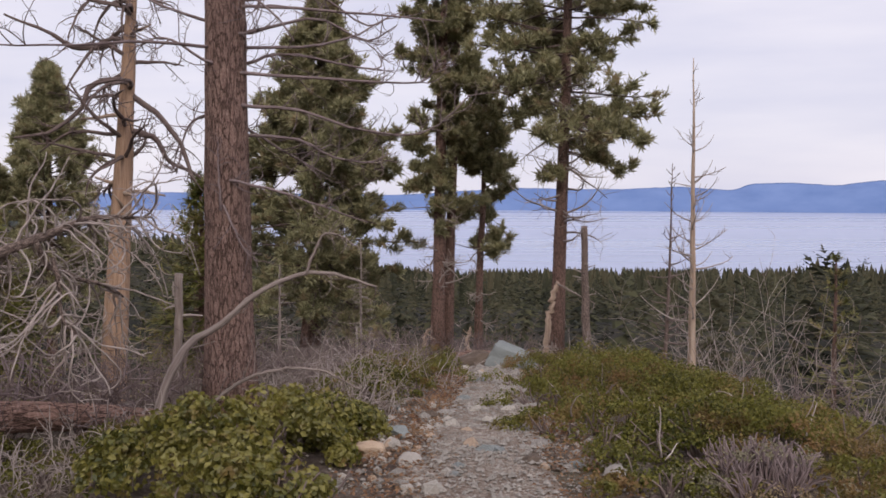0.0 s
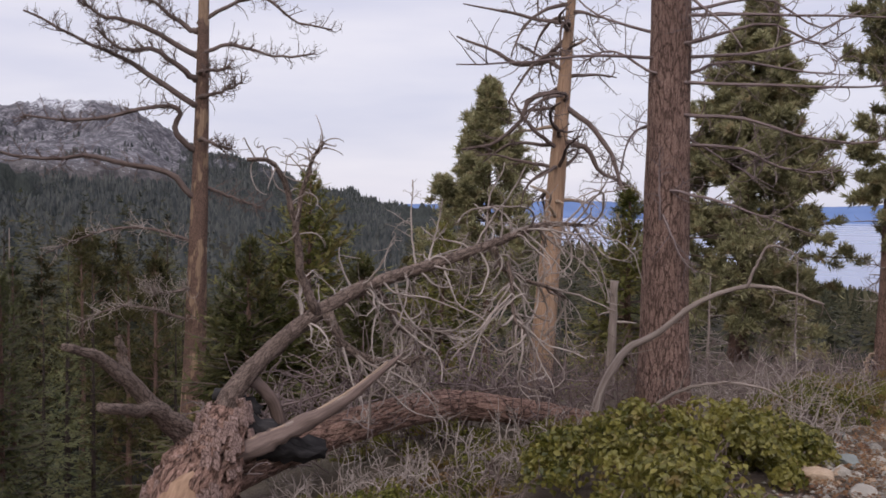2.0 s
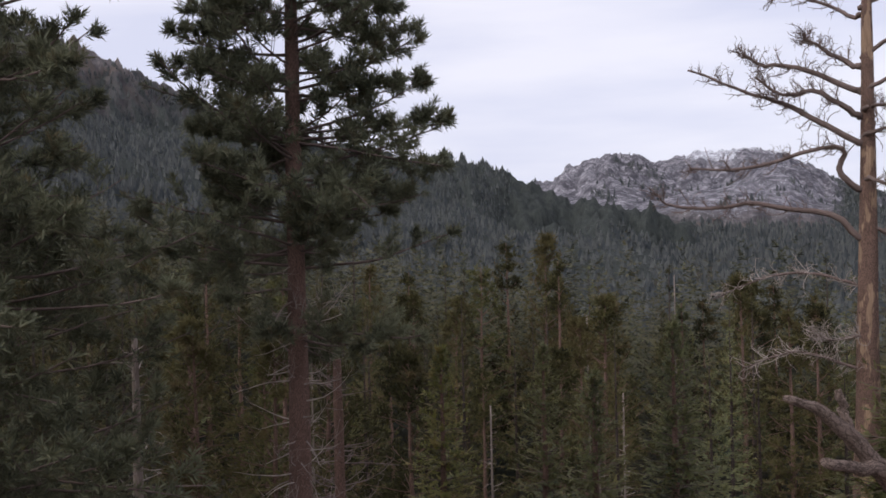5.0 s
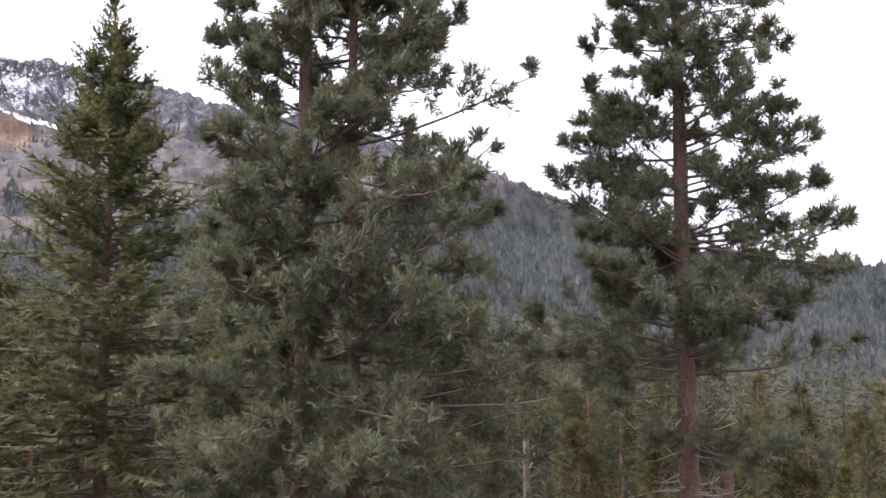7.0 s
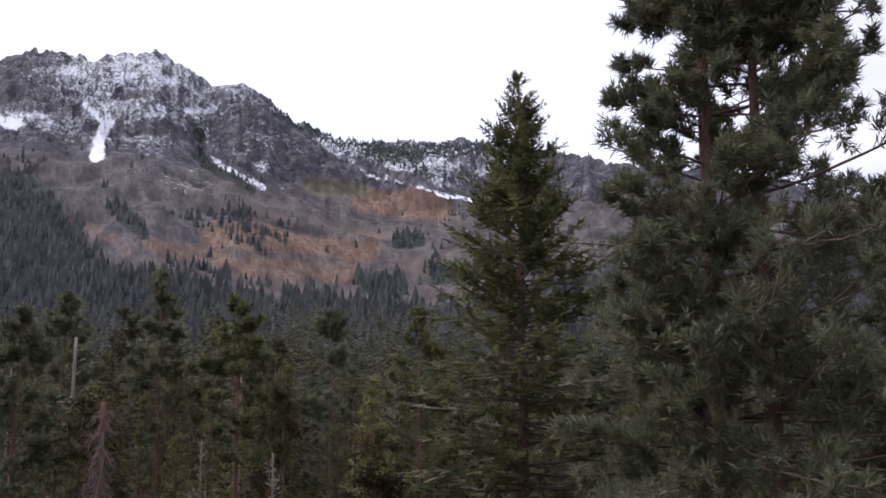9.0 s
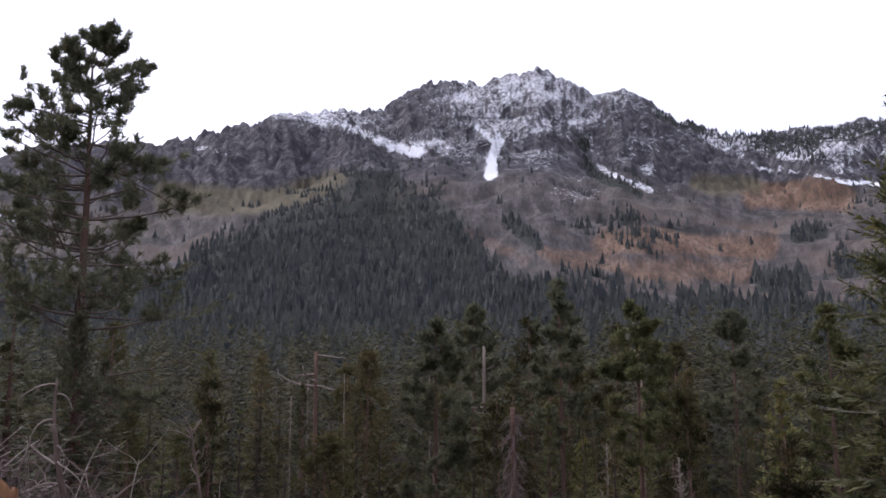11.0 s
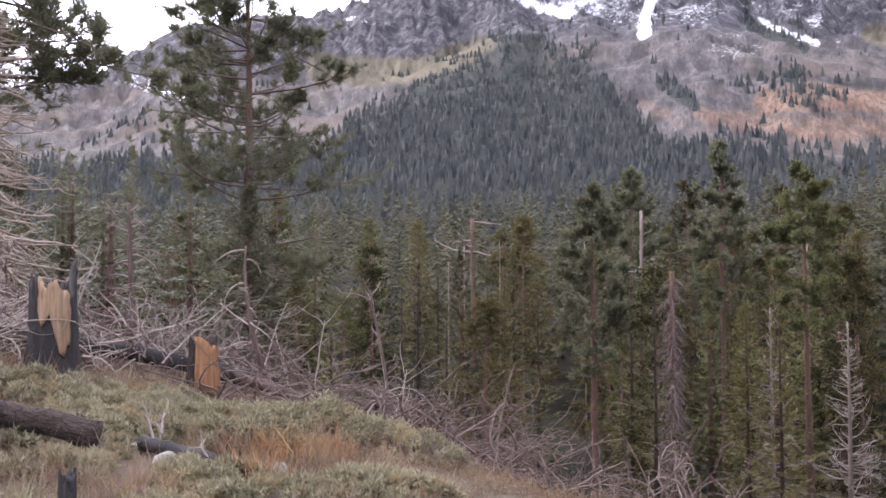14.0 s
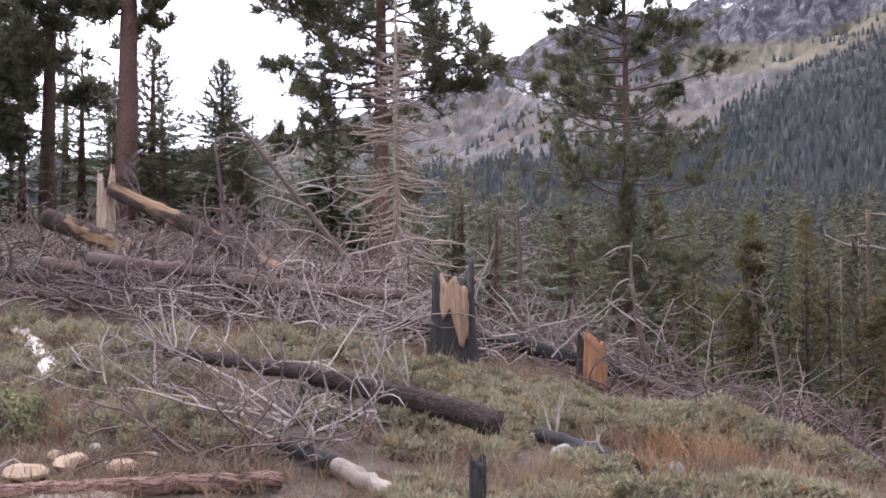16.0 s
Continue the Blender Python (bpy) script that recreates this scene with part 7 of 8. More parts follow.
GREY = "tangle of bare silvery dead brush"
for k, (x, y, rx, ry, h, n, m) in enumerate([(-1.35, 10.4, 1.0, 0.8, 0.6, 90, TWIG_GREY), (-1.0, 12.3, 0.9, 1.0, 0.6, 90, TWIG_MAUVE), (-0.9, 8.4, 0.5, 0.6, 0.45, 60, TWIG_GREY), (-0.25, 10.8, 0.4, 0.5, 0.5, 30, TWIG_GREY),
                                             (-2.9, 9.3, 1.0, 1.0, 0.7, 90, WOOD_DARK), (-3.3, 7.6, 0.9, 0.9, 0.6, 110, WOOD_DARK), (-1.6, 14.5, 1.3, 1.2, 0.5, 110, TWIG_BROWN), (-3.4, 12.2, 1.2, 1.4, 0.7, 110, TWIG_BROWN),
                                             (4.2, 12.8, 0.8, 0.7, 1.9, 26, TWIG_GREY), (4.7, 12.0, 0.9, 0.7, 1.9, 30, TWIG_GREY), (5.3, 11.2, 0.8, 0.8, 2.0, 26, TWIG_GREY), (3.6, 13.3, 0.6, 0.7, 1.3, 26, TWIG_GREY), (3.6, 9.6, 0.6, 0.8, 1.0, 30, TWIG_MAUVE), (3.9, 8.2, 0.6, 0.8, 1.1, 26, TWIG_MAUVE),
                                             (3.4, 10.6, 0.5, 1.2, 0.22, 120, TWIG_MAUVE), (3.5, 8.8, 0.5, 1.0, 0.2, 100, TWIG_MAUVE), (2.4, 15.4, 0.7, 0.8, 0.45, 50, TWIG_GREY), (0.4, 16.5, 1.0, 0.8, 0.5, 50, TWIG_MAUVE), (-0.4, 15.6, 0.9, 0.8, 0.45, 70, TWIG_MAUVE), (-0.2, 17.6, 1.2, 0.8, 0.6, 60, TWIG_BROWN), (1.4, 17.0, 0.8, 0.8, 0.5, 50, TWIG_BROWN), (-1.6, 12.9, 0.8, 0.9, 0.5, 70, TWIG_BROWN), (-2.4, 17.0, 1.2, 1.0, 0.7, 60, TWIG_BROWN),
                                             (-4.9, 7.0, 0.7, 0.9, 0.6, 50, TWIG_BROWN), (-3.1, 5.4, 0.5, 0.4, 0.3, 60, TWIG_GREY), (-2.4, 5.2, 0.5, 0.4, 0.22, 60, TWIG_BROWN), (-2.8, 6.1, 0.6, 0.5, 0.32, 80, TWIG_GREY), (-3.5, 4.7, 0.4, 0.4, 0.2, 50, TWIG_MAUVE), (-2.2, 6.9, 0.5, 0.5, 0.35, 60, TWIG_GREY), (-4.6, 8.6, 1.0, 1.2, 0.9, 80, TWIG_GREY), (-4.2, 10.8, 1.0, 1.2, 0.9, 70, TWIG_BROWN)]):
    brush("dead_brush", x, y, rx, ry, h, GREY, n, m, 0.006, "dead brush on the ridge")


def litter():
    """Dry leaves and bits of bark along the path's edges."""
    n = 9500
    y = RNG.uniform(4.8, 14.5, n)
    side = np.where(RNG.uniform(0, 1, n) < 0.62, -1, 1)
    x = trail_x(y) + side * np.abs(RNG.normal(0.52, 0.17, n))
    g = leaves(Geo(), np.stack([x, y, ground_z(x, y) + 0.035], -1), np.stack([RNG.normal(0, 0.4, n), RNG.normal(0, 0.4, n), 1 + 0 * x], -1), RNG.uniform(0.012, 0.04, n), 0.5)
    tagged(new("leaf_litter", g.mesh("leaf_litter", LEAF_LITTER, False)), "dry brown leaf litter along the path", "leaf litter", kind="stuff")


litter()


def edge_grass():
    """Reddish dry grass where the ridge breaks off."""
    for k, (x, y, r) in enumerate(((2.6, 6.0, 0.35), (2.72, 7.0, 0.4), (2.75, 8.0, 0.4), (2.7, 9.0, 0.4), (2.6, 10.2, 0.4), (2.75, 5.2, 0.35))):
        n = 260
        a, q = RNG.uniform(0, 6.3, n), np.sqrt(RNG.uniform(0, 1, n)) * r
        px, py = x + np.cos(a) * q * 0.6, y + np.sin(a) * q * 1.5
        base = np.array([x, y, gz(x, y)])
        g = tufts(Geo(), np.stack([px, py, ground_z(px, py)], -1) - base, np.stack([RNG.normal(0, 0.4, n), RNG.normal(0, 0.4, n), 1 + 0 * a], -1), RNG.uniform(0.1, 0.22, n), 7, 0.022, 0.7, 0.1)
        solid("dry_grass", g, GRASS_DRY, tuple(base), "reddish dry grass along the ridge's edge", "grass", "grass along the edge", smooth=False)


edge_grass()

# ---------------------------------------------------------------- the fallen pine on the ridge edge
def fallen_pine():
    o = np.array([-3.88, 4.9, gz(-3.88, 4.9)])
    tree = thing("fallen_pine", tuple(o), "fallen dead pine with arching trunk and tangled grey limbs", "fallen tree")

    def rel(pts):
        return np.array(pts) - o

    g = Geo()
    arch = smooth_path(rel([(-3.85, 5.1, -0.14), (-3.73, 5.40, -0.09), (-3.64, 5.89, -0.06), (-3.43, 6.42, 0.0), (-3.16, 6.95, 0.01), (-2.76, 7.50, -0.10), (-2.52, 7.96, -0.21), (-2.11, 8.44, -0.34)]), 40)
    tubes(g, arch, np.interp(np.linspace(0, 1, 40), [0, 0.2, 0.6, 0.75, 1], [0.15, 0.12, 0.115, 0.1, 0.07])[None], 18, 0.05)
    part("trunk", g, BARK_LOG, tree, "arching trunk in pinkish plated bark")
    # the torn foot of the tree
    g = Geo()
    foot = smooth_path(rel([(-3.92, 4.6, -0.5), (-3.88, 4.76, -0.22), (-3.83, 4.95, 0.04), (-3.8, 5.05, 0.27)]), 14)
    girth = np.interp(np.linspace(0, 1, 14), [0, 0.4, 0.8, 1], [0.27, 0.24, 0.17, 0.1])
    tubes(g, foot, girth[None], 26, 0.13)
    part("root_crown", g, BARK_LOG, tree, "torn root crown in flaking bark")
    # loose plates of bark stand off it
    g = Geo()
    n = 150
    f, a = RNG.uniform(0.25, 0.98, n), RNG.uniform(0, 2 * np.pi, n)
    out = np.stack([np.cos(a), np.sin(a), 0.25 + 0 * a], -1)
    at = along(foot, f) + out * (np.interp(f, np.linspace(0, 1, 14), girth) + 0.012)[:, None]
    side = unit(np.stack([-np.sin(a), np.cos(a), RNG.normal(0, 0.2, n)], -1)) * RNG.uniform(0.02, 0.045, (n, 1))
    up = unit(np.cross(out, side)) * RNG.uniform(0.025, 0.06, (n, 1))
    thick = out * RNG.uniform(0.006, 0.014, (n, 1)) + up * RNG.normal(0, 0.12, (n, 1))
    ring = np.stack([-side - up * 0.7, side * 0.8 - up, side + up * 0.6, -side * 0.6 + up], 1)
    V = np.concatenate([at[:, None] + ring - thick[:, None], at[:, None] + ring * 0.86 + thick[:, None]], 1)
    F = np.array([(4, 5, 6, 7), (0, 1, 5, 4), (1, 2, 6, 5), (2, 3, 7, 6), (3, 0, 4, 7), (3, 2, 1, 0)])
    g.add(V.reshape(-1, 3), (F[None] + np.arange(n)[:, None, None] * 8).reshape(-1, 4), V.reshape(-1, 3))
    tagged(part("loose_bark", g, BARK_FLAKE, tree, "loose pinkish plates of bark", smooth=False), kind="stuff")
    g = Geo()
    face = smooth_path(rel([(-3.86, 4.45, -0.42), (-3.82, 4.6, -0.18), (-3.8, 4.76, 0.0)]), 8)
    tubes(g, face, np.array([[0.17, 0.17, 0.16, 0.14, 0.12, 0.09, 0.06, 0.02]]), 14, 0.08)
    part("bare_wood", g, WOOD_ORANGE, tree, "bare orange wood")
    # black solids that stand in for the shade in the torn trunk's hollow
    for p, r in (([(-3.76, 5.08, 0.2), (-3.66, 5.2, 0.08), (-3.55, 5.34, 0.0), (-3.42, 5.52, -0.06)], (0.06, 0.1, 0.085, 0.05)), ([(-4.0, 5.14, 0.33), (-3.92, 5.22, 0.29), (-3.8, 5.36, 0.2)], (0.03, 0.075, 0.04))):
        q = smooth_path(rel(p), 12)
        part("hollow", tubes(Geo(), q, np.interp(np.linspace(0, 1, 12), np.linspace(0, 1, len(r)), r)[None], 16, 0.3), BURNT, tree, "black filling for the shaded hollow of the trunk")
    # heavy limbs
    g = Geo()
    main = smooth_path(rel([(-3.94, 5.01, 0.1), (-3.87, 5.20, 0.37), (-3.75, 5.41, 0.59), (-3.56, 5.66, 0.82), (-3.32, 5.93, 1.00), (-2.92, 6.25, 1.16), (-2.61, 6.50, 1.30), (-2.35, 6.71, 1.42), (-2.04, 6.91, 1.42)]), 40)
    tubes(g, main, np.interp(np.linspace(0, 1, 40), [0, 0.4, 0.8, 1], [0.07, 0.05, 0.028, 0.01])[None], 12, 0.06)
    part("limb", g, LIMB_GREY, tree, "long rising grey limb")
    heavy = [([(-4.0, 5.0, 0.0), (-4.00, 4.64, 0.29), (-4.03, 4.42, 0.51), (-4.06, 4.19, 0.69), (-4.09, 3.96, 0.77)], 0.075, 0.02),
             ([(-4.06, 4.46, 0.45), (-4.08, 4.41, 0.64), (-4.09, 4.37, 0.78)], 0.035, 0.02),
             ([(-3.95, 4.85, 0.15), (-3.97, 4.6, 0.32), (-3.97, 4.41, 0.36), (-3.95, 4.09, 0.44)], 0.05, 0.03),
             ([(-3.54, 5.63, 0.82), (-3.60, 5.54, 1.05), (-3.60, 5.48, 1.28), (-3.60, 5.42, 1.46), (-3.62, 5.35, 1.68), (-3.67, 5.26, 1.80), (-3.76, 5.14, 1.81)], 0.032, 0.012),
             ([(-3.61, 5.48, 1.31), (-3.55, 5.44, 1.61), (-3.45, 5.41, 1.82), (-3.36, 5.39, 1.93)], 0.02, 0.01),
             ([(-3.36, 6.08, 0.99), (-3.27, 6.18, 0.79), (-3.22, 6.26, 0.67), (-3.10, 6.37, 0.66), (-2.94, 6.50, 0.62)], 0.035, 0.018),
             ([(-2.60, 6.42, 1.26), (-2.57, 6.51, 1.12), (-2.44, 6.64, 1.04), (-2.28, 6.77, 0.96), (-2.20, 6.87, 0.88)], 0.02, 0.01),
             ([(-2.51, 6.45, 1.17), (-2.47, 6.43, 0.98), (-2.44, 6.41, 0.79), (-2.35, 6.40, 0.68)], 0.018, 0.01),
             ([(-3.48, 5.67, 0.82), (-3.43, 5.81, 0.59), (-3.24, 6.03, 0.46), (-3.00, 6.25, 0.49)], 0.04, 0.018)]
    g = Geo()
    H = []
    for p, r0, r1 in heavy:
        P = smooth_path(rel(p), 16)
        P[1:-1] += RNG.normal(0, 0.006, (14, 3))
        part("limb", tubes(Geo(), P, taper(1, 16, r0, r1), 9, 0.06), LIMB_GREY, tree, "broken grey limb")
        H.append(P)
    split = smooth_path(rel([(-3.76, 4.86, -0.02), (-3.6, 5.04, 0.06), (-3.45, 5.2, 0.15), (-3.22, 5.44, 0.31), (-2.95, 5.68, 0.58)]), 22)
    part("split_trunk", tubes(Geo(), split, np.interp(np.linspace(0, 1, 22), [0, 0.25, 0.8, 1], [0.05, 0.068, 0.04, 0.01])[None], 8, 0.16), WOOD_BROWN, tree, "split weathered trunk half, dark below")
    for k in range(4):
        rim = smooth_path(split[2 + 3 * k :: 3] + np.array([-0.01, -0.02, 0.05 - 0.01 * k]) * np.linspace(1, 0.5, len(split[2 + 3 * k :: 3]))[:, None], 14)
        part("splinter", tubes(Geo(), rim, taper(1, 14, 0.017, 0.005), 5, 0.2), (WOOD_TAN, WOOD_GREY)[k % 2], tree, "pale splintered edge")
    g = Geo()
    plank = smooth_path(rel([(-3.86, 5.31, 0.42), (-3.76, 5.44, 0.27), (-3.73, 5.52, 0.05)]), 8)
    tubes(g, plank, np.full((1, 8), 0.045), 6, 0.15)
    part("splinter", g, WOOD_BROWN, tree)
    # the tangle
    g = Geo()
    M = np.concatenate([np.array([smooth_path(main[8:], 16)])] * 5 + [np.array(H[5:])])
    who, fr, s, w = spawn(M, 150, 0.15, 1.0, 1.0, 0.55)
    w[:, 2] -= 0.45
    B = grow(s, w, RNG.uniform(0.25, 0.75, 150), 12, 0.75, 0.55, -0.1)
    tubes(g, B, taper(150, 12, 0.0095, 0.004), 5)
    twiggery(g, np.array(H[3:5]), 34, 0.26, 0.006, 0.3, 1.3, 1, 0.1, 0.6)
    T = twiggery(g, B, 700, 0.2, 0.0042, 0.15, 1.3, 2, 0.05, 0.6)
    # what lies under the arch, behind it and along the ground
    n = 230
    f = RNG.uniform(0, 1, n)
    s = along(arch, f) + np.outer(RNG.uniform(0.2, 1.3, n), (-0.5, 0.85, 0)) + np.stack([RNG.normal(0, 0.15, n), RNG.normal(0, 0.15, n), RNG.uniform(-0.2, 0.2, n)], -1)
    s[:, 2] = np.maximum(s[:, 2], ground_z(s[:, 0] + o[0], s[:, 1] + o[1]) - o[2] + 0.02)
    w = RNG.normal(0, 1, (n, 3)) + np.array([0, 0, 0.5])
    U = grow(s, w, RNG.uniform(0.3, 0.8, n), 10, 0.8, 0.5, 0.0)
    stuff("twigwork", g, TWIG_GREY, tree, "tangle of curling silvery twigs")
    g = Geo()
    tubes(g, U, taper(n, 10, 0.008, 0.0035), 4)
    twiggery(g, U, 700, 0.2, 0.004, 0.15, 1.3, 1, 0.0, 0.6)
    stuff("twigwork", g, TWIG_MAUVE, tree, "brown-grey twigs under the arching trunk")
    return tree


fallen_pine()


def loose_branch(pts, r0, r1, label, material=None, twigs=20, tl=0.3, name="dead_branch", n=26, lift=0.1, curl=1.1, sides=8, fine=2, group=""):
    o = np.array(pts[0])
    g = Geo()
    P = smooth_path(np.array(pts) - o, n)
    P[1:-1] += RNG.normal(0, r1 * 0.5, P[1:-1].shape)
    tubes(g, P, taper(1, n, r0, r1), sides, 0.06)
    if twigs:
        twiggery(g, P[None], twigs, tl, r1 * 0.6, 0.2, curl, fine, lift)
    return solid(name, g, material or WOOD_GREY, tuple(o), label, "dead branch", group)


loose_branch([(-2.32, 8.0, gz(-2.32, 8.0) - 0.05), (-2.27, 8.02, -0.08), (-2.17, 8.05, 0.19), (-2.04, 8.09, 0.39), (-1.84, 8.13, 0.5), (-1.52, 8.2, 0.78), (-1.13, 8.26, 0.94), (-0.82, 8.3, 0.91), (-0.55, 8.32, 0.82)], 0.045, 0.009,
             "grey bare branch rising from the ground before a trunk", twigs=16, tl=0.3)
loose_branch([(-1.14, 8.26, 0.92), (-1.06, 8.27, 1.12), (-0.98, 8.28, 1.26), (-0.84, 8.3, 1.24), (-0.7, 8.31, 1.14)], 0.014, 0.006, "curling bleached fork of a dead branch", twigs=16, tl=0.22)
loose_branch([(-2.03, 7.37, gz(-2.03, 7.37) - 0.02), (-1.62, 7.42, 0.11), (-1.32, 7.42, 0.26), (-0.94, 7.43, 0.28), (-0.60, 7.42, 0.13)], 0.018, 0.006, "bleached curved branch lying over the shrubs", twigs=30, tl=0.35)
loose_branch([(1.81, 17.5, gz(1.81, 17.5) - 0.03), (1.88, 17.4, -0.5), (1.97, 17.33, 0.08)], 0.06, 0.04, "pale broken log leaning against a pine", WOOD_TAN, 0, name="leaning_log")
loose_branch([(1.97, 17.33, 0.08), (2.3, 17.2, -0.1), (2.6, 17.0, -0.25)], 0.02, 0.012, "bare broken branch on a leaning log", WOOD_GREY, 4)
for x, y, h in ((-0.3, 19.0, 0.5), (0.53, 19.5, 0.55)):
    z = gz(x, y)
    loose_branch([(x, y, z - 0.02), (x - 0.05, y, z + h * 0.5), (x + 0.03, y, z + h)], 0.06, 0.025, "splintered tan stub of a broken trunk", WOOD_TAN, 5, 0.25, "broken_stub")

# ---------------------------------------------------------------- burnt stumps, logs and brush behind
def stump(x, y, h, r, label, shell, face_mat, seed, face_turn=0.0, name="stump", sink=0.1, low=(0.34, 0.34), span=(-0.75, 0.75)):
    z = gz(x, y) - sink
    st = thing(name, (x, y, z), label, "stump")
    rr = np.random.default_rng(seed)
    n, sides = 18, 44
    ang = np.arange(sides) * 2 * np.pi / sides
    flute = 1 + rr.normal(0, 0.02, sides) + 0.06 * np.sin(ang * 5 + 1) + 0.04 * np.sin(ang * 9) + rr.normal(0, 0.02, sides)
    top = 1 + 0.12 * np.sin(ang * 2 + 1) + np.convolve(rr.normal(0, 0.13, sides + 2), np.ones(3) / 3, "valid")
    t = np.linspace(0, 1, n)[:, None]
    R = r * flute * (1 + 0.35 * np.exp(-t * 6) - 0.1 * t) * (1 + rr.normal(0, 0.015, (n, sides)))
    Z = (h + sink) * t * np.where(t > 0.75, 1 + (top - 1) * (t - 0.75) / 0.25, 1)
    V = np.stack([R * np.cos(ang), R * np.sin(ang), Z + 0 * R], -1)
    inner = np.stack([R[-1] * 0.75 * np.cos(ang), R[-1] * 0.75 * np.sin(ang), Z[-1] - 0.12 * h], -1)
    V = np.concatenate([V, inner[None]])
    idx = np.arange((n + 1) * sides).reshape(n + 1, sides)
    nx = np.roll(idx, -1, 1)
    F = np.stack([idx[:-1], nx[:-1], nx[1:], idx[1:]], -1).reshape(-1, 4)
    G = np.stack([V[..., 0], V[..., 1], V[..., 2]], -1)
    g = Geo().add(V, F, G)
    g.f.append(idx[-1][None])
    part("shell", g, shell, st)
    if face_mat:
        # bare splintered face on one side
        k = 9
        a = np.linspace(*span, k) + face_turn + rr.normal(0, 0.02, (8, k))
        t2 = np.linspace(0, 1, 8)[:, None]
        lowz = h * (low[0] + (low[1] - low[0]) * smoothstep(0.4, 0.6, np.linspace(0, 1, k)) + 0.04 * rr.normal(size=k)) + sink
        hiz = (h + sink) * (np.interp(np.mean(a, 0) % (2 * np.pi), ang, top) + 0.03 + 0.03 * rr.normal(size=k))
        zz = lowz + (hiz - lowz) * t2
        up = zz / (h + sink)
        rad = r * np.interp(a % (2 * np.pi), ang, flute) * (1 + 0.35 * np.exp(-up * 6) - 0.1 * np.minimum(up, 1)) + 0.022 + rr.normal(0, 0.004, (8, k))
        V = np.stack([rad * np.cos(a), rad * np.sin(a), zz], -1)
        B = V * np.array([0.8, 0.8, 1])
        idx = np.arange(8 * k).reshape(8, k)
        F = np.stack([idx[:-1, :-1], idx[:-1, 1:], idx[1:, 1:], idx[1:, :-1]], -1).reshape(-1, 4)
        f = Geo().add(np.concatenate([V.reshape(-1, 3), B.reshape(-1, 3)]), F)
        rim = np.r_[idx[0], idx[1:, -1], idx[-1, -2::-1], idx[-2:0:-1, 0]]
        rn = np.roll(rim, -1)
        f.f.append(np.stack([rn, rim, rim + 8 * k, rn + 8 * k], -1))
        part("bare_face", f, face_mat, st, "bare splintered wood face")
    return st


stump(-4.72, -11.4, 1.66 - gz(-4.7, -11.45), 0.26, "tall burnt stump, charred black with a bare tan face", BURNT, WOOD_AMBER, 3, radians(84), low=(0.66, 0.3), span=(-0.95, 0.5))
stump(-6.42, -11.2, 0.96 - gz(-6.42, -11.2), 0.18, "short rotten stump of orange-red wood", BARK_DARK, WOOD_RED, 4, radians(85), low=(0.12, 0.05), span=(-0.95, 0.75))
stump(-2.53, -5.95, 0.32, 0.05, "small charred splinter of a stump", BURNT, None, 5)


def fallen_log(pts, r0, r1, label, material, branches=0, bl=0.5, name="fallen_log", n=26, branch_mat=None, br=0.012, sides=12, lift=0.4, curl=0.8):
    o = np.array(pts[0])
    log = thing(name, tuple(o), label, "log")
    P = smooth_path(np.array(pts) - o, n)
    P[1:-1] += RNG.normal(0, 0.008, P[1:-1].shape)
    part("trunk", tubes(Geo(), P, taper(1, n, r0, r1), sides, 0.06), material, log)
    if branches:
        g = Geo()
        who, fr, s, w = spawn(P[None], branches, 0.1, 1.0, 1.0, 0.35)
        w[:, 2] = np.abs(w[:, 2]) * 0.9
        B = grow(s, w, bl * RNG.uniform(0.4, 1.2, branches), 9, curl, 0.3, lift)
        tubes(g, B, taper(branches, 9, br, br * 0.4), 5)
        who, fr, s, w = spawn(B, branches * 5, 0.2, 1.0, 0.9, 0.7)
        tubes(g, grow(s, w, bl * 0.45 * RNG.uniform(0.3, 1.2, branches * 5), 7, curl * 1.3, 0.3, 0.15), taper(branches * 5, 7, br * 0.5, br * 0.2), 3, cap=False)
        stuff("branchwork", g, branch_mat or TWIG_GREY, log, "bare grey branches")
    return log


fallen_log([(-3.5, -7.65, 0.56), (-3.0, -8.05, 0.73), (-2.52, -8.6, 0.85), (-2.05, -9.05, 0.94), (-1.57, -9.55, 1.01), (-1.33, -9.8, 1.04)], 0.1, 0.04, "charred dark fallen log with bleached branches", BARK_DARK, 16, 0.6, branch_mat=TWIG_GREY, br=0.011)
fallen_log([(-4.2, -6.7, gz(-4.2, -6.7) + 0.04), (-4.02, -7.2, gz(-4.02, -7.2) + 0.07), (-3.9, -7.8, gz(-3.9, -7.8) + 0.08)], 0.045, 0.06, "black broken-off end of a charred log", BURNT, 3, 0.4)
fallen_log([(-2.45, -5.9, gz(-2.45, -5.9) + 0.04), (-2.2, -6.45, gz(-2.2, -6.45) + 0.05), (-2.02, -6.95, gz(-2.02, -6.95) + 0.06)], 0.055, 0.06, "pale flaking log lying in the brush", WOOD_WHITE, 0)
fallen_log([(-2.02, -6.95, gz(-2.02, -6.95) + 0.06), (-1.93, -7.25, gz(-1.93, -7.25) + 0.06), (-1.8, -7.6, gz(-1.8, -7.6) + 0.08)], 0.062, 0.04, "dark charred end of a broken log", BURNT, 6, 0.5)
fallen_log([(-1.62, -6.75, gz(-1.62, -6.75) + 0.06), (-0.9, -6.8, gz(-0.9, -6.8) + 0.05), (-0.11, -6.85, gz(-0.11, -6.85) + 0.04), (0.6, -6.9, gz(0.6, -6.9) + 0.04)], 0.05, 0.065, "weathered brown log lying on the ground", BARK_LOG, 3, 0.5)
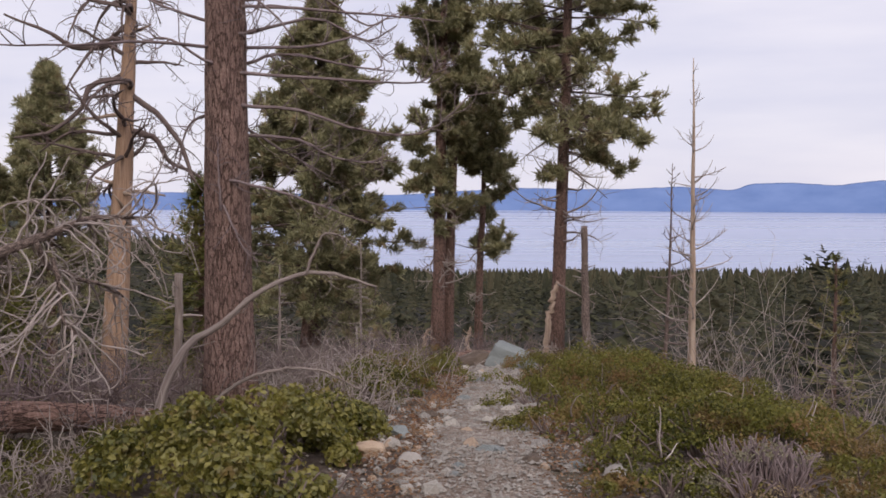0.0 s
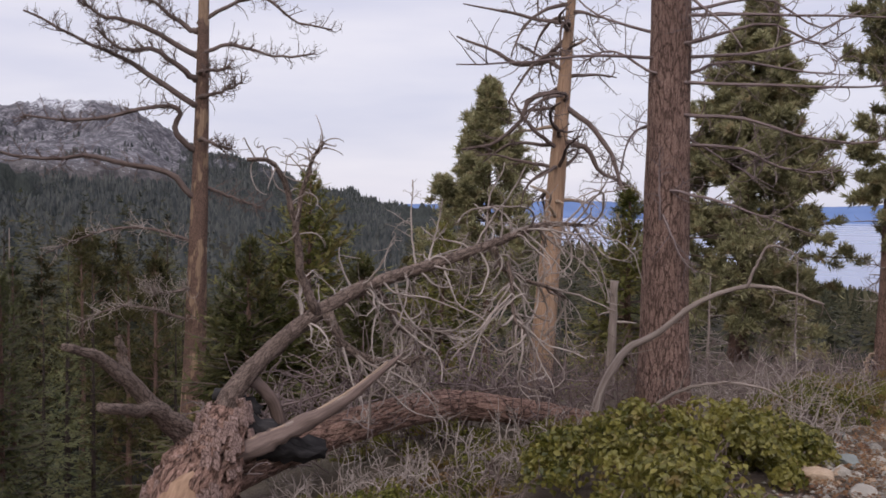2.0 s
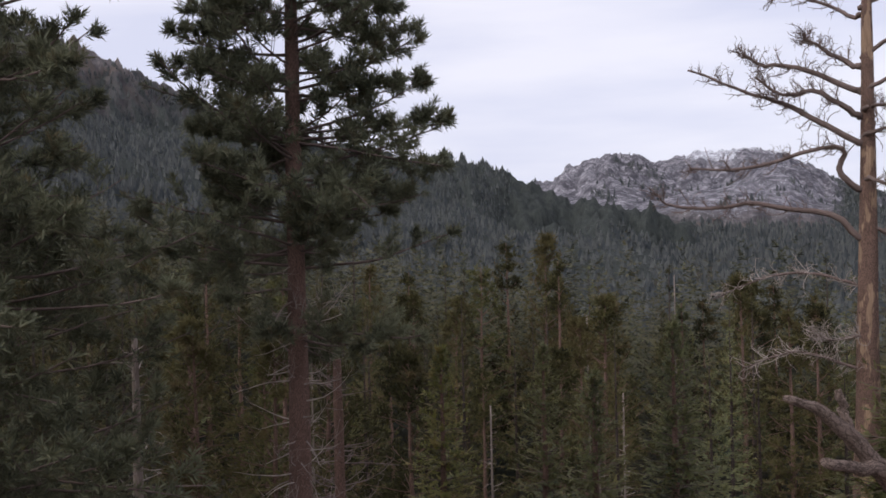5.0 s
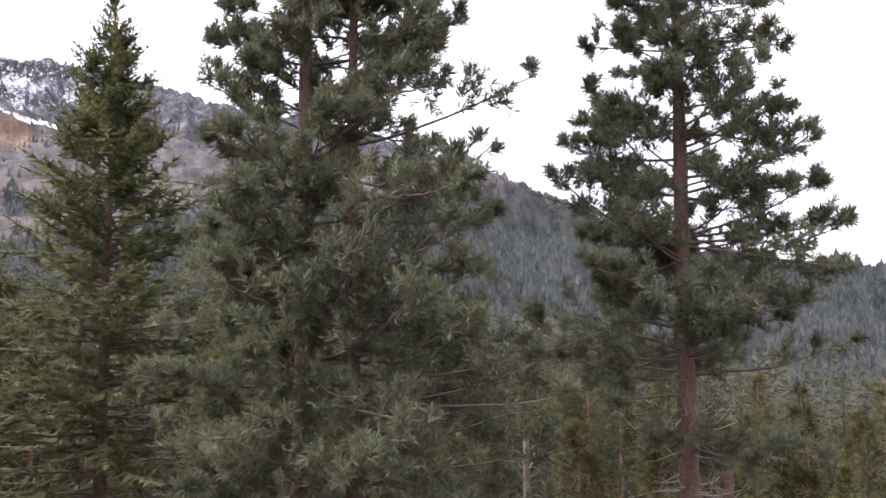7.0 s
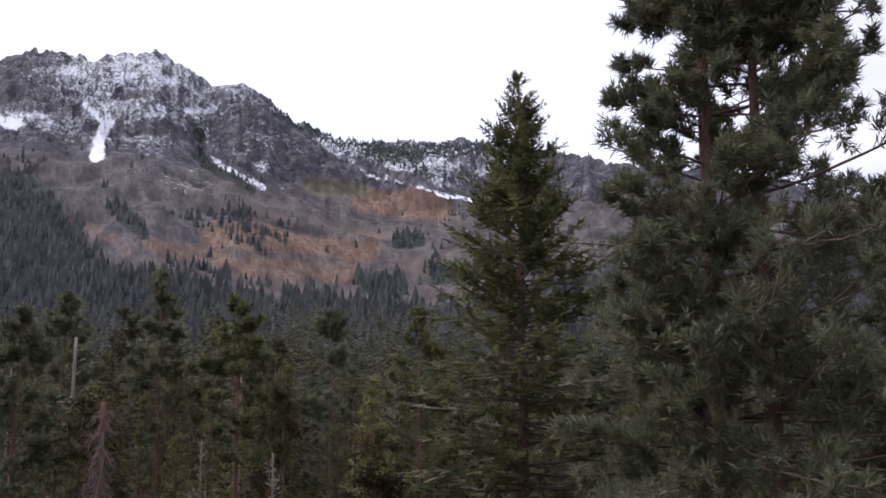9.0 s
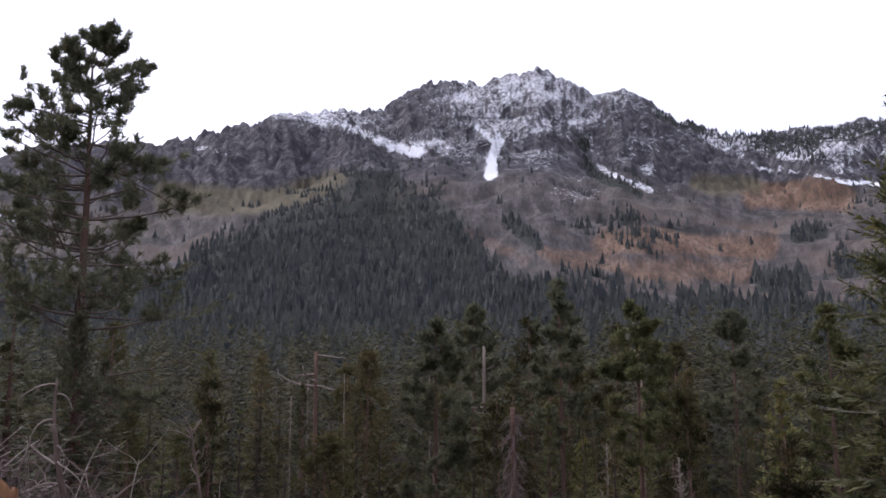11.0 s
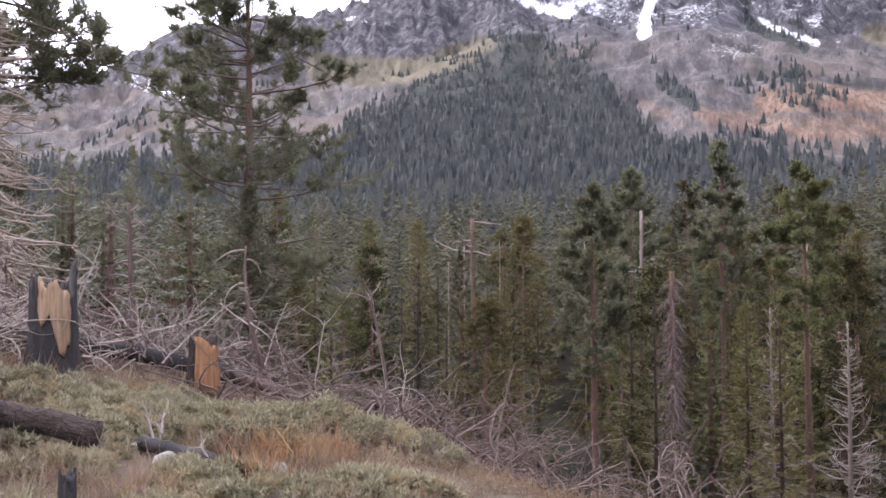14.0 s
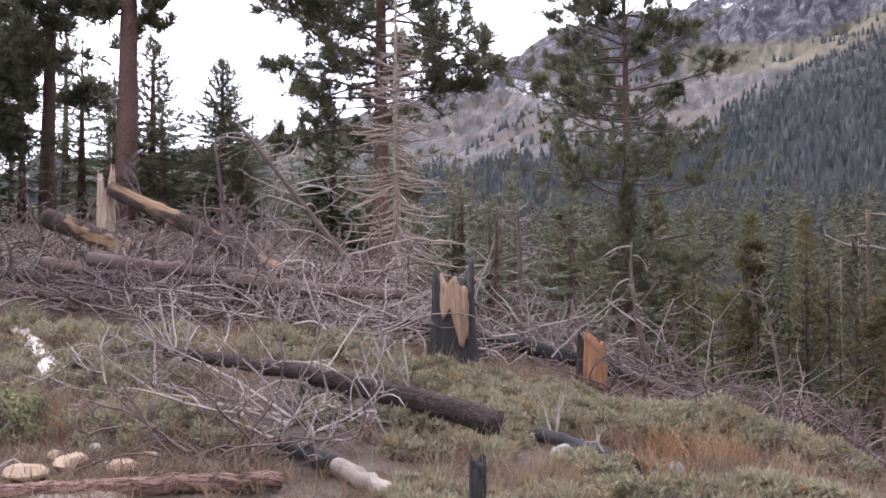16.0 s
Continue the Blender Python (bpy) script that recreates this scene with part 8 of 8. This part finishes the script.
fallen_log([(-3.5, -14.0, gz(-3.5, -14.0) + 0.55), (-2.5, -14.9, 2.35), (-1.3, -15.7, 3.0)], 0.13, 0.11, "leaning broken log with bare tan patches", BARK_PEELING, 12, 1.0, name="leaning_log", branch_mat=WOOD_DARK)
fallen_log([(-1.5, -14.9, 2.1), (-0.45, -15.4, 2.55)], 0.14, 0.13, "cut brown log resting on a log pile", BARK_PEELING, 0, name="leaning_log")
for k in range(7):
    x, y = -0.3 - 0.55 * k, -14.9 - 0.25 * (k % 3) + 0.28 * k
    z = gz(x, y) + 0.15 + 0.14 * (k % 4)
    fallen_log([(x + 1.0, y - 0.5, z + 0.2), (x, y, z + 0.08), (x - 1.1, y + 0.35, z)], 0.1, 0.07, "grey weathered log in a heap of dead wood", (LIMB_GREY, BARK_DARK, WOOD_BROWN, WOOD_DARK)[k % 4], 12, 0.9, name="fallen_log", branch_mat=(TWIG_GREY, TWIG_BROWN)[k % 2])
fallen_log([(-7.6, -11.4, gz(-7.6, -11.4) + 0.15), (-6.2, -12.5, gz(-6.2, -12.5) + 0.2), (-4.6, -13.4, gz(-4.6, -13.4) + 0.15)], 0.12, 0.08, "dark fallen log behind the stumps", BURNT, 14, 1.0)
fallen_log([(-8.6, -9.6, gz(-8.6, -9.6) + 0.1), (-7.8, -10.6, gz(-7.8, -10.6) + 0.15), (-7.0, -12.0, gz(-7.0, -12.0) + 0.2)], 0.1, 0.06, "grey fallen log at the slope's edge", WOOD_BROWN, 14, 1.2)
fallen_log([(-0.44, -10.0, gz(-0.44, -10.0) + 0.05), (-0.3, -11.2, gz(-0.3, -11.2) + 0.1), (-0.08, -13.2, gz(-0.08, -13.2) + 0.12)], 0.1, 0.075, "rotten log with white splintered wood", WOOD_CHALK, 0)
stump(-1.25, -15.9, 1.75, 0.13, "splintered pale broken stump on the log pile", WOOD_TAN, None, 8)

fallen_log([(0.12, 14.95, gz(0.12, 14.95) + 0.09), (0.45, 14.85, gz(0.45, 14.85) + 0.1), (0.78, 14.7, gz(0.78, 14.7) + 0.1)], 0.1, 0.12, "short brown log lying at the path's end", BARK_LOG, 0)

# thin standing dead stems
dead_tree("dead_sapling", (-7.62, -11.5, gz(-7.62, -11.5)), 2.15 - gz(-7.62, -11.5), 0.05, "thin dead stem with hooked bleached twigs", 9, (0.3, 1.0), (0.6, 0.45), (0.3, 0.5), -0.8, 1.2, 2, 0.45, (0.5, 0.2), 0.012, WOOD_BROWN, TWIG_GREY, 0.01, 0.15)
dead_tree("dead_sapling", (-8.8, -10.4, gz(-8.8, -10.4)), 1.6 - gz(-8.8, -10.4), 0.035, "thin dead stem with bent bare twigs", 16, (0.2, 1.0), (0.6, 0.4), (0.2, 0.5), -0.2, 0.8, 3, 0.45, (0.3, -0.2), 0.01, WOOD_BROWN, TWIG_BROWN, 0.01)
dead_tree("dead_sapling", (-5.3, -14.9, gz(-5.3, -14.9)), 2.9, 0.07, "leaning dead stem with long bare branches", 22, (0.2, 1.0), (1.5, 0.6), (0.2, 0.6), -0.3, 0.7, 4, 0.4, (2.3, -0.3), 0.02, WOOD_BROWN, TWIG_GREY, 0.014)
dead_tree("dead_sapling", (-3.4, -17.5, gz(-3.4, -17.5)), 2.4, 0.05, "dark dead stem in a heap of dead wood", 22, (0.2, 1.0), (1.2, 0.5), (0.2, 0.6), -0.2, 0.7, 4, 0.4, (0.4, 0.3), 0.02, WOOD_DARK, TWIG_BROWN, 0.014)
dead_tree("dead_sapling", (-7.0, -14.0, gz(-7.0, -14.0)), 2.2, 0.06, "dark dead stem with bare branches", 26, (0.2, 1.0), (1.0, 0.5), (0.1, 0.5), -0.2, 0.8, 4, 0.4, (0.3, 0.3), 0.02, WOOD_DARK, TWIG_MAUVE, 0.014)

def tangle(cx, cy, rx, ry, h, n, material, label, reach=1.0, r=0.011):
    """A heap of dead limbs: long bowed branches that end in hooked twigs."""
    base = np.array([cx, cy, gz(cx, cy)])
    a, q = RNG.uniform(0, 2 * np.pi, n), np.sqrt(RNG.uniform(0, 1, n))
    x, y = cx + np.cos(a) * q * rx, cy + np.sin(a) * q * ry
    p = np.stack([x, y, ground_z(x, y) + RNG.uniform(0, 0.45, n) * h], -1) - base
    b = RNG.uniform(0, 2 * np.pi, n)
    L = reach * RNG.uniform(0.5, 1.4, n)
    S = grow(p, np.stack([np.cos(b), np.sin(b), RNG.uniform(0.0, 0.8, n)], -1), L, 9, 1.0, 0.4, -0.12)
    S[..., 2] = np.maximum(S[..., 2], ground_z(S[..., 0] + base[0], S[..., 1] + base[1]) - base[2] + 0.015)
    heap = thing("dead_brush", tuple(base), label, "dead brush", "dead brush heaps")
    g = Geo()
    rr = r * RNG.uniform(0.6, 1.5, n)
    tubes(g, S, taper(n, 9, rr, rr * 0.45), 4, cap=False)
    limbs = stuff("limbwork", g, material, heap)
    g = Geo()
    who, fr, s, w = spawn(S, n * 4, 0.25, 1.0, 0.9, 0.7)
    T = grow(s, w, L[who] * 0.38 * RNG.uniform(0.3, 1.2, n * 4), 6, 1.5, 0.35, -0.05)
    tubes(g, T, taper(n * 4, 6, rr[who] * 0.5, rr[who] * 0.25), 3, cap=False)
    who2, fr, s, w = spawn(T, n * 3, 0.3, 1.0, 1.0, 0.6)
    tubes(g, grow(s, w, RNG.uniform(0.05, 0.16, n * 3), 4, 1.6, 0.3, 0.0), taper(n * 3, 4, rr[who[who2]] * 0.28, rr[who[who2]] * 0.15), 3, cap=False)
    stuff("twigwork", g, material, limbs)
    return heap


# WOOD_DARK heaps lie under grey ones as the shaded inside of the tangle.
HEAP = "heap of bare dead branches, some bleached, some darkened"
for k, (x, y, rx, ry, h, n, m) in enumerate([(-6.4, -9.9, 0.9, 0.7, 0.3, 34, WOOD_DARK), (-7.4, -9.4, 1.1, 0.8, 0.4, 50, WOOD_DARK), (-8.0, -7.6, 1.2, 0.9, 0.4, 50, WOOD_DARK), (-5.9, -12.6, 1.0, 0.8, 0.8, 55, TWIG_GREY), (-5.9, -12.9, 1.1, 0.7, 0.6, 55, WOOD_DARK), (-4.2, -13.4, 1.2, 0.9, 0.9, 70, TWIG_GREY), (-4.0, -13.0, 1.3, 0.7, 0.6, 70, WOOD_DARK),
                                             (-2.6, -13.6, 1.3, 0.9, 0.9, 80, TWIG_GREY), (-2.4, -13.2, 1.4, 0.9, 0.7, 90, WOOD_DARK), (-1.2, -13.6, 1.2, 0.8, 0.8, 70, TWIG_MAUVE), (-3.2, -12.2, 1.2, 0.6, 0.6, 50, TWIG_GREY),
                                             (-4.3, -11.9, 0.6, 0.5, 0.9, 28, TWIG_GREY), (-2.6, -15.0, 1.2, 0.8, 1.1, 60, TWIG_BROWN), (-0.6, -14.4, 0.9, 0.7, 0.7, 40, WOOD_DARK),
                                             
                                             (-7.4, -11.6, 1.0, 0.9, 0.8, 50, TWIG_BROWN), (-7.3, -12.6, 1.2, 0.8, 0.8, 55, TWIG_MAUVE), (-8.5, -10.3, 1.1, 1.0, 1.0, 42, WOOD_BROWN), (-8.9, -9.2, 1.1, 1.1, 0.9, 32, WOOD_DARK), (-9.8, -10.4, 1.2, 1.1, 1.2, 40, WOOD_BROWN),
                                             (-7.6, -8.1, 0.9, 0.9, 0.6, 34, WOOD_BROWN), (-10.6, -8.6, 1.2, 1.0, 1.0, 30, WOOD_DARK), (-8.4, -6.6, 0.9, 0.9, 0.6, 26, WOOD_DARK), (-7.3, -7.2, 0.8, 0.7, 0.3, 20, TWIG_BROWN), (-9.8, -6.8, 1.0, 1.0, 1.0, 40, WOOD_BROWN),
                                             (-7.4, -5.0, 0.9, 0.8, 0.4, 24, TWIG_BROWN), (-12.2, -9.2, 1.2, 1.1, 1.3, 44, WOOD_BROWN), (-9.4, -12.6, 1.2, 1.0, 1.3, 40, WOOD_BROWN), (-5.6, -15.2, 1.5, 1.1, 1.0, 50, WOOD_BROWN)]):
    tangle(x, y, rx, ry, h, int(n * 0.85), m, HEAP)
# the flat WOOD_DARK one paints the shade below the bleached branches
for x, y, rx, ry, h, n, m in ((-2.2, -8.1, 0.9, 0.5, 0.3, 26, TWIG_GREY), (-1.6, -7.7, 0.9, 0.4, 0.15, 60, WOOD_DARK), (-1.0, -9.4, 0.8, 0.6, 0.5, 22, TWIG_GREY)):
    tangle(x, y, rx, ry, h, n, m, "low tangle of thin bleached branches", 0.8, 0.009)
# long bleached limbs fan out from a dead bush
for k, (x, y, z) in enumerate(((-0.66, -9.58, 0.8), (-0.86, -9.87, 0.85), (-1.1, -10.25, 1.2), (-1.5, -10.35, 1.44), (-0.52, -9.08, 0.7), (-2.04, -10.01, 1.33), (-2.99, -9.45, 1.34))):
    b = (-2.05 - 0.03 * k, -8.2 - 0.05 * k, gz(-2.05 - 0.03 * k, -8.2 - 0.05 * k) + 0.02)
    loose_branch([b, tuple(p * 0.6 + q * 0.4 + (0, 0, 0.06)[i] for i, (p, q) in enumerate(zip(b, (x, y, z)))), (x, y, z)], 0.014, 0.005, "long weathered limb of a dead bush", (TWIG_GREY, TWIG_BROWN)[k % 2], 7, 0.5, n=14, curl=1.3, group="limbs of a dead bush")

for x, y, rx, ry, h, n, m in ((-1.0, -17.5, 1.4, 1.0, 0.9, 60, WOOD_BROWN), (-2.8, -18.0, 1.5, 1.1, 1.1, 60, TWIG_BROWN), (-4.6, -18.2, 1.5, 1.2, 1.1, 50, WOOD_BROWN), (0.6, -16.4, 1.2, 1.0, 0.7, 50, TWIG_BROWN), (-1.8, -21.0, 2.0, 1.3, 1.2, 50, WOOD_BROWN), (-4.6, -22.0, 2.0, 1.3, 1.3, 50, TWIG_BROWN), (0.6, -20.0, 1.6, 1.2, 1.0, 45, WOOD_BROWN), (-6.8, -19.5, 1.6, 1.2, 1.3, 45, WOOD_BROWN)):
    tangle(x, y, rx, ry, h, n, m, "dark heap of dead brush on the ridge", 1.3, 0.02)

SAGE = "grey-green sagebrush on stony ground"
for k, (x, y, rx, ry, h, n) in enumerate([(-5.2, -8.7, 1.1, 0.8, 0.22, 8000), (-6.1, -8.9, 0.9, 0.8, 0.16, 6000), (-4.3, -8.9, 0.9, 0.7, 0.18, 5500), (-3.9, -6.5, 0.8, 0.5, 0.12, 5000), (-3.9, -10.2, 0.9, 0.7, 0.2, 5000), (-2.7, -10.6, 0.9, 0.7, 0.26, 5500),
                                          (-2.8, -8.2, 0.7, 0.35, 0.12, 3500), (-3.2, -6.0, 0.6, 0.5, 0.12, 5000), (-5.0, -10.3, 0.8, 0.7, 0.13, 4000), (-1.4, -11.2, 1.2, 0.8, 0.26, 5500), (-4.6, -5.9, 0.8, 0.6, 0.14, 5000), (-3.1, -11.6, 1.0, 0.6, 0.24, 4500),
                                          (-6.2, -7.6, 0.8, 0.7, 0.24, 4500), (-4.9, -9.3, 0.6, 0.5, 0.22, 3500), (-5.1, -8.2, 0.8, 0.5, 0.28, 4500), (-5.9, -8.2, 0.6, 0.5, 0.26, 3500), (-1.5, -5.2, 0.35, 0.3, 0.2, 2200), (-0.1, -12.0, 1.3, 0.9, 0.26, 5000), (-0.6, -10.2, 0.9, 0.7, 0.2, 4500), (0.6, -10.8, 1.0, 0.8, 0.25, 3500), (0.9, -13.6, 1.4, 0.9, 0.3, 3500), (-2.4, -6.2, 0.6, 0.4, 0.12, 3500), (-2.7, -9.0, 0.7, 0.5, 0.2, 3500), (-3.3, -8.1, 0.6, 0.5, 0.18, 3200), (-1.3, -8.0, 0.6, 0.4, 0.14, 2600), (-2.9, -7.3, 0.5, 0.4, 0.12, 2600), (-1.1, -9.6, 0.7, 0.5, 0.2, 2800), (-0.9, -8.2, 0.7, 0.5, 0.16, 3000), (-0.2, -15.2, 1.4, 0.8, 0.3, 3000), (-1.0, -19.0, 1.8, 1.0, 0.35, 3000), (0.8, -18.0, 1.8, 1.2, 0.35, 3000)]):
    bush("sagebrush", x, y, rx, ry, h, SAGE, "shrub", LEAF_SAGE, 0.04, n, k * 0.5, 40, TWIG_MAUVE, group="sagebrush", blades=True)
bush("green_shrub", -0.02, -8.45, 0.4, 0.38, 0.24, "low grey-green leafy shrub beside pale stones", "shrub", LEAF_SHRUB, 0.03, 3600, 0.3, 40, TWIG_GREY, poke=14)


def grass(cx, cy, r, h, count, label, material=None):
    base = np.array([cx, cy, gz(cx, cy)])
    a, q = RNG.uniform(0, 6.3, count), np.sqrt(RNG.uniform(0, 1, count)) * r
    x, y = cx + np.cos(a) * q, cy + np.sin(a) * q
    p = np.stack([x, y, ground_z(x, y)], -1) - base
    g = Geo()
    tufts(g, p, np.stack([RNG.normal(0, 0.3, count), RNG.normal(0, 0.3, count), 1 + 0 * a], -1), h * RNG.uniform(0.6, 1.3, count), 7, 0.014, 0.75, 0.1)
    return solid("dry_grass", g, material or GRASS_DRY, tuple(base), label, "grass", "dry grass tufts", smooth=False)


for x, y, r, h in ((-4.6, -7.8, 0.25, 0.26), (-3.4, -7.0, 0.45, 0.2), (-2.9, -6.6, 0.4, 0.2), (-1.4, -9.9, 0.6, 0.22), (-2.0, -11.8, 0.7, 0.25), (-3.6, -11.2, 0.6, 0.25), (-0.6, -8.8, 0.5, 0.2), (-1.0, -7.2, 0.5, 0.18),
                   (-5.4, -10.9, 0.5, 0.28), (-5.2, -6.8, 0.4, 0.25), (-2.7, -7.4, 0.4, 0.2), (-4.4, -11.5, 0.5, 0.3), (-0.9, -12.6, 0.7, 0.25), (-0.2, -9.6, 0.6, 0.2), (-0.6, -7.9, 0.4, 0.16)):
    grass(x, y, r * 1.2, h, 70, "tuft of dry straw-brown grass")
for x, y, r, h in ((-1.98, -10.8, 0.45, 0.3), (-4.88, -7.4, 0.22, 0.32), (-5.3, -7.3, 0.2, 0.3), (-3.1, -10.4, 0.3, 0.25), (-4.26, -6.76, 0.22, 0.24), (-2.74, -12.2, 0.5, 0.3), (-3.3, -6.3, 0.4, 0.2), (-1.3, -8.9, 0.4, 0.2), (-0.7, -8.4, 0.4, 0.18), (-5.2, -8.0, 0.3, 0.26)):
    grass(x, y, r, h, 30, "tuft of rust-coloured dry grass", GRASS_RUST)

for x, y in ((2.95, 10.2), (3.0, 9.3), (3.1, 8.4), (3.2, 7.6), (3.35, 7.0)):
    grass(x, y, 0.4, 0.16, 45, "low rust-coloured dry growth on the bank", GRASS_RUST)

for k, (x, y, s, m) in enumerate([(-0.21, -7.25, 0.12, STONE_TAN), (-0.48, -7.45, 0.12, STONE_TAN), (-0.63, -7.77, 0.09, STONE_PALE), (-0.79, -7.29, 0.1, STONE_TAN), (-0.4, -7.75, 0.07, STONE_TAN), (-0.95, -7.55, 0.07, STONE_TAN), (-0.68, -7.5, 0.06, STONE_PALE),
                                  (-0.63, -10.87, 0.14, STONE_GREY), (-1.69, -12.34, 0.16, STONE_PALE), (-0.15, -9.3, 0.12, STONE_TAN), (0.1, -10.2, 0.14, STONE_TAN), (-0.3, -8.9, 0.08, STONE_PALE), (-3.84, -7.28, 0.13, STONE_GREY), (-3.91, -6.82, 0.14, STONE_GREEN),
                                  (-3.98, -7.9, 0.1, STONE_GREY), (-4.5, -6.9, 0.1, STONE_GREEN), (-4.1, -6.5, 0.06, STONE_GREY), (-2.3, -11.0, 0.13, STONE_TAN), (-1.2, -7.9, 0.06, STONE_PALE), (0.05, -7.7, 0.08, STONE_PALE)]):
    boulder(x, y, s, (1.2, 0.8, 0.55), 90 + k, m, "pale stone lying among the brush", k * 1.1)


def ground_cover():
    """Short dry stalks all over the ground behind."""
    n = 15000
    a, r = np.radians(RNG.uniform(118, 186, n)), RNG.uniform(5.4, 16, n)
    p = np.stack([-np.sin(a) * r, np.cos(a) * r], -1)
    keep = fbm(p[:, 0] * 0.8, p[:, 1] * 0.8, 3, 57) > -0.1
    p = p[keep]
    at = np.column_stack([p, ground_z(p[:, 0], p[:, 1])])
    g = tufts(Geo(), at, np.stack([RNG.normal(0, 0.5, len(p)), RNG.normal(0, 0.5, len(p)), 0.8 + 0 * p[:, 0]], -1), RNG.uniform(0.07, 0.2, len(p)), 7, 0.03, 0.9, 0.1)
    tagged(new("dry_stalks", g.mesh("dry_stalks", GRASS_BROWN, False)), "short dry brown stalks and litter on the ground", "dry stalks", kind="stuff")


ground_cover()
